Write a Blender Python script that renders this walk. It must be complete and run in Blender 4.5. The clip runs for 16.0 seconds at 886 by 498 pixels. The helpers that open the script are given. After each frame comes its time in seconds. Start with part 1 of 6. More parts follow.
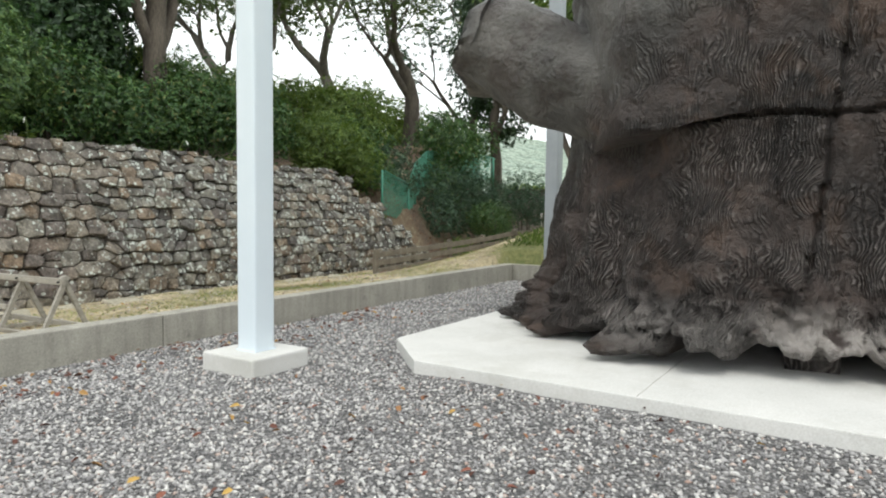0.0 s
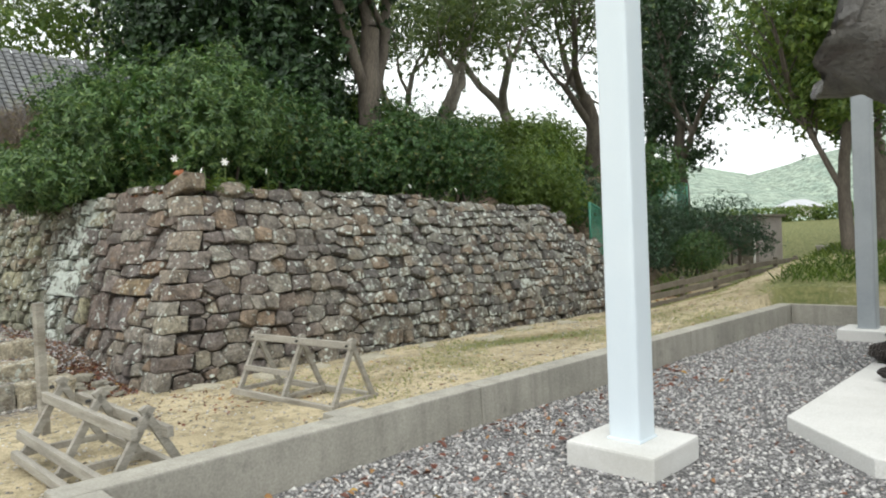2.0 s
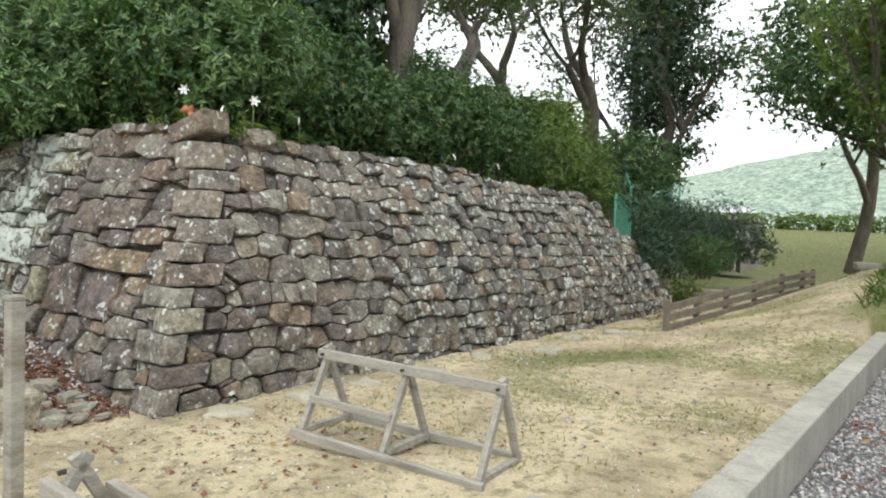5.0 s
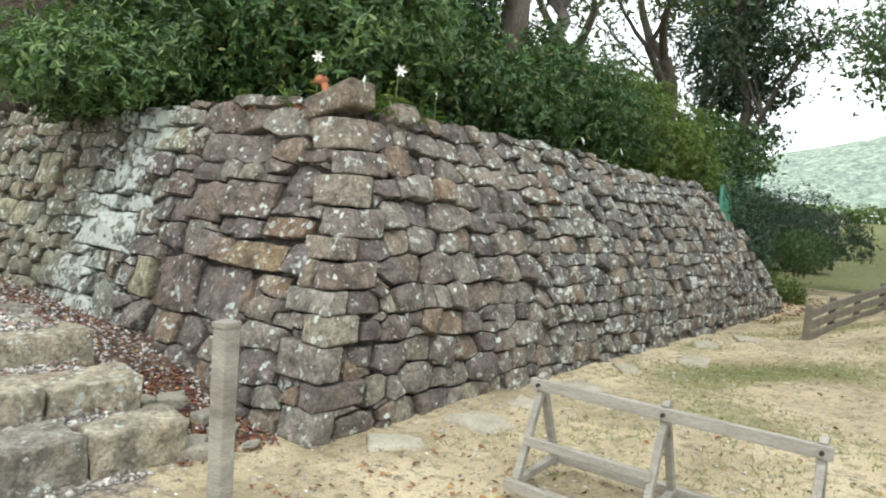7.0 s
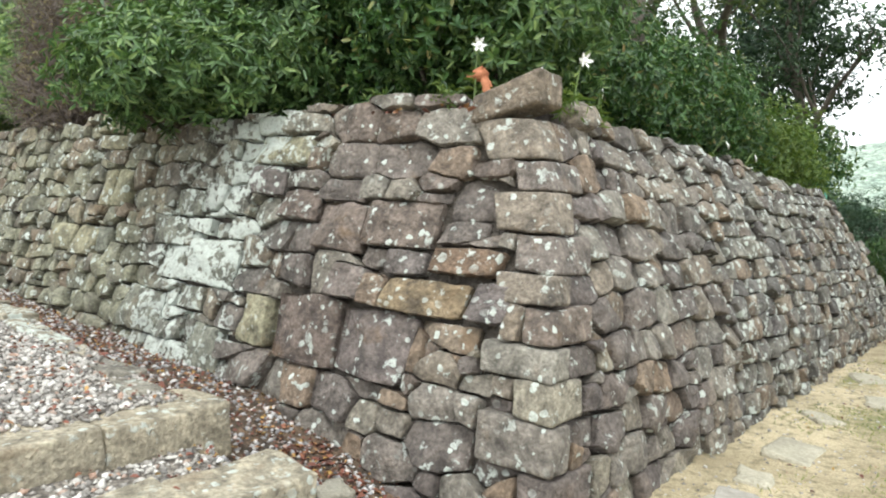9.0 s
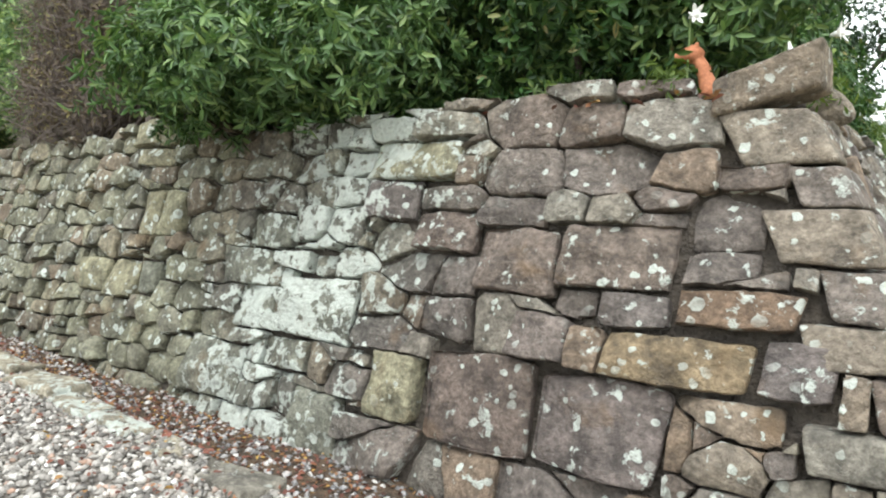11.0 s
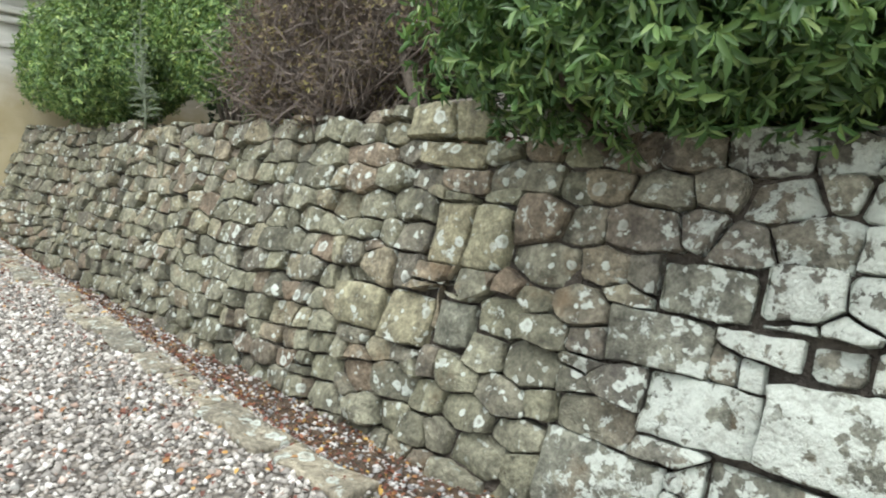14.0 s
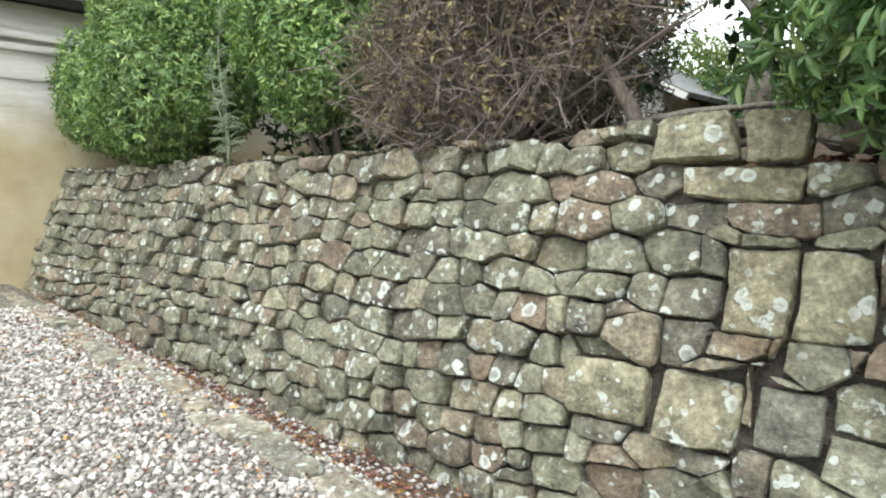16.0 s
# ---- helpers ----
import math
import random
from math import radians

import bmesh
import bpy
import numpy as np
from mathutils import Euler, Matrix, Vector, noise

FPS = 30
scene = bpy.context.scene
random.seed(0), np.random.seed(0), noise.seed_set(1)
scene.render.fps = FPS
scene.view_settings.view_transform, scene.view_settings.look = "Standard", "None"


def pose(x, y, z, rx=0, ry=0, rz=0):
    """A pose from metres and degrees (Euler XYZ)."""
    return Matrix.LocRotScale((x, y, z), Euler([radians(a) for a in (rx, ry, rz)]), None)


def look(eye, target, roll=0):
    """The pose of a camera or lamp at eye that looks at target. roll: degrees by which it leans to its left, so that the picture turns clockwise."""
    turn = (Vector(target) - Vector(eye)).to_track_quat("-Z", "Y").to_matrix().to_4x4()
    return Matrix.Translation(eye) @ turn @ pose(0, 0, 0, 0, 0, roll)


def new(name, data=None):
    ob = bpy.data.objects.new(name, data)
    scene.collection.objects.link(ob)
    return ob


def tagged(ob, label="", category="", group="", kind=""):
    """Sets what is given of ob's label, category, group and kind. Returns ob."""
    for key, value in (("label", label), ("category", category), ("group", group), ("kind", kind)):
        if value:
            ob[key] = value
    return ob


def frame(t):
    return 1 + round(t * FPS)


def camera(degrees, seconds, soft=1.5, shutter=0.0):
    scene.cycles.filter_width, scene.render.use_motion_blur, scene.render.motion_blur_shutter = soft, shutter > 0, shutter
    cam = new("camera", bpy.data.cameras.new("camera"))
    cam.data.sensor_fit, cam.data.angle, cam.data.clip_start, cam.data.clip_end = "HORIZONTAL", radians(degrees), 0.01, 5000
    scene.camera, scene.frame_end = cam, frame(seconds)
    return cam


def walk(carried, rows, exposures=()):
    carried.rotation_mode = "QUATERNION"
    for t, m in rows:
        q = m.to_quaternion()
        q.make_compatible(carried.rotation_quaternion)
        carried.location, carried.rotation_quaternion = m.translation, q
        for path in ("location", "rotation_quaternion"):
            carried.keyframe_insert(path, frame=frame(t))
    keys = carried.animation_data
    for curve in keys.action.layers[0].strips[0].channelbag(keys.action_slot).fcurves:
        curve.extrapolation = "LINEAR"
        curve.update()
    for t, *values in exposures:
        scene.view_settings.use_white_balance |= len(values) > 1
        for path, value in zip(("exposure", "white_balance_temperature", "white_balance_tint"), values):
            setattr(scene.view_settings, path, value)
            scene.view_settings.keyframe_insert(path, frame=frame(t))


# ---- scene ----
cam = camera(67.6, 16.0, 2.0)
METRES, EYE, TILT, LEAN, TURN = 16.0, 1.5, 0.0, 0.0, 32.5
ROWS = [
    (0.0, 0.0, 0.0, 0.0, 0.04, -3.59, -0.7),
    (0.5, -0.0323, 0.0153, 0.0033, 3.5, -1.27, 0.41),
    (1.0, -0.061, 0.037, 0.0032, 6.57, 0.57, 2.36),
    (1.5, -0.0941, 0.0574, 0.0031, 10.49, -0.43, 2.74),
    (2.0, -0.1228, 0.0748, 0.0045, 12.15, -0.3, 2.03),
    (2.5, -0.1479, 0.0991, 0.0067, 11.67, -0.68, 2.06),
    (3.0, -0.1786, 0.1135, 0.0094, 10.35, -1.83, -0.25),
    (3.5, -0.1981, 0.1361, 0.01, 7.88, -2.18, -1.43),
    (6.0, -0.3116, 0.2209, 0.0121, 6.02, -2.24, -2.88),
    (6.5, -0.3332, 0.234, 0.0108, 8.73, -3.5, -3.22),
    (7.0, -0.3594, 0.2461, 0.0124, 8.59, -3.84, -4.04),
    (7.5, -0.3821, 0.2673, 0.0128, 10.16, -3.58, -3.46),
    (8.0, -0.412, 0.2803, 0.0131, 11.42, -3.74, -3.66),
    (10.5, -0.5349, 0.361, 0.0153, 4.66, -1.98, -2.05),
    (11.0, -0.5593, 0.383, 0.0165, 7.08, -2.0, -1.67),
    (11.5, -0.5907, 0.3955, 0.0185, 7.21, -1.95, -2.3),
    (12.0, -0.6155, 0.4168, 0.0184, 7.92, -2.16, -3.65),
    (12.5, -0.6358, 0.4369, 0.0265, 14.7, -5.79, -2.95),
    (13.0, -0.6656, 0.4463, 0.0317, 11.94, -4.97, -4.18),
    (13.5, -0.6879, 0.4578, 0.0379, 11.98, -6.15, -4.78),
    (14.0, -0.7161, 0.4725, 0.0416, 13.49, -5.96, -3.83),
    (14.5, -0.7442, 0.4791, 0.0456, 14.05, -6.16, -3.36),
    (15.0, -0.7692, 0.4981, 0.0479, 14.69, -4.78, -0.91),
    (15.5, -0.8006, 0.5085, 0.0476, 13.8, -4.76, 0.12),
    (16.0, -0.8291, 0.5289, 0.0497, 12.66, -4.95, -0.38),
]
EXPOSURES = ((0.0, -0.25, 6400, 7), (3.5, -0.18, 6400, 7), (6.0, 0.0, 6280, 7), (7.0, 0.05, 6280, 7), (8.0, 0.28, 6280, 7), (10.5, 0.38, 6280, 7), (13.0, 0.36, 6280, 7), (15.0, 0.50, 6280, 7), (16.0, 0.62, 6280, 7))
walk(cam, [(t, pose(0, 0, EYE, TILT, LEAN, TURN) @ pose(METRES * x, METRES * y, METRES * z, 90 + pitch, roll, yaw)) for t, x, y, z, yaw, pitch, roll in ROWS],
     EXPOSURES)

# ---- world, sun, exposure ----
world = bpy.data.worlds.new("overcast_sky")
scene.world = world
world.use_nodes = True
wn, wl = world.node_tree.nodes, world.node_tree.links
sky = wn.new("ShaderNodeTexSky")
sky.sky_type, sky.sun_disc = "NISHITA", False
sky.sun_elevation, sky.sun_rotation = radians(58), radians(150)
sky.air_density, sky.dust_density, sky.ozone_density = 1.0, 1.5, 1.0
cloud = wn.new("ShaderNodeHueSaturation")
cloud.inputs["Saturation"].default_value = 0.16
bg = wn["Background"]
wl.new(sky.outputs[0], cloud.inputs["Color"])
haze = wn.new("ShaderNodeMix")
haze.data_type = "RGBA"
haze.inputs[0].default_value, haze.inputs[7].default_value = 0.85, (12.6, 12.8, 12.8, 1)   # even white cloud over the sky
wl.new(cloud.outputs[0], haze.inputs[6])
wl.new(haze.outputs[2], bg.inputs["Color"])
bg.inputs["Strength"].default_value = 0.15

SUN_TO = Vector((math.sin(radians(150)) * math.cos(radians(58)), math.cos(radians(150)) * math.cos(radians(58)), math.sin(radians(58))))
sun = new("sun", bpy.data.lights.new("sun", "SUN"))
sun.data.energy, sun.data.angle, sun.data.color = 1.6, radians(25), (1.0, 0.96, 0.9)
sun.matrix_world = look((0, 0, 30), Vector((0, 0, 30)) - SUN_TO)


# ---- material helpers ----
def N(nt, kind, x=None, **values):
    """A shader node with its inputs set; a value may be a socket of another node."""
    n = nt.nodes.new("ShaderNode" + kind)
    for key, v in values.items():
        s = n.inputs[int(key[1:])] if key[0] == "i" and key[1:].isdigit() else n.inputs[key.replace("_", " ")]
        if isinstance(v, bpy.types.NodeSocket):
            nt.links.new(v, s)
        else:
            s.default_value = v
    return n


def ramp(nt, fac, stops, interp="LINEAR"):
    r = nt.nodes.new("ShaderNodeValToRGB")
    r.color_ramp.interpolation = interp
    e = r.color_ramp.elements
    while len(e) < len(stops):
        e.new(0.5)
    for k, (p, c) in zip(e, stops):
        k.position = p
        k.color = (c, c, c, 1) if isinstance(c, (int, float)) else (*c, 1)
    nt.links.new(fac, r.inputs[0])
    return r.outputs[0]


def mix(nt, fac, a, b, mode="MIX"):
    m = nt.nodes.new("ShaderNodeMix")
    m.data_type, m.blend_type = "RGBA", mode
    for s, v in ((m.inputs[0], fac), (m.inputs[6], a), (m.inputs[7], b)):
        if isinstance(v, bpy.types.NodeSocket):
            nt.links.new(v, s)
        elif isinstance(v, (int, float)):
            s.default_value = v
        else:
            s.default_value = (*v, 1)
    return m.outputs[2]


def calc(nt, op, a, b=0.0, clamp=False):
    m = nt.nodes.new("ShaderNodeMath")
    m.operation, m.use_clamp = op, clamp
    for s, v in zip(m.inputs, (a, b)):
        if isinstance(v, bpy.types.NodeSocket):
            nt.links.new(v, s)
        else:
            s.default_value = v
    return m.outputs[0]


def noise_tex(nt, vec, scale, detail=4.0, rough=0.55, dist=0.0):
    return N(nt, "TexNoise", Vector=vec, Scale=scale, Detail=detail, Roughness=rough, Distortion=dist).outputs["Fac"]


def material(name):
    m = bpy.data.materials.new(name)
    m.use_nodes = True
    nt = m.node_tree
    bsdf = nt.nodes["Principled BSDF"]
    pos = nt.nodes.new("ShaderNodeNewGeometry").outputs["Position"]
    return m, nt, bsdf, pos


def bump(nt, bsdf, height, strength=0.5, distance=0.02):
    b = N(nt, "Bump", Strength=strength, Distance=distance, Height=height)
    nt.links.new(b.outputs[0], bsdf.inputs["Normal"])


def plain(name, c1, c2, rough=0.7, scale=6.0, grain=60.0, strength=0.25, dist=0.01, metal=0.0, stretch=None, stain=None, speck=0.35):
    """A surface of two close colours at two scales, with fine relief."""
    m, nt, bsdf, pos = material(name)
    v = pos
    if stretch:
        mp = N(nt, "Mapping", Vector=pos, Scale=stretch)
        v = mp.outputs[0]
    a = noise_tex(nt, v, scale, 5, 0.6)
    g = noise_tex(nt, v, grain, 3, 0.6)
    col = mix(nt, ramp(nt, a, [(0.3, 0.0), (0.7, 1.0)]), c1, c2)
    col = mix(nt, speck, col, ramp(nt, g, [(0.3, 0.25), (0.7, 0.85)]), "OVERLAY")
    if stain:
        st = ramp(nt, noise_tex(nt, v, scale * 0.37, 6, 0.7), [(0.52, 0.0), (0.66, 1.0)])
        col = mix(nt, calc(nt, "MULTIPLY", st, 0.7), col, stain)
    nt.links.new(col, bsdf.inputs["Base Color"])
    bsdf.inputs["Roughness"].default_value, bsdf.inputs["Metallic"].default_value = rough, metal
    bump(nt, bsdf, calc(nt, "ADD", g, a), strength, dist)
    return m


def stone_material(name, island):
    """Weathered rubble: brown, grey and olive blocks, white and yellow lichen."""
    m, nt, bsdf, pos = material(name)
    tint = nt.nodes.new("ShaderNodeObjectInfo")
    if island:
        rnd = nt.nodes.new("ShaderNodeNewGeometry").outputs["Random Per Island"]
    else:
        rnd = nt.nodes.new("ShaderNodeObjectInfo").outputs["Random"]
    sep = N(nt, "SeparateXYZ", Vector=pos)
    x, y = sep.outputs[0], sep.outputs[1]
    brown = ramp(nt, rnd, [(0.0, (0.140, 0.120, 0.108)), (0.25, (0.205, 0.175, 0.152)), (0.42, (0.255, 0.237, 0.200)),
                           (0.58, (0.245, 0.182, 0.128)), (0.76, (0.158, 0.136, 0.127)), (1.0, (0.30, 0.272, 0.212))])
    olive = ramp(nt, rnd, [(0.0, (0.140, 0.138, 0.105)), (0.25, (0.235, 0.230, 0.160)), (0.5, (0.285, 0.280, 0.205)),
                           (0.72, (0.185, 0.172, 0.135)), (0.85, (0.235, 0.185, 0.132)), (1.0, (0.330, 0.315, 0.220))])
    grey = ramp(nt, rnd, [(0.0, (0.100, 0.093, 0.086)), (0.35, (0.175, 0.165, 0.146)), (0.65, (0.250, 0.240, 0.203)), (0.86, (0.235, 0.18, 0.13)), (1.0, (0.125, 0.112, 0.105))])
    wob = calc(nt, "MULTIPLY", calc(nt, "SUBTRACT", noise_tex(nt, pos, 1.3, 4), 0.5), 2.6)
    xs = calc(nt, "ADD", x, wob)
    west = calc(nt, "MULTIPLY", calc(nt, "SUBTRACT", -14.9, xs), 1.0, True)
    east = calc(nt, "MULTIPLY", calc(nt, "SUBTRACT", calc(nt, "ADD", y, wob), 5.2), 0.5, True)
    col = mix(nt, west, brown, olive)
    col = mix(nt, east, col, grey)
    strip = calc(nt, "SUBTRACT", 1.0, calc(nt, "MULTIPLY", calc(nt, "ABSOLUTE", calc(nt, "ADD", calc(nt, "ADD", x, calc(nt, "MULTIPLY", wob, 0.45)), calc(nt, "SUBTRACT", 15.12, calc(nt, "MULTIPLY", sep.outputs[2], 0.36)))), 0.80), True)
    strip = calc(nt, "MULTIPLY", strip, calc(nt, "LESS_THAN", y, 4.6))
    col = mix(nt, calc(nt, "MULTIPLY", strip, 0.85), col, ramp(nt, rnd, [(0.0, (0.135, 0.14, 0.118)), (0.5, (0.215, 0.22, 0.178)), (1.0, (0.27, 0.265, 0.205))]))
    col = mix(nt, calc(nt, "SUBTRACT", 1.0, tint.outputs["Alpha"], True), col, tint.outputs["Color"])
    rough_n = noise_tex(nt, pos, 7.0, 8, 0.68)
    col = mix(nt, 0.85, col, ramp(nt, rough_n, [(0.30, 0.14), (0.5, 0.5), (0.72, 0.9)]), "OVERLAY")
    col = mix(nt, 0.7, col, ramp(nt, noise_tex(nt, pos, 30.0, 4, 0.6), [(0.33, 0.28), (0.5, 0.5), (0.68, 0.76)]), "OVERLAY")
    rust = ramp(nt, noise_tex(nt, pos, 2.3, 4, 0.6, 0.4), [(0.6, 0.0), (0.74, 0.5)])
    col = mix(nt, rust, col, (0.24, 0.150, 0.075))
    dark = ramp(nt, noise_tex(nt, pos, 3.1, 6, 0.7), [(0.30, 0.75), (0.46, 0.0)])
    col = mix(nt, dark, col, (0.052, 0.047, 0.043))
    # lichen: round crusts of many sizes, thickest in one pale strip of the south face
    warp = N(nt, "TexNoise", Vector=pos, Scale=14.0, Detail=3.0)
    wv = N(nt, "VectorMath", i0=warp.outputs["Color"], i1=(0.06, 0.06, 0.06))
    wv.operation = "MULTIPLY"
    pv = N(nt, "VectorMath", i0=pos, i1=wv.outputs[0])
    vor = N(nt, "TexVoronoi", Vector=pv.outputs[0], Scale=10.5, Randomness=1.0)
    size = N(nt, "SeparateColor", Color=vor.outputs["Color"])
    edge = calc(nt, "SUBTRACT", calc(nt, "MULTIPLY", calc(nt, "POWER", size.outputs[0], 3.0), 0.38), vor.outputs["Distance"])
    vor2 = N(nt, "TexVoronoi", Vector=pv.outputs[0], Scale=13.0, Randomness=1.0)
    size2 = N(nt, "SeparateColor", Color=vor2.outputs["Color"])
    edge2 = calc(nt, "SUBTRACT", calc(nt, "MULTIPLY", calc(nt, "POWER", size2.outputs[0], 3.6), 0.40), vor2.outputs["Distance"])
    spots = calc(nt, "ADD", calc(nt, "MULTIPLY", edge, 45.0, True), calc(nt, "MULTIPLY", edge2, 30.0, True), True)
    spots = calc(nt, "MULTIPLY", spots, ramp(nt, noise_tex(nt, pos, 2.4, 4, 0.6), [(0.40, 0.12), (0.54, 1.0)]))
    crust_n = noise_tex(nt, pv.outputs[0], 9.0, 6, 0.65)
    own = calc(nt, "MULTIPLY", calc(nt, "SUBTRACT", calc(nt, "FRACT", calc(nt, "MULTIPLY", rnd, 7.3)), 0.5), 0.13)   # some stones carry far more crust than others
    own = calc(nt, "MULTIPLY", own, calc(nt, "ADD", 0.45, strip, True))
    crust = calc(nt, "MULTIPLY", calc(nt, "SUBTRACT", calc(nt, "ADD", calc(nt, "ADD", crust_n, own), calc(nt, "ADD", calc(nt, "MULTIPLY", strip, 0.185), calc(nt, "MULTIPLY", east, 0.040))), 0.61), 22.0, True)
    # rings of old crust, clustered on some of the western stones
    vor3 = N(nt, "TexVoronoi", Vector=pv.outputs[0], Scale=7.5, Randomness=1.0)
    size3 = N(nt, "SeparateColor", Color=vor3.outputs["Color"])
    edge3 = calc(nt, "SUBTRACT", calc(nt, "MULTIPLY", calc(nt, "POWER", size3.outputs[1], 1.6), 0.42), vor3.outputs["Distance"])
    some = calc(nt, "MAXIMUM", calc(nt, "MULTIPLY", calc(nt, "MAXIMUM", west, east), ramp(nt, noise_tex(nt, pos, 1.4, 3, 0.6), [(0.45, 0.0), (0.51, 1.0)])), calc(nt, "MULTIPLY", strip, 2.0, True))
    ringed = calc(nt, "MULTIPLY", calc(nt, "MULTIPLY", edge3, 35.0, True), some)
    heart = calc(nt, "MULTIPLY", calc(nt, "SUBTRACT", edge3, 0.14), 18.0, True)
    ringed = calc(nt, "MULTIPLY", ringed, calc(nt, "SUBTRACT", 1.0, calc(nt, "MULTIPLY", heart, 0.55)))
    crust = calc(nt, "MULTIPLY", crust, ramp(nt, noise_tex(nt, pos, 17.0, 5, 0.7), [(0.36, 0.62), (0.50, 1.0)]))
    lich = calc(nt, "MAXIMUM", calc(nt, "MAXIMUM", spots, crust), ringed)
    lcol = mix(nt, noise_tex(nt, pos, 40.0, 4), (0.54, 0.60, 0.54), (0.82, 0.86, 0.80))
    col = mix(nt, calc(nt, "MULTIPLY", lich, 0.88), col, lcol)
    nt.links.new(col, bsdf.inputs["Base Color"])
    bsdf.inputs["Roughness"].default_value = 0.9
    h = calc(nt, "ADD", calc(nt, "MULTIPLY", rough_n, 1.6), calc(nt, "MULTIPLY", noise_tex(nt, pos, 38.0, 5, 0.6), 0.5))
    bump(nt, bsdf, calc(nt, "ADD", h, calc(nt, "MULTIPLY", lich, 0.12)), 1.0, 0.05)
    return m


def leaf_material(name, stops, rough=0.42, trans=0.25):
    m, nt, bsdf, pos = material(name)
    rnd = nt.nodes.new("ShaderNodeNewGeometry").outputs["Random Per Island"]
    col = ramp(nt, rnd, stops)
    big = noise_tex(nt, pos, 0.9, 3)
    col = mix(nt, 0.5, col, ramp(nt, big, [(0.3, 0.3), (0.7, 0.72)]), "OVERLAY")
    nt.links.new(col, bsdf.inputs["Base Color"])
    bsdf.inputs["Roughness"].default_value = rough
    tr = N(nt, "BsdfTranslucent", Color=mix(nt, 1.0, col, (1.0, 1.0, 0.55), "MULTIPLY"))
    ms = N(nt, "MixShader", Fac=trans)
    nt.links.new(bsdf.outputs[0], ms.inputs[1])
    nt.links.new(tr.outputs[0], ms.inputs[2])
    nt.links.new(ms.outputs[0], nt.nodes["Material Output"].inputs["Surface"])
    return m


def pebble_material(name, stops, scale=28.0, relief=0.03):
    """Loose chippings: each chip its own grey, dark between."""
    m, nt, bsdf, pos = material(name)
    v = N(nt, "TexVoronoi", Vector=pos, Scale=scale, Randomness=1.0)
    c = N(nt, "SeparateColor", Color=v.outputs["Color"])
    col = ramp(nt, c.outputs[0], stops)
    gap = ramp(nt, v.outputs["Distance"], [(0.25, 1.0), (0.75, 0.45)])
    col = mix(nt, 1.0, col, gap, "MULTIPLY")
    col = mix(nt, 0.4, col, ramp(nt, noise_tex(nt, pos, 1.3, 4), [(0.3, 0.3), (0.7, 0.7)]), "OVERLAY")
    nt.links.new(col, bsdf.inputs["Base Color"])
    bsdf.inputs["Roughness"].default_value = 0.85
    bump(nt, bsdf, calc(nt, "SUBTRACT", 1.0, v.outputs["Distance"]), 0.9, relief)
    return m


def chip_material(name, stops):
    m, nt, bsdf, pos = material(name)
    rnd = nt.nodes.new("ShaderNodeNewGeometry").outputs["Random Per Island"]
    col = mix(nt, 0.4, ramp(nt, rnd, stops), ramp(nt, noise_tex(nt, pos, 60.0, 4), [(0.3, 0.3), (0.7, 0.75)]), "OVERLAY")
    nt.links.new(col, bsdf.inputs["Base Color"])
    bsdf.inputs["Roughness"].default_value = 0.85
    return m


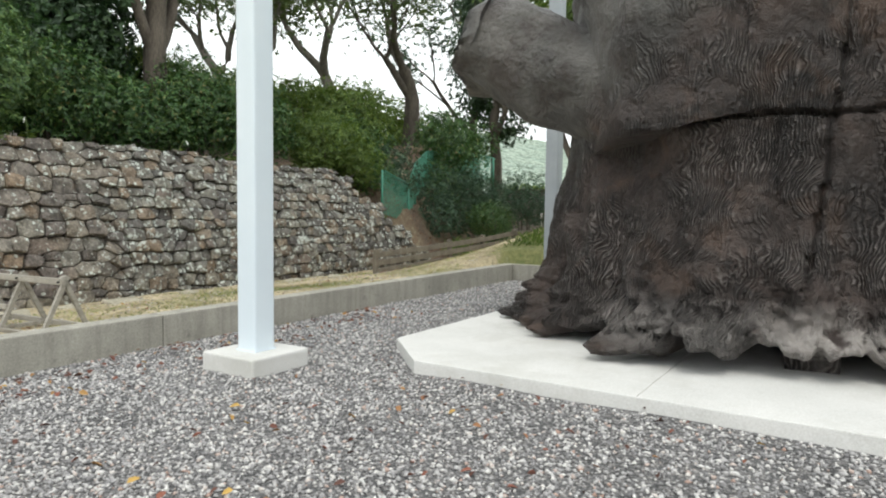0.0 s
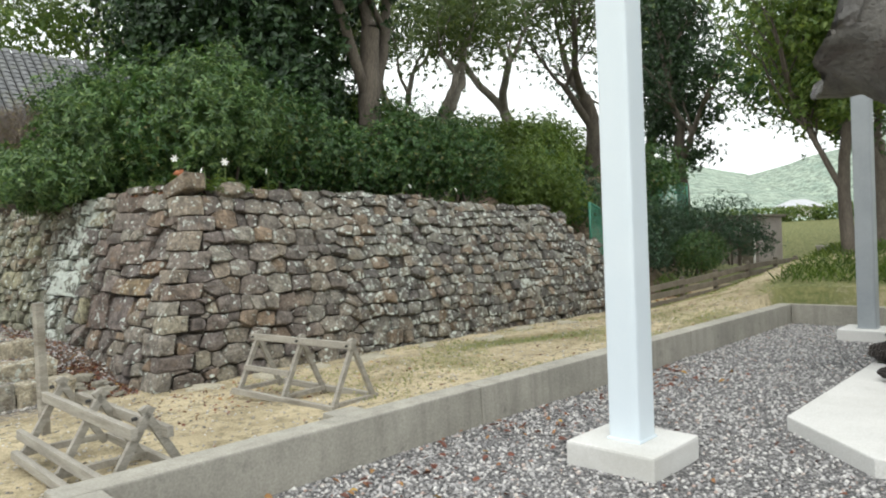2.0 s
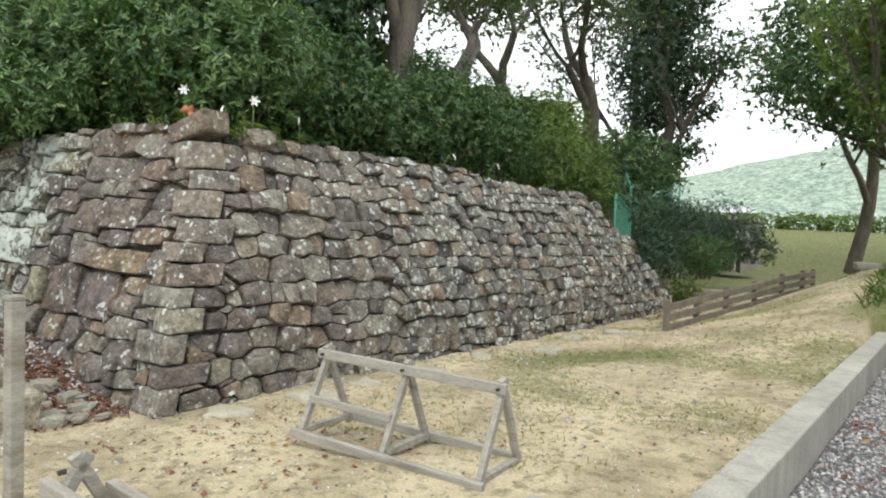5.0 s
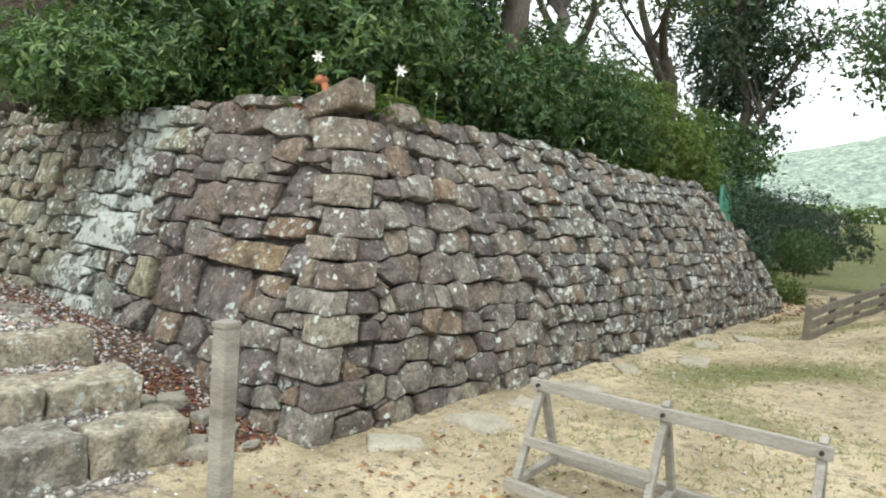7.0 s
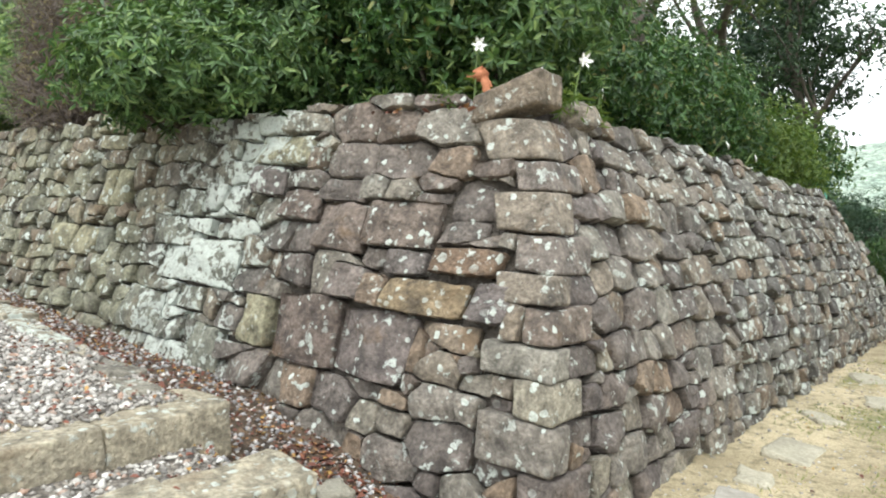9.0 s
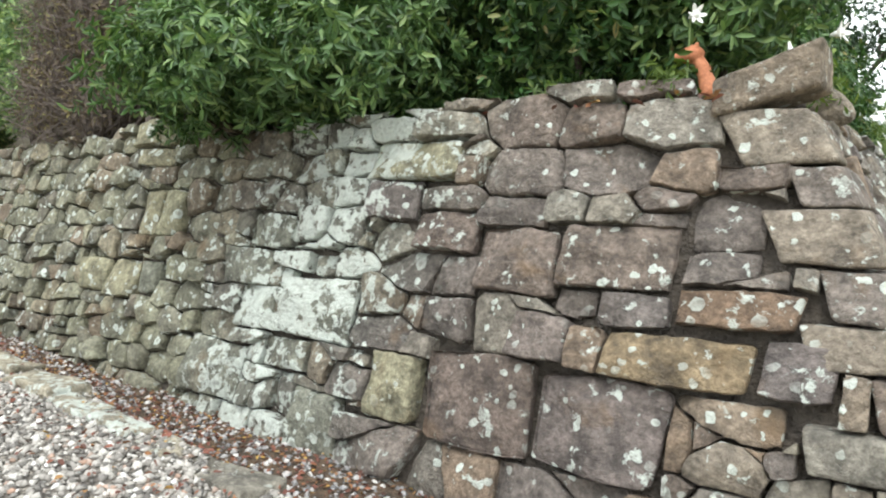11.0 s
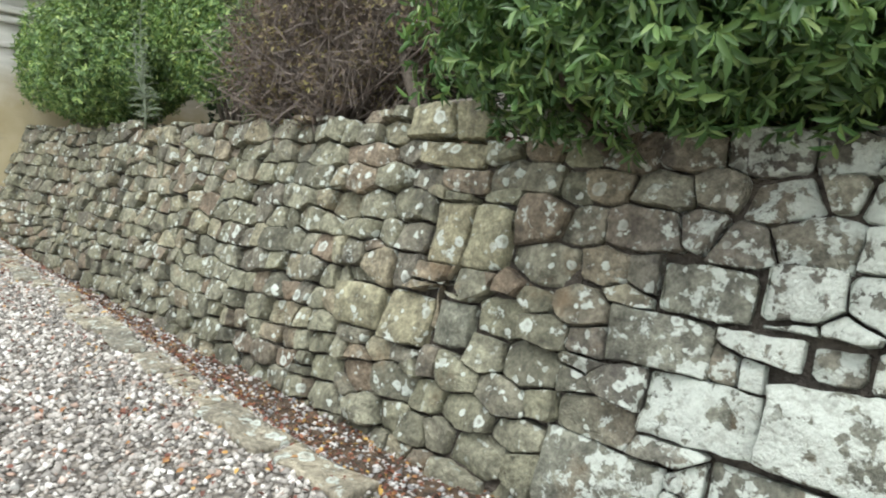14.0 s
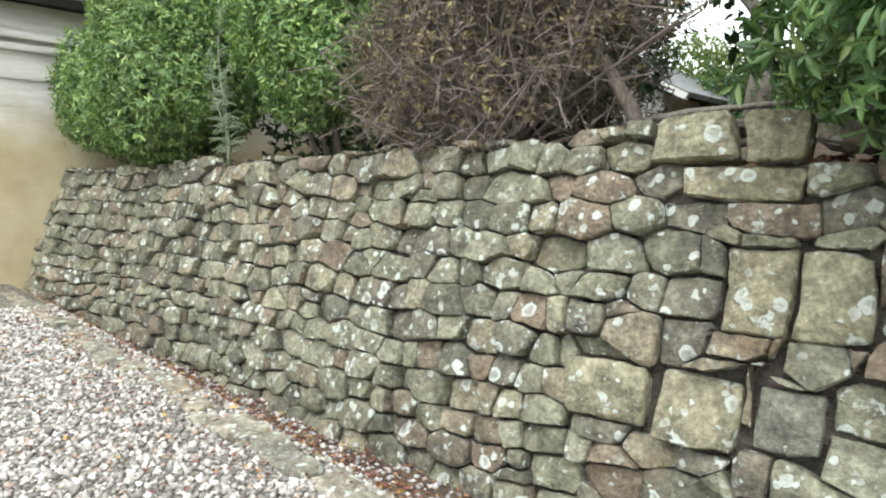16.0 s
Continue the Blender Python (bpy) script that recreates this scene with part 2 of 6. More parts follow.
def ground_material():
    """Yellow sand, chippings, leaf soil and grass, mixed by the painted zones of the sheet."""
    m, nt, bsdf, pos = material("ground_earth")
    zone = nt.nodes.new("ShaderNodeAttribute")
    zone.attribute_name = "zone"
    z = N(nt, "SeparateColor", Color=zone.outputs["Color"])
    n1, n2, n3 = noise_tex(nt, pos, 1.1, 5, 0.6), noise_tex(nt, pos, 9.0, 6, 0.65), noise_tex(nt, pos, 60.0, 4, 0.6)
    sand = mix(nt, ramp(nt, n1, [(0.35, 0.0), (0.62, 1.0)]), (0.33, 0.272, 0.168), (0.58, 0.49, 0.32))
    sand = mix(nt, ramp(nt, n2, [(0.50, 0.0), (0.64, 0.7)]), sand, (0.17, 0.15, 0.085))
    sand = mix(nt, 0.5, sand, ramp(nt, n3, [(0.3, 0.22), (0.7, 0.8)]), "OVERLAY")
    vor = N(nt, "TexVoronoi", Vector=pos, Scale=30.0)
    vc = N(nt, "SeparateColor", Color=vor.outputs["Color"])
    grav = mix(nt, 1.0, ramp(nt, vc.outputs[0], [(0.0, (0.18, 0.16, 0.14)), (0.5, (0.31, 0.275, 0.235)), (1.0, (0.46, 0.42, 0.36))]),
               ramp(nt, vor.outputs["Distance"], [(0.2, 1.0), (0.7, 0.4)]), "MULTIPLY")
    soil = mix(nt, ramp(nt, n2, [(0.35, 0.0), (0.65, 1.0)]), (0.045, 0.036, 0.028), (0.17, 0.112, 0.070))
    soil = mix(nt, 0.8, soil, ramp(nt, n3, [(0.3, 0.15), (0.7, 0.85)]), "OVERLAY")
    grass = mix(nt, ramp(nt, n2, [(0.35, 0.0), (0.65, 1.0)]), (0.09, 0.12, 0.035), (0.25, 0.24, 0.10))
    jit = calc(nt, "MULTIPLY", calc(nt, "SUBTRACT", n2, 0.5), 0.9)
    sharp = lambda s: calc(nt, "MULTIPLY", calc(nt, "SUBTRACT", calc(nt, "ADD", s, jit), 0.35), 3.4, True)
    col = mix(nt, sharp(z.outputs[2]), sand, grass)
    col = mix(nt, sharp(z.outputs[0]), col, grav)
    col = mix(nt, sharp(z.outputs[1]), col, soil)
    nt.links.new(col, bsdf.inputs["Base Color"])
    bsdf.inputs["Roughness"].default_value = 0.95
    bump(nt, bsdf, calc(nt, "ADD", calc(nt, "MULTIPLY", n2, 1.2), calc(nt, "ADD", n3, calc(nt, "MULTIPLY", calc(nt, "MULTIPLY", vor.outputs["Distance"], -1.0), z.outputs[0]))), 0.8, 0.03)
    return m


def kerb_material():
    """Cast concrete, bleached, with dark water runs down its sides."""
    m, nt, bsdf, pos = material("kerb_concrete")
    a, g = noise_tex(nt, pos, 1.6, 5, 0.6), noise_tex(nt, pos, 70.0, 3, 0.6)
    col = mix(nt, ramp(nt, a, [(0.3, 0.0), (0.7, 1.0)]), (0.28, 0.267, 0.23), (0.41, 0.392, 0.34))
    mp = N(nt, "Mapping", Vector=pos, Scale=(9.0, 9.0, 0.9))
    run = ramp(nt, noise_tex(nt, mp.outputs[0], 1.0, 4, 0.6), [(0.46, 0.0), (0.64, 0.5)])
    col = mix(nt, calc(nt, "MULTIPLY", run, ramp(nt, noise_tex(nt, pos, 0.7, 3), [(0.36, 0.35), (0.6, 1.0)])), col, (0.215, 0.205, 0.175))
    col = mix(nt, ramp(nt, noise_tex(nt, pos, 6.0, 6, 0.7), [(0.60, 0.0), (0.70, 0.6)]), col, (0.16, 0.155, 0.135))
    col = mix(nt, 0.3, col, ramp(nt, g, [(0.3, 0.25), (0.7, 0.85)]), "OVERLAY")
    nt.links.new(col, bsdf.inputs["Base Color"])
    bsdf.inputs["Roughness"].default_value = 0.85
    bump(nt, bsdf, g, 0.2, 0.004)
    return m


def facade_material():
    """Old plaster: grey-white above, washed with ochre below, streaked by weather."""
    m, nt, bsdf, pos = material("stained_facade")
    z = N(nt, "SeparateXYZ", Vector=pos).outputs[2]
    mp = N(nt, "Mapping", Vector=pos, Scale=(1.0, 0.35, 2.4))
    band, blot = noise_tex(nt, mp.outputs[0], 1.4, 6, 0.65), noise_tex(nt, pos, 0.8, 5, 0.6)
    white = mix(nt, ramp(nt, band, [(0.35, 0.0), (0.65, 1.0)]), (0.41, 0.404, 0.375), (0.72, 0.705, 0.655))
    # ochre wash, its colour lowered to include the enclosed corner's shade
    ochre = mix(nt, ramp(nt, blot, [(0.35, 0.0), (0.65, 1.0)]), (0.36, 0.295, 0.165), (0.50, 0.44, 0.29))
    up = calc(nt, "MULTIPLY", calc(nt, "SUBTRACT", calc(nt, "ADD", z, calc(nt, "MULTIPLY", blot, 1.6)), 3.75), 1.5, True)
    col = mix(nt, up, ochre, white)
    col = mix(nt, ramp(nt, noise_tex(nt, mp.outputs[0], 3.0, 6, 0.7), [(0.60, 0.0), (0.68, 0.6)]), col, (0.27, 0.26, 0.23))
    nt.links.new(col, bsdf.inputs["Base Color"])
    bsdf.inputs["Roughness"].default_value = 0.9
    bump(nt, bsdf, calc(nt, "ADD", band, noise_tex(nt, pos, 30.0, 3)), 0.3, 0.012)
    return m


def bark_material(name, c1, c2):
    return plain(name, c1, c2, 0.9, 5.0, 40.0, 0.8, 0.04, stretch=(1, 1, 0.25))


def old_trunk_material():
    """Dead camphor wood: dark brown, combed by rippled grain, pale where planed."""
    m, nt, bsdf, pos = material("dead_trunk_wood")
    warp = N(nt, "TexNoise", Vector=pos, Scale=1.1, Detail=2.0)
    wv = N(nt, "VectorMath", i0=warp.outputs["Color"], i1=(0.9, 0.9, 0.9))
    wv.operation = "MULTIPLY"
    pv = N(nt, "VectorMath", i0=pos, i1=wv.outputs[0])
    comb = N(nt, "Mapping", Vector=pv.outputs[0], Scale=(1.0, 1.0, 0.5))
    wave = N(nt, "TexWave", Vector=comb.outputs[0], Scale=10.0, Distortion=9.0, Detail=3.0)
    wave.inputs["Detail Scale"].default_value = 1.5
    wave.inputs["Detail Roughness"].default_value = 0.55
    wave.bands_direction = "X"
    broken = noise_tex(nt, pos, 9.0, 4, 0.6)
    rip = calc(nt, "ADD", calc(nt, "MULTIPLY", wave.outputs["Fac"], 0.58), calc(nt, "MULTIPLY", broken, 0.55))
    fine = noise_tex(nt, pos, 26.0, 6, 0.7)
    big = noise_tex(nt, pos, 1.3, 5, 0.6)
    patch = ramp(nt, noise_tex(nt, pos, 1.5, 4, 0.6), [(0.44, 0.0), (0.54, 1.0)])
    col = mix(nt, ramp(nt, big, [(0.35, 0.0), (0.65, 1.0)]), (0.026, 0.019, 0.017), (0.070, 0.050, 0.042))
    # highlights painted pale on the ripple crests, grooves darkened to match
    col = mix(nt, calc(nt, "MULTIPLY", patch, ramp(nt, rip, [(0.58, 0.0), (0.82, 0.75)])), col, (0.18, 0.162, 0.15))
    col = mix(nt, calc(nt, "MULTIPLY", patch, ramp(nt, rip, [(0.28, 0.8), (0.46, 0.0)])), col, (0.014, 0.011, 0.010))
    col = mix(nt, ramp(nt, noise_tex(nt, pos, 5.0, 6, 0.7, 0.5), [(0.58, 0.0), (0.70, 0.5)]), col, (0.15, 0.132, 0.12))
    col = mix(nt, ramp(nt, noise_tex(nt, pos, 3.6, 6, 0.7, 0.8), [(0.33, 0.85), (0.47, 0.0)]), col, (0.014, 0.012, 0.011))
    col = mix(nt, ramp(nt, noise_tex(nt, pos, 2.2, 3, 0.5, 0.6), [(0.56, 0.0), (0.68, 0.6)]), col, (0.105, 0.066, 0.047))
    sep = N(nt, "SeparateXYZ", Vector=pos)
    # root lip: worn wood, also painted pale for the light on its top
    low = calc(nt, "SUBTRACT", 1.0, calc(nt, "MULTIPLY", calc(nt, "ABSOLUTE", calc(nt, "SUBTRACT", sep.outputs[2], 0.45)), 3.0), True)
    low = calc(nt, "MULTIPLY", low, calc(nt, "MULTIPLY", calc(nt, "ADD", sep.outputs[0], 2.6), 0.9, True))
    worn = calc(nt, "MULTIPLY", low, ramp(nt, noise_tex(nt, pos, 2.6, 5, 0.6), [(0.38, 0.0), (0.49, 0.95)]))
    col = mix(nt, worn, col, mix(nt, fine, (0.13, 0.115, 0.105), (0.50, 0.465, 0.435)))
    pale = calc(nt, "MULTIPLY", calc(nt, "SUBTRACT", calc(nt, "ADD", calc(nt, "MULTIPLY", sep.outputs[0], -0.8), calc(nt, "MULTIPLY", sep.outputs[2], 0.9)), calc(nt, "ADD", 3.25, big)), 1.6, True)
    planed = mix(nt, fine, (0.072, 0.069, 0.064), (0.19, 0.182, 0.168))
    planed = mix(nt, ramp(nt, noise_tex(nt, pos, 2.4, 5, 0.65, 0.5), [(0.48, 0.0), (0.62, 0.75)]), planed, (0.065, 0.052, 0.046))
    col = mix(nt, calc(nt, "MULTIPLY", pale, 0.92), col, planed)
    nt.links.new(col, bsdf.inputs["Base Color"])
    bsdf.inputs["Roughness"].default_value = 0.42
    col = mix(nt, 1.0, col, ramp(nt, noise_tex(nt, pos, 0.8, 5, 0.65), [(0.36, 0.45), (0.60, 1.3)]), "MULTIPLY")
    nt.links.new(col, bsdf.inputs["Base Color"])
    rough = calc(nt, "SUBTRACT", 1.0, pale)
    h = calc(nt, "ADD", calc(nt, "MULTIPLY", calc(nt, "MULTIPLY", patch, rip), rough), calc(nt, "MULTIPLY", fine, 0.30))
    h = calc(nt, "ADD", h, calc(nt, "MULTIPLY", noise_tex(nt, pos, 5.0, 5, 0.6), 1.2))
    bump(nt, bsdf, h, 1.0, 0.11)
    return m


M_STONE = stone_material("wall_stone", False)
M_STONES = stone_material("wall_stone_far", True)
M_CORE = plain("joint_earth", (0.045, 0.038, 0.032), (0.115, 0.097, 0.078), 0.95, 7.0, 30.0, 1.0, 0.06)
M_GROUND = ground_material()
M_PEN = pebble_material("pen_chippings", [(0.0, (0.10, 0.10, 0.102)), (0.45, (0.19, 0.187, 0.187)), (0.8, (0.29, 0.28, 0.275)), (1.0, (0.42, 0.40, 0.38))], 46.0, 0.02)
M_CHIP = chip_material("grey_chip", [(0.0, (0.17, 0.167, 0.17)), (0.35, (0.33, 0.322, 0.32)), (0.7, (0.48, 0.468, 0.46)), (0.93, (0.68, 0.66, 0.63)), (1.0, (0.38, 0.25, 0.20))])
M_PATHCHIP = chip_material("pale_chip", [(0.0, (0.13, 0.122, 0.112)), (0.3, (0.27, 0.252, 0.228)), (0.6, (0.40, 0.375, 0.34)), (0.80, (0.55, 0.525, 0.485)), (0.91, (0.70, 0.685, 0.65)), (0.94, (0.40, 0.26, 0.19)), (1.0, (0.25, 0.25, 0.235))])
M_KERB = kerb_material()
M_SLAB = plain("slab_concrete", (0.60, 0.595, 0.57), (0.70, 0.69, 0.665), 0.8, 1.4, 90.0, 0.15, 0.004, stain=(0.52, 0.51, 0.47))
M_PAINT = plain("pale_paint", (0.66, 0.74, 0.80), (0.70, 0.77, 0.82), 0.38, 1.5, 120.0, 0.03, 0.001, speck=0.05)
# post paint again, darkened to grey for the shade on the far posts
M_PAINT_SHADED = plain("shaded_post_paint", (0.30, 0.33, 0.35), (0.36, 0.39, 0.41), 0.5, 2.0, 80.0, 0.05, 0.002, speck=0.1)
M_TRUNK = old_trunk_material()
M_WOOD = plain("weathered_timber", (0.235, 0.22, 0.19), (0.37, 0.35, 0.305), 0.85, 4.0, 45.0, 0.5, 0.01, stretch=(1, 1, 4), stain=(0.15, 0.13, 0.10))
M_WOODX = plain("weathered_timber_along", (0.25, 0.232, 0.198), (0.38, 0.358, 0.31), 0.85, 4.0, 45.0, 0.5, 0.01, stretch=(0.6, 5, 5), stain=(0.15, 0.13, 0.10))
M_DARKWOOD = plain("old_fence_timber", (0.11, 0.095, 0.075), (0.21, 0.185, 0.145), 0.9, 4.0, 40.0, 0.5, 0.01)
M_STEP = plain("step_stone", (0.20, 0.187, 0.15), (0.345, 0.322, 0.258), 0.9, 3.0, 35.0, 0.9, 0.03, stain=(0.38, 0.37, 0.32))
M_FOOT = plain("pale_footing_stone", (0.34, 0.315, 0.24), (0.46, 0.425, 0.33), 0.9, 3.0, 35.0, 0.8, 0.03, stain=(0.27, 0.25, 0.19))
M_CLAY = plain("terracotta", (0.44, 0.155, 0.075), (0.56, 0.225, 0.115), 0.75, 7.0, 60.0, 0.3, 0.006, stain=(0.32, 0.11, 0.06))
M_PETAL = plain("lily_petal", (0.78, 0.78, 0.74), (0.84, 0.84, 0.82), 0.5, 8.0, 60.0, 0.1, 0.003)
M_PLASTER = plain("stained_plaster", (0.55, 0.53, 0.49), (0.68, 0.66, 0.62), 0.85, 0.9, 30.0, 0.25, 0.01, stretch=(1, 1, 3.0), stain=(0.36, 0.35, 0.33))
M_FACADE = facade_material()
M_TILE = plain("roof_tile", (0.10, 0.105, 0.11), (0.19, 0.195, 0.20), 0.6, 4.0, 40.0, 0.3, 0.01, stain=(0.17, 0.18, 0.12))
M_MESH = plain("green_wire", (0.05, 0.22, 0.15), (0.08, 0.27, 0.19), 0.5, 5.0, 50.0, 0.1, 0.003)
M_SHED = plain("shed_board", (0.23, 0.20, 0.185), (0.30, 0.265, 0.245), 0.85, 2.0, 30.0, 0.3, 0.01)
M_DARK = plain("dark_gap", (0.02, 0.02, 0.02), (0.04, 0.038, 0.036), 0.8)
M_WHITE = plain("lamp_white", (0.72, 0.72, 0.70), (0.8, 0.8, 0.78), 0.4, 5.0, 60.0, 0.05, 0.002)
M_BARK = bark_material("brown_bark", (0.075, 0.062, 0.050), (0.16, 0.135, 0.11))
M_PALEBARK = bark_material("grey_bark", (0.13, 0.115, 0.095), (0.26, 0.235, 0.20))
M_TWIG = plain("dry_twig", (0.11, 0.09, 0.078), (0.23, 0.19, 0.165), 0.9)
M_STEM = plain("green_stem", (0.12, 0.19, 0.06), (0.18, 0.25, 0.09), 0.6)
L_HEDGE = leaf_material("hedge_leaf", [(0.0, (0.028, 0.068, 0.024)), (0.4, (0.053, 0.122, 0.038)), (0.75, (0.084, 0.174, 0.048)), (0.95, (0.146, 0.225, 0.060)), (1.0, (0.246, 0.199, 0.080))])
L_BIG = leaf_material("broad_leaf", [(0.0, (0.045, 0.096, 0.034)), (0.4, (0.086, 0.165, 0.056)), (0.75, (0.140, 0.238, 0.080)), (1.0, (0.235, 0.325, 0.112))], 0.36)
L_GLOSS = leaf_material("glossy_leaf", [(0.0, (0.070, 0.135, 0.052)), (0.4, (0.145, 0.250, 0.088)), (0.75, (0.25, 0.375, 0.125)), (1.0, (0.42, 0.51, 0.18))], 0.36)
L_DARK = leaf_material("dark_leaf", [(0.0, (0.016, 0.039, 0.016)), (0.6, (0.031, 0.070, 0.026)), (1.0, (0.055, 0.104, 0.034))], 0.45, 0.15)
L_LIGHT = leaf_material("light_leaf", [(0.0, (0.075, 0.130, 0.030)), (0.5, (0.125, 0.200, 0.045)), (1.0, (0.22, 0.29, 0.075))], 0.45, 0.4)
L_SPARSE = leaf_material("sparse_leaf", [(0.0, (0.060, 0.095, 0.030)), (0.6, (0.10, 0.15, 0.05)), (1.0, (0.19, 0.23, 0.085))], 0.45, 0.35)
L_PINE = leaf_material("pine_needle", [(0.0, (0.026, 0.062, 0.036)), (0.6, (0.047, 0.101, 0.055)), (1.0, (0.085, 0.150, 0.072))], 0.5, 0.1)
L_BROWN = leaf_material("withered_leaf", [(0.0, (0.105, 0.078, 0.064)), (0.55, (0.185, 0.138, 0.102)), (0.8, (0.25, 0.21, 0.095)), (1.0, (0.33, 0.30, 0.13))], 0.8, 0.15)
L_FALLEN = leaf_material("fallen_leaf", [(0.0, (0.085, 0.042, 0.032)), (0.35, (0.155, 0.060, 0.042)), (0.6, (0.225, 0.085, 0.055)), (0.85, (0.306, 0.162, 0.068)), (1.0, (0.468, 0.306, 0.085))], 0.8, 0.05)
L_GRASS = leaf_material("grass_blade", [(0.0, (0.130, 0.195, 0.052)), (0.5, (0.260, 0.312, 0.104)), (1.0, (0.546, 0.481, 0.247))], 0.7, 0.3)


# ---- geometry helpers ----
def mesh_of(name, verts, faces, mat, smooth=False):
    me = bpy.data.meshes.new(name)
    me.from_pydata([tuple(v) for v in verts], [], faces)
    me.materials.append(mat)
    if smooth:
        me.shade_smooth()
    me.update()
    return me


def part(name, bm, mat, parent=None, label="", smooth=False):
    """A bmesh (or a ready mesh) as one mesh object under a thing or a part."""
    if isinstance(bm, bpy.types.Mesh):
        me = bm
    else:
        me = bpy.data.meshes.new(name)
        bmesh.ops.recalc_face_normals(bm, faces=bm.faces)
        bm.to_mesh(me)
        bm.free()
        me.materials.append(mat)
        if smooth:
            me.shade_smooth()
    ob = new(name, me)
    if parent is not None:
        ob.parent = parent
    return tagged(ob, label)


def thing(name, label, category, at=(0, 0, 0), group="", kind=""):
    ob = new(name)
    ob.location = at
    ob.empty_display_size = 0.1
    return tagged(ob, label, category, group, kind)


def box(size, at=(0, 0, 0), bevel=0.01, rot=None, rough=0.0, cuts=0):
    """A bevelled box, its edges a little worn."""
    bm = bmesh.new()
    bmesh.ops.create_cube(bm, size=1.0, matrix=Matrix.Diagonal((*size, 1)))
    if cuts:
        bmesh.ops.subdivide_edges(bm, edges=bm.edges[:], cuts=cuts, use_grid_fill=True)
    if bevel:
        sharp = [e for e in bm.edges if e.is_manifold and e.calc_face_angle(0) > 0.5]
        bmesh.ops.bevel(bm, geom=sharp, offset=bevel, segments=2, affect="EDGES", profile=0.6)
    if rough:
        k = Vector(at) * 1.7
        for v in bm.verts:
            v.co += noise.noise_vector(v.co * 4.0 + k) * rough + noise.noise_vector(v.co * 11.0 + k) * rough * 0.4
    m = Matrix.Translation(at)
    if rot is not None:
        m = m @ rot
    bm.transform(m)
    return bm


def bar(a, b, w, h, bevel=0.006):
    """A squared timber from a to b."""
    a, b = Vector(a), Vector(b)
    d = b - a
    q = d.to_track_quat("X", "Z").to_matrix().to_4x4()
    bm = box((d.length, w, h), (0, 0, 0), bevel)
    bm.transform(Matrix.Translation((a + b) / 2) @ q)
    return bm


def tube(points, radii, sides=8, cap=True):
    """Verts and faces of a tapered tube along points."""
    vs, fs = [], []
    up = Vector((0.3, 0.2, 1))
    for i, (p, r) in enumerate(zip(points, radii)):
        d = (points[min(i + 1, len(points) - 1)] - points[max(i - 1, 0)]).normalized()
        u = d.cross(up)
        u = u.normalized() if u.length > 0.05 else d.cross(Vector((1, 0, 0))).normalized()
        w = d.cross(u)
        for k in range(sides):
            a = 2 * math.pi * k / sides
            vs.append(p + (u * math.cos(a) + w * math.sin(a)) * r)
        if i:
            o = (i - 1) * sides
            for k in range(sides):
                n = (k + 1) % sides
                fs.append((o + k, o + n, o + sides + n, o + sides + k))
    if cap:
        fs.append(tuple(range(sides))[::-1])
        o = (len(points) - 1) * sides
        fs.append(tuple(range(o, o + sides)))
    return vs, fs


def join(lists):
    vs, fs = [], []
    for v, f in lists:
        o = len(vs)
        vs.extend(v)
        fs.extend([tuple(i + o for i in q) for q in f])
    return vs, fs


def quick_mesh(name, verts, quads, mat, smooth=False):
    """A mesh of many quads from arrays."""
    me = bpy.data.meshes.new(name)
    nv, nf, k = len(verts), len(quads), quads.shape[1]
    me.vertices.add(nv)
    me.vertices.foreach_set("co", verts.astype(np.float32).ravel())
    me.loops.add(nf * k)
    me.loops.foreach_set("vertex_index", quads.astype(np.int32).ravel())
    me.polygons.add(nf)
    me.polygons.foreach_set("loop_start", np.arange(0, nf * k, k, dtype=np.int32))
    me.materials.append(mat)
    me.update(calc_edges=True)
    if smooth:
        me.shade_smooth()
    return me


RNG = np.random.default_rng(7)


def unit(a):
    return a / np.maximum(np.linalg.norm(a, axis=1, keepdims=True), 1e-6)


def leaves_mesh(name, base, way, size, mat, width=0.36, up=None, curl=0.18):
    """Leaves with a folded midrib: base points, directions, lengths."""
    n = len(base)
    way = unit(way)
    up = unit((np.tile((0.0, 0.0, 1.0), (n, 1)) if up is None else up) + RNG.normal(0, 0.35, (n, 3)))
    side = unit(np.cross(way, up))
    nrm = np.cross(side, way)
    L = size[:, None]
    W = L * width * 0.5
    droop = -nrm * L * curl
    v = np.empty((n, 6, 3))
    v[:, 0] = base
    v[:, 1] = base + way * L * 0.32 + side * W + nrm * W * 0.35
    v[:, 2] = base + way * L * 0.70 + side * W * 0.85 + nrm * W * 0.25 + droop * 0.4
    v[:, 3] = base + way * L + droop
    v[:, 4] = base + way * L * 0.70 - side * W * 0.85 + nrm * W * 0.25 + droop * 0.4
    v[:, 5] = base + way * L * 0.32 - side * W + nrm * W * 0.35
    o = (np.arange(n) * 6)[:, None]
    q = np.concatenate([o + np.array([[0, 1, 2, 3]]), o + np.array([[0, 3, 4, 5]])])
    return quick_mesh(name, v.reshape(-1, 3), q, mat)


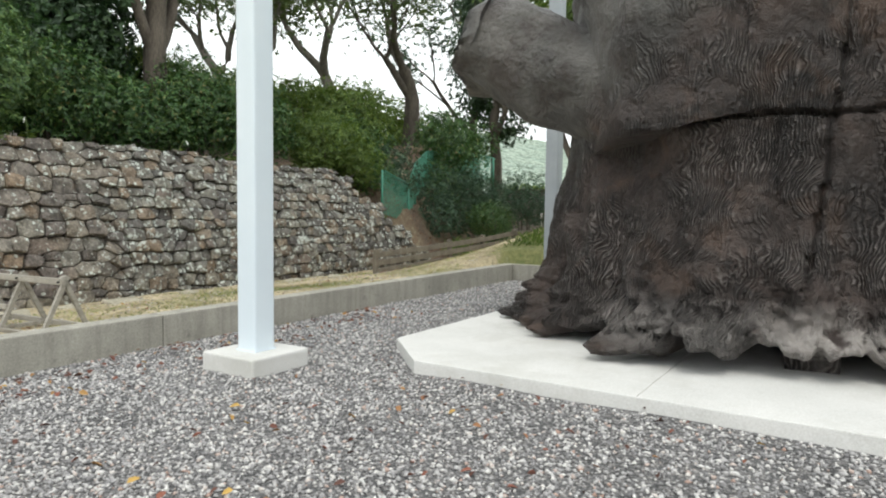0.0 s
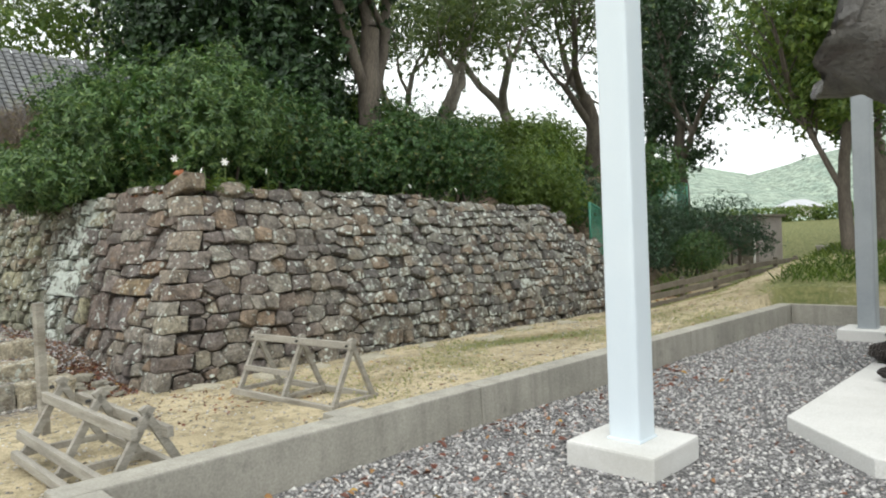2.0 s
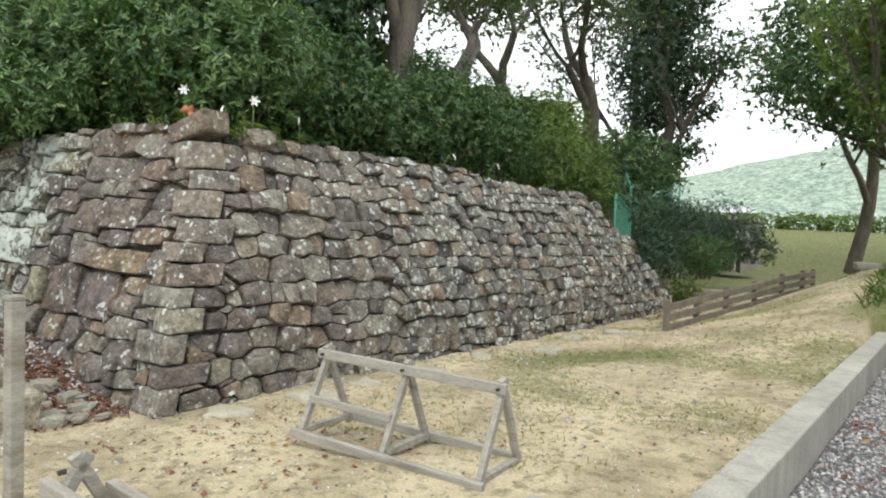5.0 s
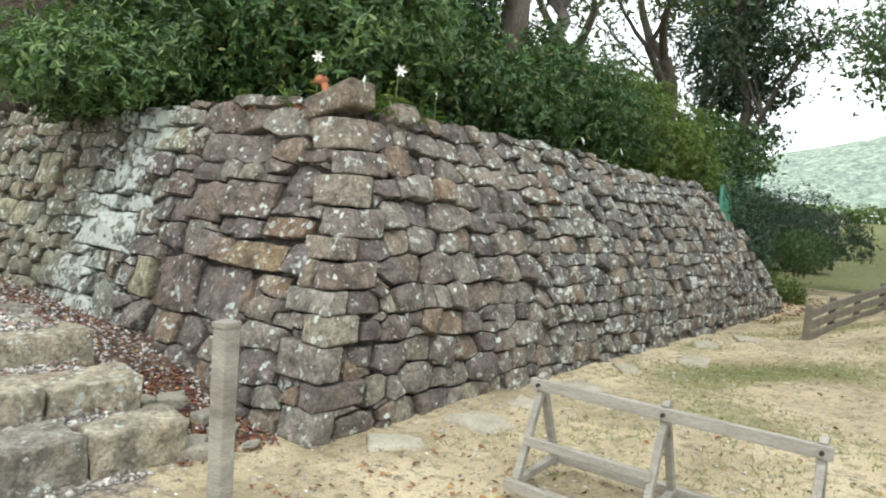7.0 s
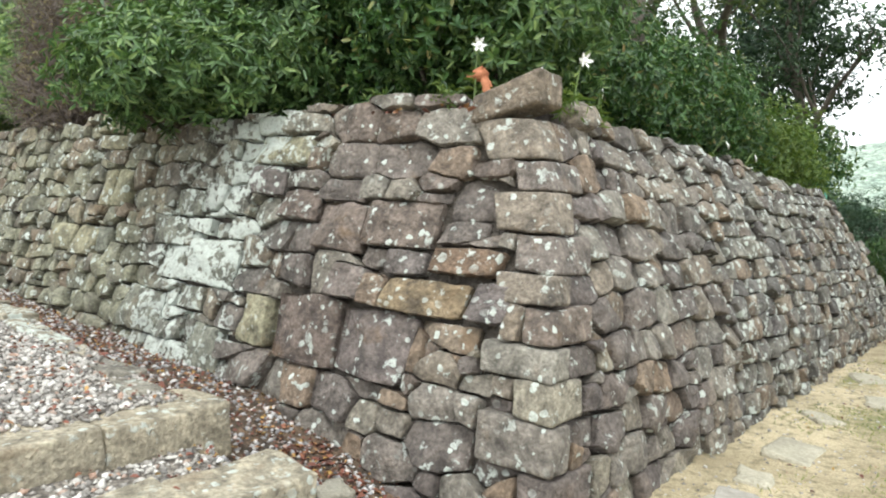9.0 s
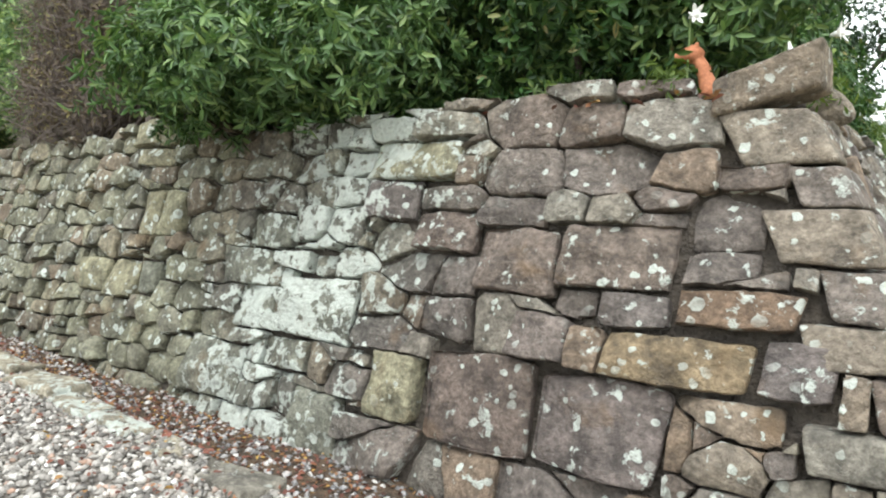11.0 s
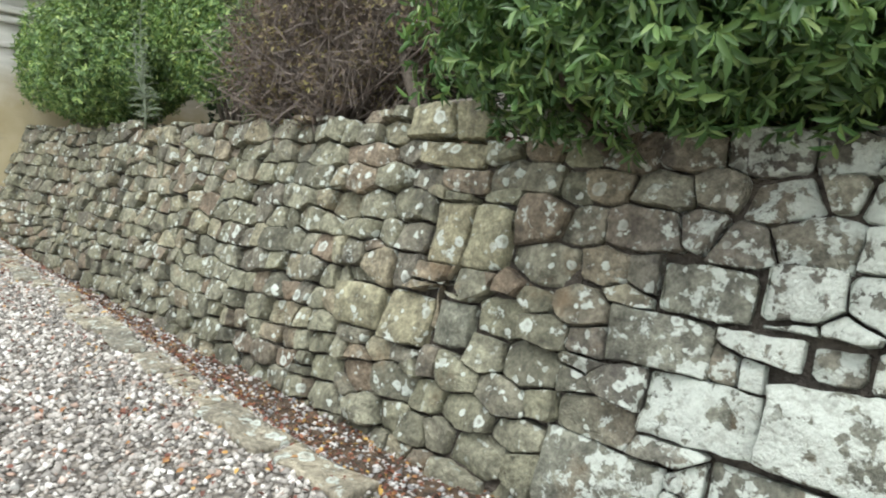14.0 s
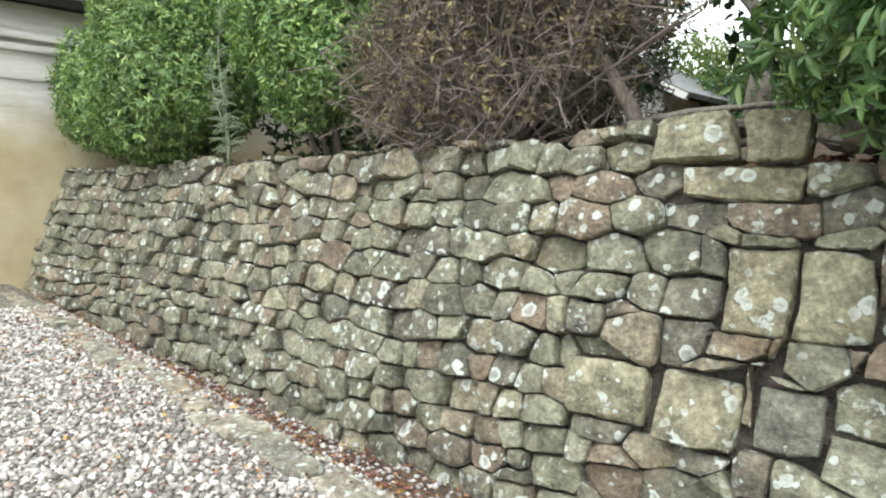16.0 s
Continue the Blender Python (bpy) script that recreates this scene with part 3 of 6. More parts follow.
def blob_points(blobs, count, shell=0.55, rough=0.16):
    """Twig ends and outward ways in the outer shell of a union of ellipsoids, uneven, none deep inside another."""
    b = np.array(blobs, float)
    area = (b[:, 3] * b[:, 4] + b[:, 3] * b[:, 5] + b[:, 4] * b[:, 5])
    pick = RNG.choice(len(b), count, p=area / area.sum())
    d = unit(RNG.normal(0, 1, (count, 3)))
    lump = 1 + rough * (np.sin(d[:, 0] * 7 + pick * 1.7) * np.cos(d[:, 2] * 6 + pick) + np.sin(d[:, 1] * 9 + pick * 0.6))
    r = lump * (1 - shell * RNG.random(count) ** 2.0)
    p = b[pick, :3] + d * b[pick, 3:] * r[:, None]
    deep = np.ones(count, bool)
    for k in range(len(b)):
        inside = (((p - b[k, :3]) / b[k, 3:]) ** 2).sum(1)
        deep &= (inside > 0.30) | (pick == k)
    out = unit(d / b[pick, 3:])
    return p[deep], out[deep]


def rosettes(p, out, per, size, spread=0.9, lift=0.25):
    """Several leaves fanning from each twig end."""
    n = len(p)
    axis = unit(out + np.array((0, 0, lift)) + RNG.normal(0, 0.35, (n, 3)))
    a = np.repeat(axis, per, 0)
    b = np.repeat(p, per, 0)
    r = unit(np.cross(a, RNG.normal(0, 1, (len(a), 3))))
    way = unit(a * (1 - spread * RNG.random((len(a), 1))) + r)
    way[:, 2] -= 0.18
    s = size * (0.65 + 0.6 * RNG.random(len(a)))
    return b + a * RNG.normal(0, 0.03, (len(a), 1)), way, s, a


def foliage(name, blobs, clusters, per, size, mat, parent, label="", width=0.36, shell=0.55, spread=0.9, rough=0.16, keep=None):
    p, out = blob_points(blobs, clusters, shell, rough)
    if keep is not None:
        ok = keep(p)
        p, out = p[ok], out[ok]
    b, w, s, a = rosettes(p, out, per, size, spread)
    ob = new(name, leaves_mesh(name, b, w, s, mat, width, a))
    ob.parent = parent
    return tagged(ob, label)


def ease(a, b, x):
    t = min(1.0, max(0.0, (x - a) / (b - a)))
    return t * t * (3 - 2 * t)


# ---- the plan ----
KERB_W, KERB_S, KERB_N, KERB_TOP = -6.05, 1.13, 12.15, 0.36   # inner faces of the pen's kerb
PEN_E = 5.2
WALL_TOP = 2.62


def south_y(x, z):
    """The battered south face of the stone wall."""
    fold = ease(-24.3, -26.3, x) * (0.22 + 0.125 * (2.68 - z))   # the last stretch swells out before the storehouse
    return 3.05 + 0.05 * (x + 17) + 0.24 * (z - 0.3) + 0.30 * ease(0.7, 2.2, z) * ease(-13.2, -11.4, x) - fold


def east_x(z):
    """The curved batter of the east face."""
    return -10.75 - 0.10 * z - 0.102 * max(z, 0) ** 2


def path_z(x):
    """The chippings path above the steps, rising to the west."""
    return 0.55 - 0.037 * (x + 14)


def hollow(x):
    """The leafy gutter at the foot of the south face."""
    return -0.16 + 0.38 * ease(-11.0, -14.0, x) + 0.03 * max(0, -14 - x)


def toe(y):
    """Where the bank beyond the wall's end meets the sand."""
    return -11.4 + 0.3 * ease(14.5, 17.0, y) - 0.42 * max(0, y - 17.5)


def height(x, y):
    """The ground's height everywhere."""
    sand = -0.14 + 0.055 * min(max(x + 10.7, 0), 4.4)
    rise = 1.18 * ease(7.5, 18.0, y) * ease(-10.2, -6.0, x)
    z = sand + rise + 0.04 * noise.noise((x * 0.8, y * 0.8, 3)) + 0.02 * noise.noise((x * 2.6, y * 2.6, 5))
    if KERB_W - 0.22 < x < PEN_E + 0.2 and KERB_S - 0.2 < y < KERB_N + 0.2:
        return -0.12
    if x > KERB_W - 0.3 and y < KERB_S:
        z = -0.02
    far = 0.2 + 2.1 * ease(-24, -18, x) * (1 - ease(55, 90, y))   # a low shelf of ground beyond the shed
    z = z * (1 - ease(33, 44, y)) + far * ease(33, 44, y)
    if x < -10.6 and y < 3.6:
        p = path_z(x) - 0.005 if x < -12.75 else -0.12 + 0.22 * ease(-11.12, -11.32, x) + 0.165 * ease(-11.72, -11.92, x) + 0.225 * ease(-12.55, -12.75, x)
        g = hollow(x)
        k = ease(2.2, 2.5, y)
        z = p * (1 - k) + g * k + 0.008 * noise.noise((x * 3, y * 3, 1))
    # the terrace behind the stone wall, and the bank where the wall has ended
    top = 2.36 + min(0.10 * max(0, y - 8), 1.8) * ease(-13.0, -17.0, x) + 0.05 * max(0, min(y, 8) - 4) * ease(-12.8, -14.5, x)
    top = top * (1 - ease(33, 44, y)) + far * ease(33, 44, y)
    if y > south_y(x, 2.4) + 0.28 and x < -11.9:
        if y < 13.0:
            return top + 0.04 * noise.noise((x, y, 9))
        edge = ease(toe(y), toe(y) - 2.3, x + 0.25 * noise.noise((y * 0.3, 0, 2)))
        return z * (1 - edge) + top * edge + 0.14 * edge * noise.noise((x * 1.6, y * 1.6, 14)) + 0.05 * edge * noise.noise((x * 4, y * 4, 15))
    if y >= 13.0 and -11.9 <= x < -9.9:
        edge = ease(toe(y), toe(y) - 2.3, x + 0.25 * noise.noise((y * 0.3, 0, 2)))
        return z * (1 - edge) + top * edge + 0.14 * edge * noise.noise((x * 1.6, y * 1.6, 14)) + 0.05 * edge * noise.noise((x * 4, y * 4, 15))
    return z


def zone(x, y):
    """Shares of chippings, leaf soil and grass."""
    n = noise.noise((x * 0.7, y * 0.7, 21))
    g = s = w = 0.0
    if x < -9.6 and y < 3.6:
        g = ease(-9.6, -11.8, x + n * 0.5) * (1 - ease(2.1, 2.3, y))
        s = ease(2.2, 2.45, y) * ease(-10.9, -11.3, x)
    if y > 3.3 and x < min(-11.2, toe(max(y, 13))):
        s = max(s, 1.0 if y < 14.5 else 0.75)
        w = 0.4
    if y >= 13.0 and toe(y) - 3.2 < x < toe(y) + 0.1:
        s, w = 0.64 + 0.25 * n, 0.0
    if x > -10.6 and y > 3:
        w = max(w, 0.46 + 0.5 * n - 0.08 * abs(y - 9)) if y < 12 else max(w, 0.26 + 0.6 * n + 0.5 * ease(-7.5, -5.5, x))
    if y > 24 or x > 8 or x < -32 or y < -8:
        w = 0.9
    return g, max(s, 0), max(w, 0)


def axis(a, b, step, far):
    inner = list(np.arange(a, b + step / 2, step))
    out, d, p = [], step, b
    while p < far:
        d *= 1.45
        p += d
        out.append(p)
    neg, d, p = [], step, a
    while p > -far:
        d *= 1.45
        p -= d
        neg.append(p)
    return neg[::-1] + inner + out


def build_ground():
    xs, ys = axis(-27.0, 6.0, 0.16, 1500), axis(-3.0, 30.0, 0.16, 1500)
    vs = [(x, y, height(x, y)) for y in ys for x in xs]
    w = len(xs)
    q = np.array([(j * w + i, j * w + i + 1, (j + 1) * w + i + 1, (j + 1) * w + i) for j in range(len(ys) - 1) for i in range(w - 1)])
    me = quick_mesh("ground", np.array(vs), q, M_GROUND, True)
    att = me.color_attributes.new("zone", "FLOAT_COLOR", "POINT")
    att.data.foreach_set("color", np.array([(*zone(x, y), 1.0) for y in ys for x in xs], np.float32).ravel())
    return tagged(new("ground", me), "dry yellow sandy earth with sparse grass and leaf litter", "ground", kind="structure")


build_ground()

# ---- gravel pen with its concrete kerb ----
pen = bmesh.new()
gx, gy = np.arange(KERB_W, PEN_E + 0.01, 0.25), np.arange(KERB_S, KERB_N + 0.01, 0.25)
grid = [[pen.verts.new((x, y, 0.03 + 0.018 * noise.noise((x * 1.3, y * 1.3, 0)))) for x in (*gx, PEN_E)] for y in (*gy, KERB_N)]
for r0, r1 in zip(grid, grid[1:]):
    for a, b, c, d in zip(r0, r0[1:], r1[1:], r1):
        if (a.co - c.co).length > 0.02:
            pen.faces.new((a, b, c, d))
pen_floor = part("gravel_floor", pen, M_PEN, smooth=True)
tagged(pen_floor, "loose dark grey crushed gravel filling the kerbed pen", "gravel", kind="structure")


def kerb_run(name, a, b, wide, cuts, label):
    """A run of cast kerb lengths with open joints."""
    root = thing(name, label, "kerb", a, kind="structure")
    a, b = Vector(a), Vector(b)
    d = b - a
    for t0, t1 in zip((0.0, *cuts), (*cuts, 1.0)):
        p, q = a + d * t0, a + d * t1
        g = d.normalized() * 0.006
        bm = bar(p + g + Vector((0, 0, 0.055)), q - g + Vector((0, 0, 0.055)), wide, 0.61, 0.014)
        bmesh.ops.translate(bm, vec=-a, verts=bm.verts)
        part("kerb_length", bm, M_KERB, root)
    return root


kerb_run("kerb_west", (KERB_W - 0.11, KERB_S - 0.22, 0), (KERB_W - 0.11, KERB_N + 0.22, 0), 0.22, (0.283, 0.64), "long grey concrete kerb with a bleached top beside the gravel")
kerb_run("kerb_north", (KERB_W + 0.002, KERB_N + 0.11, 0), (PEN_E, KERB_N + 0.11, 0), 0.22, (0.33, 0.67), "grey concrete kerb closing the far end of the gravel")
kerb_run("kerb_south", (KERB_W + 0.002, KERB_S - 0.11, 0), (PEN_E, KERB_S - 0.11, 0), 0.22, (0.33, 0.67), "grey concrete kerb beside the walkway")
kerb_run("kerb_east", (PEN_E + 0.11, KERB_S - 0.22, 0), (PEN_E + 0.11, KERB_N + 0.22, 0), 0.22, (0.33, 0.67), "grey concrete kerb beyond the stump")


def shelter_post(x, y, mat, label):
    """A square steel post on a cast footing."""
    root = thing("shelter_post", label, "post", (x, y, 0), "shelter posts")
    part("footing", box((0.66, 0.66, 0.26), (0, 0, 0.06), 0.02, rough=0.004, cuts=3), M_SLAB, root, "white concrete footing block")
    part("shaft", box((0.232, 0.232, 5.4), (0, 0, 2.88), 0.024), mat, root)
    part("base_collar", box((0.25, 0.25, 0.02), (0, 0, 0.196), 0.005), mat, root)
    return root


shelter_post(-4.63, 4.12, M_PAINT, "pale blue-white painted square steel post on a concrete footing")
shelter_post(-4.63, 10.85, M_PAINT_SHADED, "square steel post, pale paint greyed as shade, on a concrete footing")
shelter_post(4.0, 10.95, M_PAINT_SHADED, "square steel post, pale paint greyed as shade, on a concrete footing")

# white slab with cut corners
X0, X1, Y0, Y1, CUT, JOINT = -4.06, 3.1, 4.76, 11.2, 0.74, -1.35
plinth = thing("concrete_plinth", "low white concrete plinth with cut corners on the gravel", "plinth", (0, 0, 0))
for ring in ([(X0 + CUT, Y0), (JOINT - 0.0008, Y0), (JOINT - 0.0008, Y1), (X0 + CUT, Y1), (X0, Y1 - CUT), (X0, Y0 + CUT)],
             [(JOINT + 0.0008, Y0), (X1 - CUT, Y0), (X1, Y0 + CUT), (X1, Y1 - CUT), (X1 - CUT, Y1), (JOINT + 0.0008, Y1)]):
    slab = bmesh.new()
    f = slab.faces.new([slab.verts.new((x, y, -0.05)) for x, y in ring])
    up = bmesh.ops.extrude_face_region(slab, geom=[f])
    bmesh.ops.translate(slab, vec=(0, 0, 0.19), verts=[v for v in up["geom"] if isinstance(v, bmesh.types.BMVert)])
    bmesh.ops.bevel(slab, geom=[e for e in slab.edges if all(v.co.z > 0.1 for v in e.verts)], offset=0.006, segments=2, affect="EDGES")
    part("slab_casting", slab, M_SLAB, plinth)


# ---- the great dead stump ----
def stump():
    root = thing("tree_stump", "huge dark dead camphor stump with rippled grain and a sawn limb", "tree stump", (-0.50, 8.2, 0.14))
    C = Vector((-0.50, 8.2, 0))
    n, rows = 420, 210
    vs, fs = [], []
    for j in range(rows + 1):
        t = j / rows
        for i in range(n):
            th = 2 * math.pi * i / n
            ct, st = math.cos(th), math.sin(th)
            # ragged lower rim
            rim = 0.30 + 0.20 * noise.noise((ct * 4.4, st * 4.4, 4)) + 0.22 * noise.noise((ct * 9, st * 9, 17)) + 0.10 * noise.noise((ct * 30, st * 30, 6)) - 0.20 * max(0, -ct) ** 2
            rim = max(rim, 0.17 + 0.06 * ease(0.6, 0.2, -ct))
            z = rim + (5.0 - rim) * t ** 1.25
            e = math.exp(-max(z - 0.1, 0) / 0.9)
            lobe = 1 + (0.05 + 0.14 * e) * noise.noise((ct * 1.8, st * 1.8, z * 0.25)) + (0.03 + 0.10 * e) * noise.noise((ct * 5.5, st * 5.5, z * 0.4)) + 0.05 * e * noise.noise((ct * 13, st * 13, z * 0.7))
            rx, ry = (2.60 + 0.55 * e) * lobe, (1.92 + 0.42 * e) * lobe
            x, y = C.x + rx * ct, C.y + ry * st
            # ridges and hollows of the wood
            d = 0.13 * noise.noise((x * 1.5, y * 1.5, z * 0.9)) + 0.08 * noise.noise((x * 3.6, y * 3.6, z * 1.8)) + 0.035 * abs(noise.noise((x * 8, y * 8, z * 3.0))) + 0.016 * noise.noise((x * 20, y * 20, z * 9))
            d += (0.20 * noise.noise((x * 2.8, y * 2.8, z * 2.4)) + 0.16 * (0.35 - abs(noise.noise((x * 5, y * 5, z * 4)))) + 0.20 * noise.noise((x * 9, y * 9, z * 7)) + 0.12 * noise.noise((x * 17, y * 17, z * 13))) * ease(1.15, 0.30, z)
            lip = min(1.15, max(0.1, 0.65 + 0.9 * noise.noise((x * 2.3, y * 2.3, 7)) + 0.5 * noise.noise((x * 6, y * 6, 3))))
            over = z - rim
            d += 0.24 * math.exp(-((over - 0.05) / 0.11) ** 2) * lip + 0.05 * math.exp(-((over - 0.05) / 0.05) ** 2) + 0.10 * math.exp(-((z - 0.85) / 0.2) ** 2) * noise.noise((x * 3, y * 3, 12))
            d = min(d, 0.30)
            fold = abs(noise.noise((x * 3.2, y * 3.2, z * 0.55 + 30)))
            d += 0.16 * (0.22 - fold) * (0.5 + 0.8 * noise.noise((x, y, z + 50))) + 0.05 * (0.2 - abs(noise.noise((x * 7, y * 7, z * 1.6))))
            d -= 0.10 * ease(0.06, 0.0, over)
            # joints between the blocks of the stump
            if st < 0.2 and abs(z - (2.33 + 0.05 * noise.noise((x * 2, 0, 0)))) < 0.022 and x > -1.35:
                d -= 0.11
            seam = -0.30 + 0.10 * (z - 1.7) + 0.035 * noise.noise((z * 3, 0, 1))
            if st < 0 and z > 0.85 and abs(x - seam) < 0.026:
                d -= 0.12
            vs.append((x + ct * d - C.x, y + st * d - C.y, z - 0.14))
    for j in range(rows):
        for i in range(n):
            k = (i + 1) % n
            fs.append((j * n + i, j * n + k, (j + 1) * n + k, (j + 1) * n + i))
    fs.append(tuple(range(rows * n, rows * n + n)))
    # underside, drawn in and up from the rim
    o = len(vs)
    for i in range(n):
        x, y, z = vs[i]
        vs.append((x * 0.62, y * 0.62, z + 0.16))
    for i in range(n):
        k = (i + 1) % n
        fs.append((i, o + i, o + k, k))
    fs.append(tuple(range(o + n - 1, o - 1, -1)))
    part("trunk", mesh_of("trunk", vs, fs, M_TRUNK, True), None, root)
    # the sawn limb
    pts = [Vector((-1.0, 7.3, 1.95)), Vector((-1.9, 7.15, 2.45)), Vector((-2.6, 7.05, 2.85)), Vector((-3.2, 7.0, 3.12)), Vector((-3.6, 7.0, 3.30)), Vector((-3.98, 7.0, 3.44))]
    fine = []
    for a, b in zip(pts, pts[1:]):
        fine += [a.lerp(b, k / 5) for k in range(5)]
    fine.append(pts[-1])
    rad = [0.70 - 0.14 * ease(0, 14, i) + 0.04 * ease(16, 25, i) for i in range(len(fine))]
    lv, lf = tube(fine, rad, 40)
    lv = [v + noise.noise_vector(v * 1.3) * 0.14 + noise.noise_vector(v * 3.0) * 0.07 + noise.noise_vector(v * 9) * 0.018 - root.location for v in lv]
    last = len(lv) - 40
    for v in lv[last:]:
        v.x += (7.0 - root.location.y - v.y) * 0.42
    lf.pop()
    lv += [v.copy() for v in lv[last:]]
    lf.append(tuple(range(last + 40, last + 80)))
    part("sawn_limb", mesh_of("sawn_limb", lv, lf, M_TRUNK, True), None, root, "sawn-off grey limb stub")
    up_l = [Vector((-1.45, 6.95, 2.3)), Vector((-1.75, 6.9, 3.5)), Vector((-2.05, 6.9, 5.0))]
    lv, lf = tube([up_l[0].lerp(up_l[1], k / 6) for k in range(6)] + [up_l[1].lerp(up_l[2], k / 6) for k in range(7)], [0.95 - 0.025 * k for k in range(13)], 40)
    lv = [v + noise.noise_vector(v * 1.3) * 0.2 + noise.noise_vector(v * 4) * 0.06 + noise.noise_vector(v * 10) * 0.015 - root.location for v in lv]
    part("rising_limb", mesh_of("rising_limb", lv, lf, M_TRUNK, True), None, root, "pale planed upright limb")
    return root


stump()
for x, y, r in ((-0.35, 6.55, 8), (0.8, 6.7, -5), (-1.6, 6.9, 20), (-0.4, 9.4, 0), (1.4, 8.2, 30), (-2.2, 8.0, 80)):
    b = part("timber_block", box((0.42, 0.34, 0.30), (0, 0, 0.15), 0.015, rough=0.006, cuts=2), M_TRUNK)
    b.matrix_world = pose(x, y, 0.139, 0, 0, r)
    tagged(b, "dark squared timber block under the stump", "block", "blocks under the stump")


# ---- stone wall ----
def south_point(s, z):
    return Vector((-s, south_y(-s, z), z))


def east_point(s, z):
    return Vector((east_x(z), s, z))


SOUTH_N, EAST_N = Vector((0.05, -1, 0.24)).normalized(), Vector((1, 0, 0.33)).normalized()


def clip(poly, n, d):
    """The part of a convex outline on the near side of the line n.p = d."""
    out = []
    for a, b in zip(poly, poly[1:] + poly[:1]):
        da, db = n.dot(a) - d, n.dot(b) - d
        if da <= 0:
            out.append(a)
        if da * db < 0:
            out.append(a.lerp(b, da / (da - db)))
    return out


def worn_outline(poly, gap, rnd, step):
    """An outline drawn in for the joint, its corners broken and its edges uneven."""
    c = sum(poly, Vector((0, 0))) / len(poly)
    w = max(p.x for p in poly) - min(p.x for p in poly)
    h = max(p.y for p in poly) - min(p.y for p in poly)
    fx, fy = max(0.6, 1 - 2 * gap / w), max(0.6, 1 - 2 * gap / h)
    q = [c + Vector(((p.x - c.x) * fx, (p.y - c.y) * fy)) for p in poly]
    q = [p for k, p in enumerate(q) if (p - q[k - 1]).length > 0.03]
    out = []
    for i, p in enumerate(q):
        a, b = q[i - 1], q[(i + 1) % len(q)]
        r = rnd.choice((0.008, 0.012, 0.018, 0.026, 0.040)) * min(1.0, min(w, h) / 0.20)
        la, lb = (a - p).length, (b - p).length
        e, f = p.lerp(a, min(0.42, r / la)), p.lerp(b, min(0.42, r / lb))
        out += [e, e.lerp(f, 0.5).lerp(p, 0.45), f]
    full = []
    for a, b in zip(out, out[1:] + out[:1]):
        n = max(1, int((b - a).length / step))
        for k in range(n):
            full.append(a.lerp(b, k / n) + Vector((rnd.uniform(-1, 1), rnd.uniform(-1, 1))) * 0.006)
    return full, c, min(w, h)


RINGS = ((0.86, -1.0), (1.0, -0.09), (0.995, -0.045), (0.975, -0.014), (0.93, -0.001), (0.68, 0.003), (0.42, 0.005), (0.2, 0.006))
RINGS_FAR = ((0.86, -1.0), (1.0, -0.07), (0.975, -0.016), (0.91, 0.0), (0.5, 0.004))


def stone_mesh(poly, place, normal, proud, rnd, far=False, wide=0.0):
    """A rough block: an outline on the face, drawn back into the wall, its shoulders worn round, its front split along a few flat planes."""
    p, c, size = worn_outline(poly, wide + rnd.choice((0.002, 0.004, 0.006, 0.009, 0.013)), rnd, 0.11 if far else 0.055)
    n = len(p)
    k = rnd.random() * 50
    planes = [(rnd.uniform(-0.30, 0.30), rnd.uniform(-0.40, 0.26), rnd.uniform(0.0, 0.035)) for _ in range(3)]
    worn = rnd.uniform(0.3, 0.8) * min(1.0, size / 0.22)
    rings = RINGS_FAR if far else RINGS
    vs, fs = [], []
    org = place(c.x, c.y)

    def front(w, at):
        e = w - c
        split = min(g * e.x + h * e.y + o for g, h, o in planes)
        return max(-0.06, split) + 0.022 * noise.noise(at * 6 + Vector((k, 0, 0))) + 0.011 * noise.noise(at * 15)
    for q, (f, d) in enumerate(rings):
        for v in p:
            w = c + (v - c) * f
            at = place(w.x, w.y)
            wob = noise.noise_vector(at * 10 + Vector((0, k, 0))) * 0.007
            vs.append(at + normal * ((d * worn if q else -0.24) + proud + (front(w, at) if q > 1 else 0.0)) + wob - org)
    for q in range(len(rings) - 1):
        for i in range(n):
            m = (i + 1) % n
            fs.append((q * n + i, q * n + m, (q + 1) * n + m, (q + 1) * n + i))
    o = (len(rings) - 1) * n
    vs.append(normal * (0.012 * worn + proud + front(c, org)))
    for i in range(n):
        fs.append((o + i, o + (i + 1) % n, len(vs) - 1))
    return org, vs, fs


COURSES = [-0.42]
_r = random.Random(5)
while COURSES[-1] < 2.36:
    COURSES.append(COURSES[-1] + _r.choice((0.19, 0.22, 0.25, 0.28)))
COURSES[-1] = WALL_TOP
if COURSES[-1] - COURSES[-2] > 0.30:
    COURSES.insert(-1, WALL_TOP - 0.19)
QUOIN = [(_r.uniform(0.40, 0.58), _r.uniform(0.20, 0.28)) if i % 2 else (_r.uniform(0.21, 0.30), _r.uniform(0.34, 0.50)) for i in range(len(COURSES))]

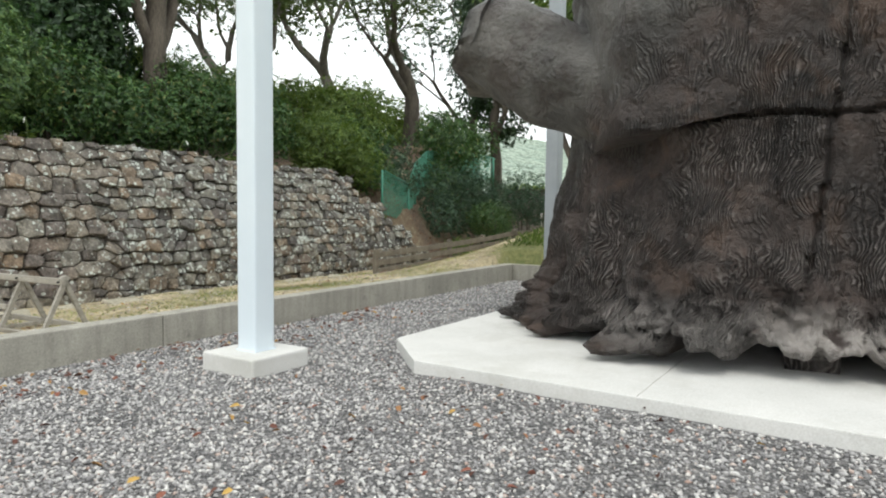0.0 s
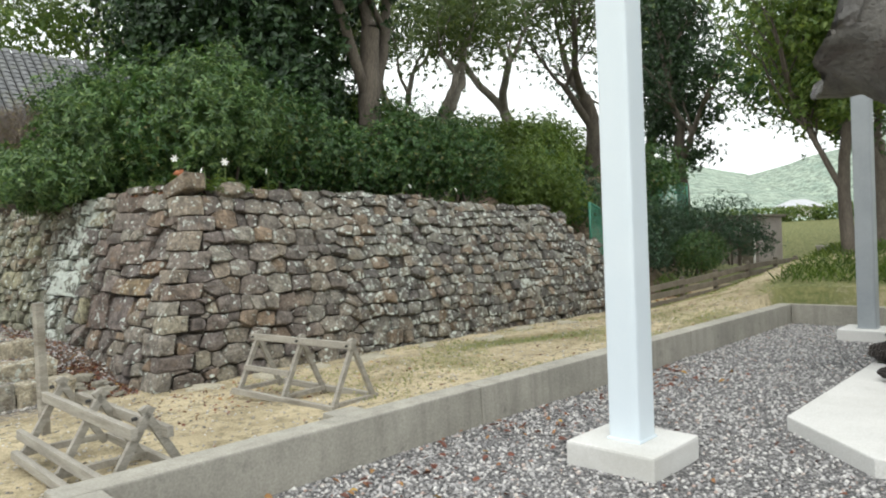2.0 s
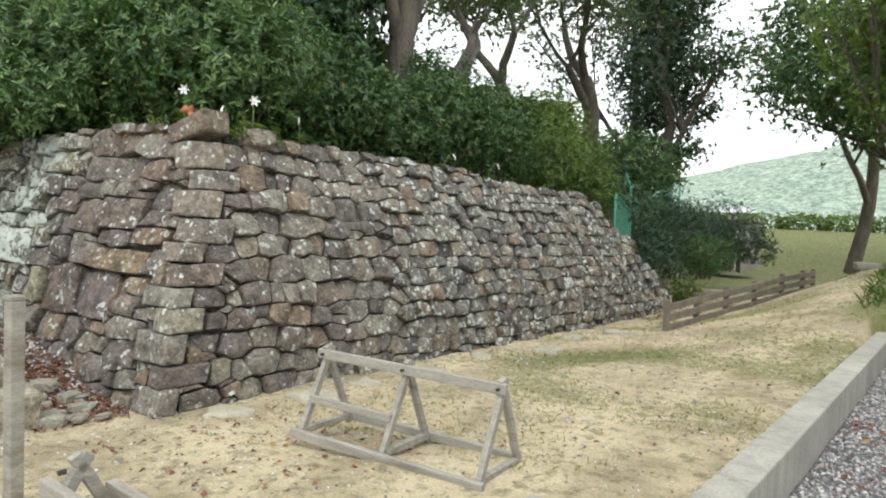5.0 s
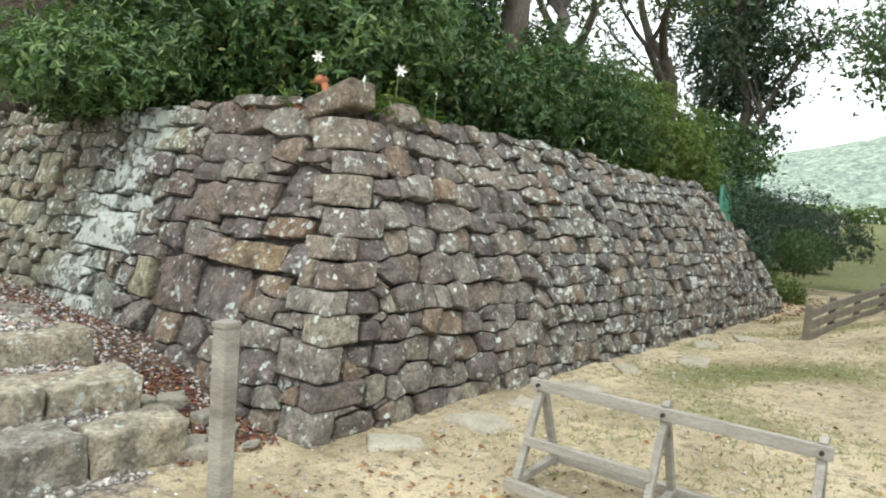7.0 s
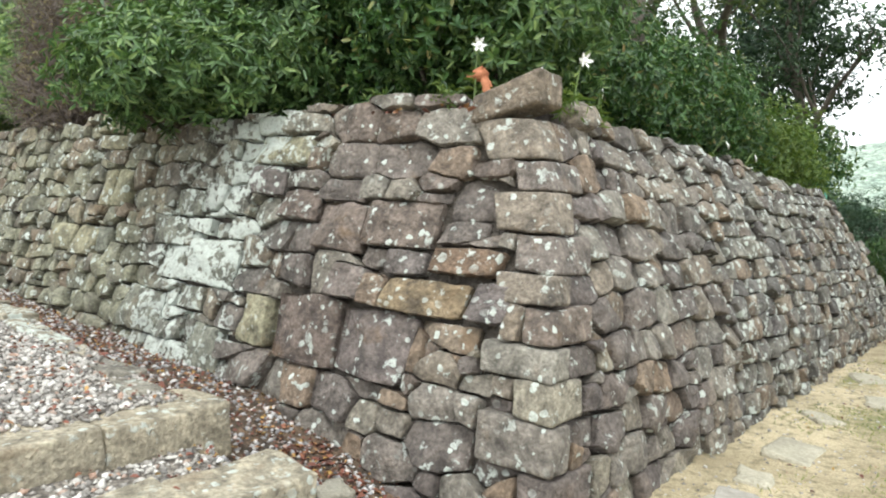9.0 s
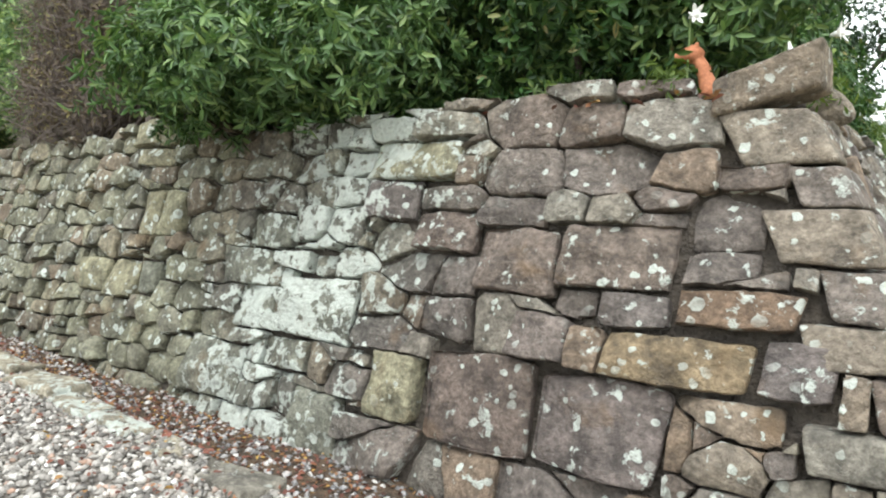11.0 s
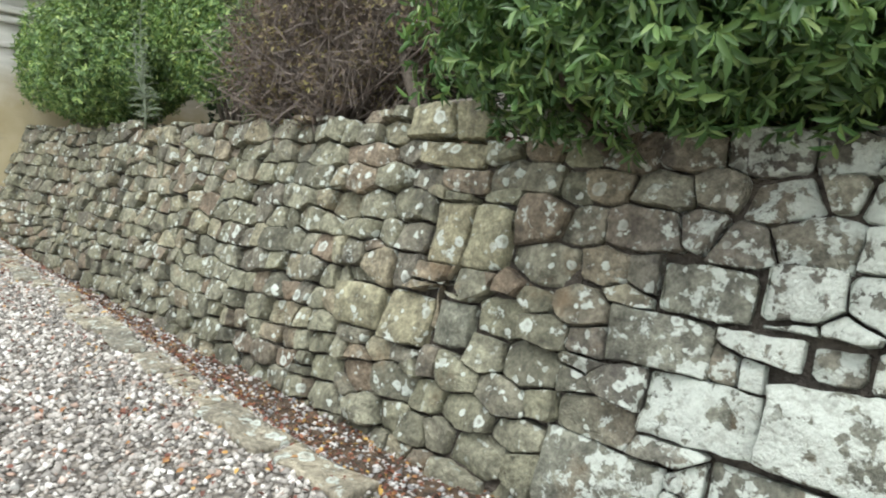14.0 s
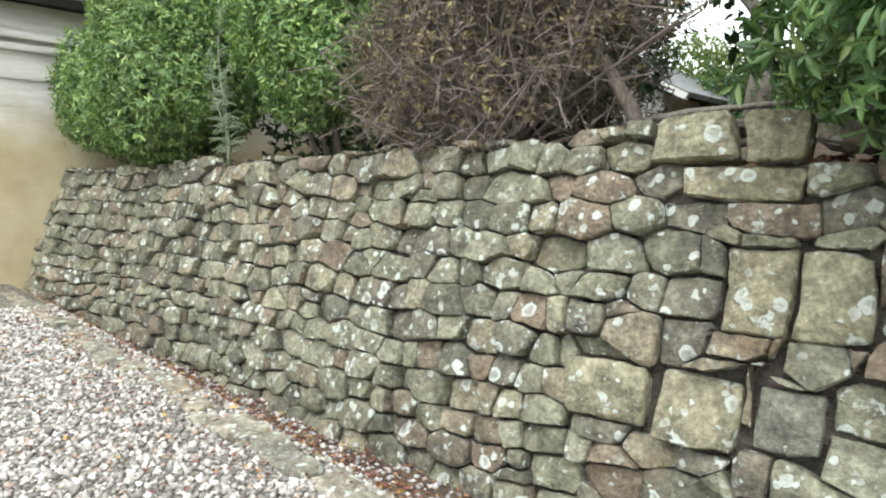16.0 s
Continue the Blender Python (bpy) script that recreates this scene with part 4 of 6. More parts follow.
# the great blocks of the south face by their stone: distance along, height, width, tall
TINTS = {"brown": (0.175, 0.136, 0.114), "purple": (0.155, 0.132, 0.124), "ochre": (0.25, 0.188, 0.11), "rust": (0.20, 0.135, 0.090), "olive": (0.33, 0.31, 0.205), "grey": (0.225, 0.23, 0.185)}
GREAT = {
    "brown": ((13.05, 0.78, 0.72, 0.53), (12.95, 1.59, 0.52, 0.40), (12.37, 1.63, 0.66, 0.34), (13.50, 1.74, 0.47, 0.26)),
    "purple": ((12.32, 0.77, 0.69, 0.50), (11.46, 1.16, 0.33, 0.25), (12.25, 1.36, 0.42, 0.19), (13.96, 1.94, 0.44, 0.27)),
    "ochre": ((12.00, 1.14, 0.72, 0.24),), "rust": ((11.75, 1.40, 0.56, 0.20),),
    "olive": ((16.95, 1.81, 0.345, 0.42), (16.61, 1.82, 0.33, 0.43), (17.17, 1.19, 0.44, 0.37), (17.67, 1.19, 0.50, 0.33), (17.39, 2.61, 0.48, 0.26), (16.94, 2.59, 0.32, 0.25), (17.10, 2.36, 0.62, 0.20), (13.69, 0.75, 0.45, 0.40), (13.84, 2.20, 0.75, 0.26)),
    "grey": ((14.47, 1.16, 0.67, 0.44), (14.33, 0.40, 0.46, 0.42), (15.53, 0.61, 0.70, 0.42), (15.07, 1.11, 0.57, 0.33), (14.71, 0.82, 0.54, 0.22), (15.15, 1.70, 0.54, 0.29), (15.34, 1.41, 0.57, 0.28), (16.73, 1.22, 0.32, 0.31))}


def laid_sites(zones, start, rnd, seed):
    """Middles and weights of stones laid in rough, wandering courses: (along, height, weight)."""
    out = []
    for s0, s1, tall, wide in zones:
        z = -0.45
        while z < 2.95:
            h = tall * rnd.uniform(0.8, 1.22)
            s = max(s0, start(min(z, 2.6)) - 0.1) - rnd.uniform(0, wide)
            while s < s1:
                w = wide * rnd.choice((0.6, 0.75, 0.9, 1.0, 1.1, 1.25, 1.5))
                at = s + w / 2
                zc = z + h / 2 + 0.07 * noise.noise((at * 0.55, z * 0.5, seed)) + rnd.uniform(-0.035, 0.035)
                if s0 <= at < s1:
                    if rnd.random() < 0.08 and w < wide:
                        out += [(at, zc - h * 0.26, w * w / 5), (at + rnd.uniform(-0.03, 0.03), zc + h * 0.26, w * w / 5)]
                    else:
                        out.append((at, zc, w * w / 4))
                s += w
            z += h
    return out


def area_of(poly):
    return abs(sum(p.x * q.y - q.x * p.y for p, q in zip(poly, poly[1:] + poly[:1]))) if len(poly) > 2 else 0.0


def laid_cells(sites, blocks):
    """The outline of every stone, each cut by its neighbours and by the fixed blocks, flattened so that beds run level."""
    flat = 2.9
    free = [p for p in sites if not any(abs(p[0] - b[0]) < b[2] / 2 + 0.012 and abs(p[1] - b[1]) < b[3] / 2 + 0.012 for b in blocks)]
    a = np.array(free)
    cells = []
    for x, z, w in free:
        poly = [Vector((x - 0.6, z - 0.4)), Vector((x + 0.6, z - 0.4)), Vector((x + 0.6, z + 0.4)), Vector((x - 0.6, z + 0.4))]
        ds, dz = a[:, 0] - x, a[:, 1] - z
        dist = ds * ds + flat * dz * dz
        near = np.argsort(dist)[1:24]
        for k in near:
            if len(poly) < 3:
                break
            bs, bz, bw = a[k]
            poly = clip(poly, Vector((2 * (bs - x), 2 * flat * (bz - z))), bs * bs - x * x + flat * (bz * bz - z * z) + w - bw)
        for b in blocks:
            if abs(b[0] - x) > 1.2 or len(poly) < 3:
                continue
            gx, gz = abs(x - b[0]) - b[2] / 2, abs(z - b[1]) - b[3] / 2
            if max(p.x for p in poly) < b[0] - b[2] / 2 or min(p.x for p in poly) > b[0] + b[2] / 2 or max(p.y for p in poly) < b[1] - b[3] / 2 or min(p.y for p in poly) > b[1] + b[3] / 2:
                continue
            ways = []
            if gx > 0:
                sg = 1 if x > b[0] else -1
                ways.append(clip(poly, Vector((-sg, 0)), -sg * (b[0] + sg * b[2] / 2)))
            if gz > 0:
                sg = 1 if z > b[1] else -1
                ways.append(clip(poly, Vector((0, -sg)), -sg * (b[1] + sg * b[3] / 2)))
            poly = max(ways, key=area_of)
        if len(poly) > 2:
            cells.append(poly)
    return cells


def fill_gaps(sites, blocks, start, s1):
    """Sites for the small stones wedged into what the larger ones leave bare."""
    u, v = np.meshgrid(np.arange(start(0.0), s1, 0.04), np.arange(-0.3, 2.5, 0.04))
    u, v = u.ravel(), v.ravel()
    bare = u > np.array([start(z) for z in v]) + 0.15
    for b in blocks:
        bare &= ~((abs(u - b[0]) < b[2] / 2 + 0.02) & (abs(v - b[1]) < b[3] / 2 + 0.02))
    for cell in laid_cells(sites, blocks):
        inside = np.ones(len(u), bool)
        c = sum(cell, Vector((0, 0))) / len(cell)
        for p, q in zip(cell, cell[1:] + cell[:1]):
            turn = (q.x - p.x) * (v - p.y) - (q.y - p.y) * (u - p.x)
            side = (q.x - p.x) * (c.y - p.y) - (q.y - p.y) * (c.x - p.x)
            inside &= turn * (1 if side > 0 else -1) > -0.002
        bare &= ~inside
    more = []
    for x, z in zip(u[bare], v[bare]):
        if all(abs(x - m[0]) > 0.12 or abs(z - m[1]) > 0.09 for m in more):
            more.append((float(x), float(z), 0.004))
    return more


def wall_face(root, place, normal, start, stop, zones, great, top_of, seed, named, near):
    """Fill a face with fitted stones. The named ones are single parts, the rest one joined mesh."""
    rnd = random.Random(seed)
    blocks = []
    for q in range(len(COURSES) - 1):
        z0, z1 = COURSES[q], COURSES[q + 1]
        w = QUOIN[q][0 if seed == 11 else 1]
        blocks.append((start((z0 + z1) / 2) + w / 2 - 0.3, (z0 + z1) / 2, w + 0.6, z1 - z0))
    for kind in great:
        blocks += great[kind]

    def bent(s, z):
        away = 1 - math.exp(-max(0, s - start(z) - 0.45) / 0.7)
        return place(s + 0.02 * away * noise.noise((s * 3.1, z * 3.1, seed + 5)), z + 0.02 * away * noise.noise((s * 1.9, z * 1.9, seed + 3)))
    sites = laid_sites(zones, start, rnd, seed)
    for _ in range(3):
        sites += fill_gaps(sites, blocks, start, start(0.0) + (7.6 if great else 2.0))
    stones = [(cell, None) for cell in laid_cells(sites, blocks)]
    for kind, rows in great.items():
        for s, z, w, h in rows:
            j = lambda: Vector((rnd.uniform(-0.05, 0.05) * w, rnd.uniform(-0.06, 0.06) * h))
            ring = [Vector((s - w / 2, z - h / 2)) + j(), Vector((s + rnd.uniform(-0.2, 0.2) * w, z - h / 2 - 0.01)), Vector((s + w / 2, z - h / 2)) + j(),
                    Vector((s + w / 2, z + h / 2)) + j(), Vector((s + rnd.uniform(-0.2, 0.2) * w, z + h / 2 + 0.01)), Vector((s - w / 2, z + h / 2)) + j()]
            stones.append((ring, kind))
    stones.sort(key=lambda p: p[0][0].x)
    rest, count = [], 0
    for poly, kind in stones:
        c = sum(poly, Vector((0, 0))) / len(poly)
        if kind is None:
            poly = clip(poly, Vector((0, 1)), top_of(c.x) + rnd.uniform(-0.05, 0.035))
        if len(poly) < 3 or c.x > stop(c.y):
            continue
        w = max(p.x for p in poly) - min(p.x for p in poly)
        h = max(p.y for p in poly) - min(p.y for p in poly)
        if w < 0.045 or h < 0.04:
            continue
        proud = rnd.choice((-0.06, -0.03, -0.01, 0.0, 0.01, 0.02, 0.04)) if kind is None else rnd.uniform(0.0, 0.035)
        org, vs, fs = stone_mesh(poly, bent, normal, proud, rnd, c.x > near, 0.007 if kind else 0.0)
        if kind or named(c.x, c.y) and count < 290:
            me = mesh_of("stone", vs, fs, M_STONE, True)
            me.set_sharp_from_angle(angle=radians(38))
            ob = new("stone", me)
            ob.parent = root
            ob.location = org
            if kind:
                ob.color = (*TINTS[kind], 0.15)
            count += 1
        else:
            rest.append(([v + org for v in vs], fs))
    if rest:
        v, fcs = join(rest)
        me = mesh_of("stones", v, fcs, M_STONES, True)
        me.set_sharp_from_angle(angle=radians(38))
        ob = new("stones", me)
        ob.parent = root
        tagged(ob, kind="stuff")


def quoins(root):
    """Long and short blocks bonding the corner."""
    for r in range(len(COURSES) - 1):
        rnd = random.Random(60 + r)
        lw, ln = QUOIN[r]
        z0, z1 = COURSES[r] + 0.006, COURSES[r + 1] - 0.006
        if r == len(COURSES) - 2:
            lw, ln, z1 = 0.52, 0.34, z0 + 0.21
        bm = bmesh.new()
        bmesh.ops.create_cube(bm, size=1.0, matrix=Matrix.Translation((0.5, 0.5, 0.5)))
        bm.transform(Matrix.Diagonal((lw - 0.008, ln - 0.008, z1 - z0, 1)))
        bmesh.ops.subdivide_edges(bm, edges=bm.edges[:], cuts=5, use_grid_fill=True)
        sharp = [e for e in bm.edges if e.calc_face_angle(0) > 0.5]
        bmesh.ops.bevel(bm, geom=sharp, offset=0.022, segments=2, affect="EDGES", profile=0.55)
        last = r == len(COURSES) - 2
        k = Vector((r * 3.1, 0, 0))
        org = Vector((east_x((z0 + z1) / 2), south_y(east_x((z0 + z1) / 2), (z0 + z1) / 2), (z0 + z1) / 2))
        tilt = rnd.uniform(-0.025, 0.025)
        for v in bm.verts:
            a, b, z = v.co
            z += z0 + tilt * (a - lw / 2) + ((0.11 - 0.32 * a) if last else 0) * (0.75 if z < 0.05 else 1)
            zf = z0 - 0.12 if last else z
            x = east_x(zf) - a
            at = Vector((x, south_y(x, zf) + b, z))
            at += noise.noise_vector(at * 3.5 + k) * 0.016 + noise.noise_vector(at * 10 + k) * 0.008
            v.co = at + Vector((0.012, -0.012, 0)) - org
        ob = part("corner_stone", bm, M_STONE, root, smooth=True)
        if last:
            ob.color = (0.23, 0.185, 0.135, 0.2)
        ob.location = org


def core(name, pts, label):
    """The dark packed body behind the facing stones."""
    bm = bmesh.new()
    rings = [[bm.verts.new(p) for p in ring] for ring in pts]
    n = len(rings[0])
    bm.faces.new(rings[0][::-1])
    bm.faces.new(rings[-1])
    for low, high in zip(rings, rings[1:]):
        for i in range(n):
            k = (i + 1) % n
            bm.faces.new((low[i], low[k], high[k], high[i]))
    ob = part(name, bm, M_CORE)
    return tagged(ob, label, "stone wall", kind="structure")


D = 0.11
LEVELS = (-0.5, 0.6, 1.0, 1.4, 1.8, 2.1, 2.36)
wall_south = core("wall_south", [
    [(-26.4, south_y(-26.4, z) + D, z), (-25.3, south_y(-25.3, z) + D, z), (-24.3, south_y(-24.3, z) + D, z), (-13.4, south_y(-13.4, z) + D, z), (-12.3, south_y(-12.3, z) + D, z), (east_x(z) - D, south_y(east_x(z), z) + D, z), (-12.5, 4.8, z), (-26.4, 4.2, z)] for z in LEVELS],
    "battered dry-stone retaining wall of brown and olive blocks with white lichen")
wall_east = core("wall_east", [
    [(east_x(z) - D, south_y(east_x(z), z) + D + 0.05, z), (east_x(z) - D, 16.0 - 3.4 * ease(-0.5, 2.3, z), z), (-12.65, 16.0 - 3.4 * ease(-0.5, 2.3, z), z), (-12.65, 4.5, z)] for z in LEVELS],
    "long battered dry-stone wall of small grey rubble, broken down at its end")

south_c = lambda z: -east_x(z)
east_c = lambda z: south_y(east_x(z), z)
wall_face(wall_south, south_point, SOUTH_N, south_c, lambda z: 26.35, ((10.5, 14.0, 0.235, 0.34), (14.0, 17.6, 0.215, 0.285), (17.6, 21.0, 0.195, 0.245), (21.0, 26.6, 0.185, 0.22)), GREAT,
          lambda s: WALL_TOP - 0.08 * ease(13.2, 14.2, s) * ease(16.4, 15.6, s) + 0.09 * ease(16.0, 16.8, s) * ease(20.5, 18.5, s) + 0.05 * noise.noise((s * 1.7, 0, 8)), 11,
          lambda s, z: s < 19.6 and z > 0.05 + 0.42 * ease(12.0, 14.0, s), 20.5)
wall_face(wall_east, east_point, EAST_N, east_c, lambda z: 13.0 + (2.45 - z) * 1.35 + 0.25 * math.sin(z * 9), ((2.0, 6.5, 0.215, 0.28), (6.5, 17.0, 0.20, 0.255)), {},
          lambda s: WALL_TOP - 0.18 * ease(5.0, 13.0, s) + 0.05 * noise.noise((s * 1.7, 0, 4)), 23,
          lambda s, z: s < 8.6 and z > -0.1, 9.5)
quoins(wall_south)


# ---- steps, border, gutter ----
def rough_block(name, size, at, rz, mat, parent, seed, bevel=0.03, rough=0.014):
    bm = box(size, (0, 0, 0), bevel, rough=0.0, cuts=3)
    k = Vector((seed * 3.7, seed * 1.3, 0))
    for v in bm.verts:
        v.co += noise.noise_vector(v.co * 3.0 + k) * rough * 2.2 + noise.noise_vector(v.co * 9.0 + k) * rough
    ob = part(name, bm, mat, parent, smooth=True)
    ob.matrix_basis = pose(*at, 0, 0, rz)
    return ob


STEP_X, STEP_Z = (-11.04, -11.62, -12.46), (0.145, 0.31, 0.475)
rnd = random.Random(3)
for i, (sx, sz) in enumerate(zip(STEP_X, STEP_Z)):
    flight = thing("stone_step", "low step of worn pale sandstone blocks with leaves and chippings behind", "step", (sx, 0.6, 0), "stone steps", "structure")
    y = 2.46 - 0.02 * i
    while y > -2.2:
        w = rnd.uniform(0.55, 0.85)
        rough_block("step_stone", (rnd.uniform(0.40, 0.50), w - 0.02, 0.30), (-0.22 + rnd.uniform(-0.03, 0.03), y - w / 2 - 0.6, sz - 0.15 + rnd.uniform(-0.012, 0.012)), rnd.uniform(-3, 3), M_STONE, flight, rnd.random() * 40, 0.016, 0.020).color = (*rnd.choice(((0.41, 0.375, 0.29), (0.34, 0.32, 0.26), (0.46, 0.41, 0.30))), 0.2)
        y -= w
border = thing("path_border", "row of flat pale edging stones beside the chippings path", "edging", (-13.0, 2.1, 0.5), kind="structure")
x = -12.9
while x > -25.5:
    w = rnd.uniform(0.28, 0.72)
    rough_block("edging_stone", (w - 0.02, rnd.uniform(0.18, 0.27), 0.20), (x - w / 2 + 13.0, rnd.uniform(-0.04, 0.04) - 0.012 * (-12.9 - x), path_z(x - w / 2) - 0.10 + rnd.uniform(0.005, 0.045) - 0.5), rnd.uniform(-7, 7), M_STONE, border, rnd.random() * 40, 0.02, 0.020).color = (*rnd.choice(((0.36, 0.325, 0.25), (0.29, 0.27, 0.22), (0.40, 0.355, 0.27))), 0.2)
    x -= w + rnd.uniform(0, 0.04)
# loose stones between the steps and the wall's corner
for i in range(22):
    x, y = rnd.uniform(-12.2, -10.95), rnd.uniform(2.5, 3.0)
    y = min(y, south_y(x, 0) - 0.1)
    d = rnd.uniform(0.09, 0.20)
    ob = rough_block("loose_stone", (d, d * 0.8, d * 0.55), (x, y, height(x, y) + d * 0.16), rnd.uniform(0, 180), M_STEP, None, rnd.random() * 40, 0.02, 0.01)
    tagged(ob, "small loose stone among red leaves at the wall foot", "stone", "loose stones")
for x, y, w in ((-10.35, 3.75, 0.42), (-10.2, 4.6, 0.5), (-10.3, 5.4, 0.36), (-10.25, 6.3, 0.55), (-10.3, 7.6, 0.4), (-9.95, 8.8, 0.5), (-10.3, 10.2, 0.5), (-10.0, 11.3, 0.45)):
    ob = rough_block("flat_stone", (w, w * 0.7, 0.12), (x, y, height(x, y) - 0.02), rnd.uniform(0, 180), M_FOOT, None, rnd.random() * 40, 0.03, 0.016)
    tagged(ob, "flat stone sunk in sand along the wall foot", "stone", "flat stones at the wall foot")
for x, y, z, w in ((-11.66, 4.90, 2.52, 0.19), (-11.74, 5.25, 2.50, 0.11)):
    bm = bmesh.new()
    bmesh.ops.create_icosphere(bm, subdivisions=3, radius=w)
    for v in bm.verts:
        v.co = Vector((v.co.x * 0.9, v.co.y * 1.2, v.co.z * 0.66)) + noise.noise_vector(v.co * 4 + Vector((y, 0, 0))) * 0.07 + noise.noise_vector(v.co * 11) * 0.012
    ob = part("boulder", bm, M_STONE, smooth=True)
    ob.location = (x, y, z)
    tagged(ob, "rounded pale boulder on the wall top", "stone", "boulders on the wall top")


# ---- trestles and stake ----
def trestle(at, rz, length=1.56, tall=0.63, spread=0.29, beams=True):
    root = thing("wooden_trestle", "weathered grey wooden trestle barrier of three braced frames", "trestle", at, "trestles")
    root.rotation_euler = (0, 0, radians(rz))
    for x in (0.0, length / 2, length):
        for sgn in (-1, 1):
            part("leg", bar((x, sgn * spread, 0.0), (x, -sgn * 0.03, tall + 0.04), 0.042, 0.052), M_WOOD, root)
        part("foot_rail", bar((x, -spread, 0.05), (x, spread, 0.05), 0.045, 0.05), M_WOODX, root)
    if beams:
        part("top_beam", bar((-0.06, -0.045, tall - 0.02), (length + 0.05, -0.045, tall - 0.02), 0.045, 0.07), M_WOODX, root)
        part("side_rail", bar((0.0, -0.185, tall * 0.45), (length / 2, -0.185, tall * 0.45), 0.04, 0.055), M_WOODX, root)
    else:
        part("top_beam", bar((-0.10, -0.10, tall - 0.10), (length + 0.06, -0.10, tall - 0.10), 0.045, 0.075), M_WOODX, root)
        part("side_rail", bar((-0.25, -0.245, tall * 0.27), (length * 0.95, -0.245, tall * 0.27), 0.045, 0.075), M_WOODX, root)
        part("rear_beam", bar((0.05, 0.10, tall - 0.12), (length + 0.1, 0.10, tall - 0.12), 0.045, 0.07), M_WOODX, root)
    part("base_rail", bar((-0.05, -spread - 0.03, 0.04), (length + 0.06, -spread - 0.03, 0.04), 0.05, 0.065), M_WOODX, root)
    part("base_rail", bar((0.0, spread + 0.03, 0.04), (length, spread + 0.03, 0.04), 0.05, 0.065), M_WOODX, root)
    for x in (0.0, length / 2, length):
        bm = bmesh.new()
        bmesh.ops.create_cone(bm, cap_ends=True, segments=8, radius1=0.012, radius2=0.012, depth=0.03, matrix=pose(x, -0.075, tall - 0.02, 90, 0, 0))
        part("bolt", bm, M_DARK, root, "dark bolt head")
    return root


trestle((-9.15, 3.83, height(-8.4, 3.9) + 0.01), 5.5)
trestle((-8.10, 1.52, height(-7.3, 1.5) + 0.01), 1.0, 1.60, 0.53, 0.30, False)
stake = thing("wooden_stake", "weathered grey square timber stake standing in the sand", "stake", (-9.36, 1.70, -0.1))
part("shaft", box((0.078, 0.078, 1.25), (0, 0, 0.62), 0.010, rough=0.004, cuts=6), M_WOOD, stake)
part("cap", box((0.086, 0.086, 0.03), (0, 0, 1.255), 0.012, rough=0.003, cuts=1), M_WOOD, stake, "bleached chamfered head")
stake.rotation_euler = (radians(1.5), radians(1.0), radians(12))

# ground lamp beside the kerb
lamp = thing("ground_lamp", "grey concrete block with a round white lamp cover in the sand", "ground lamp", (-6.78, 3.42, height(-6.78, 3.42)))
part("housing", box((0.46, 0.32, 0.16), (-0.10, 0, 0.02), 0.012, rough=0.004, cuts=2), M_KERB, lamp)
bm = bmesh.new()
bmesh.ops.create_uvsphere(bm, u_segments=24, v_segments=10, radius=0.14, matrix=Matrix.Translation((0.06, 0, 0.10)) @ Matrix.Diagonal((1, 1, 0.22, 1)))
part("cover", bm, M_WHITE, lamp, "white domed cover", True)


# ---- clay figures ----
def lump(spheres, name, label, at, rz, size):
    """A fired clay figure as one plain mesh of merged rounded masses."""
    mb = bmesh.new()
    for (x, y, z, rx, ry, rzz, tilt) in spheres:
        bmesh.ops.create_uvsphere(mb, u_segments=18, v_segments=12, radius=1.0,
                                  matrix=pose(x, y, z, 0, tilt, 0) @ Matrix.Diagonal((rx, ry, rzz, 1)))
    for v in mb.verts:
        v.co += noise.noise_vector(v.co * 6) * 0.03
    ob = part(name, mb, M_CLAY, smooth=True)
    ob.matrix_world = pose(*at, 0, 0, rz) @ Matrix.Diagonal((size, size, size, 1))
    melt = ob.modifiers.new("melt", "REMESH")
    melt.mode, melt.voxel_size, melt.use_smooth_shade = "VOXEL", 0.03, True
    return tagged(ob, label, "figurine")


ANIMAL = [(0.30 - 0.16 * (k / 7) ** 2 - 0.10 * k / 7, 0, 0.02 + 0.11 * k, 0.20 - 0.011 * k, 0.18 - 0.009 * k, 0.17, -14) for k in range(8)]   # body and bent neck
ANIMAL += [(-0.06, 0, 0.84, 0.27, 0.21, 0.20, -8), (-0.32, 0, 0.80, 0.12, 0.11, 0.10, -8), (-0.43, 0, 0.79, 0.04, 0.10, 0.09, 0),
           (0.02, 0.13, 1.00, 0.05, 0.05, 0.09, 25), (0.02, -0.13, 1.00, 0.05, 0.05, 0.09, 25), (-0.24, -0.17, 0.88, 0.03, 0.02, 0.03, 0)]
lump(ANIMAL, "clay_figurine", "orange terracotta animal figurine on the wall top", (-12.24, 4.36, 2.60), 20, 0.27)
HOODED = [(0, 0, 0.35, 0.30, 0.27, 0.38, 0), (0.02, 0, 0.60, 0.28, 0.26, 0.24, 0), (0, 0, 0.80, 0.27, 0.26, 0.26, 0), (0.06, 0, 0.90, 0.29, 0.30, 0.24, 0), (-0.12, 0.19, 0.86, 0.05, 0.05, 0.06, 0), (-0.12, -0.19, 0.86, 0.05, 0.05, 0.06, 0), (-0.16, 0, 0.78, 0.16, 0.17, 0.15, 0),
          (-0.28, 0, 0.70, 0.09, 0.08, 0.06, 30), (-0.18, 0.20, 0.35, 0.12, 0.08, 0.18, 20), (-0.18, -0.20, 0.35, 0.12, 0.08, 0.18, 20)]
lump(HOODED, "clay_figurine", "orange terracotta hooded figurine beside the chippings path", (-17.60, 0.74, path_z(-17.6) - 0.05), 200, 0.36)


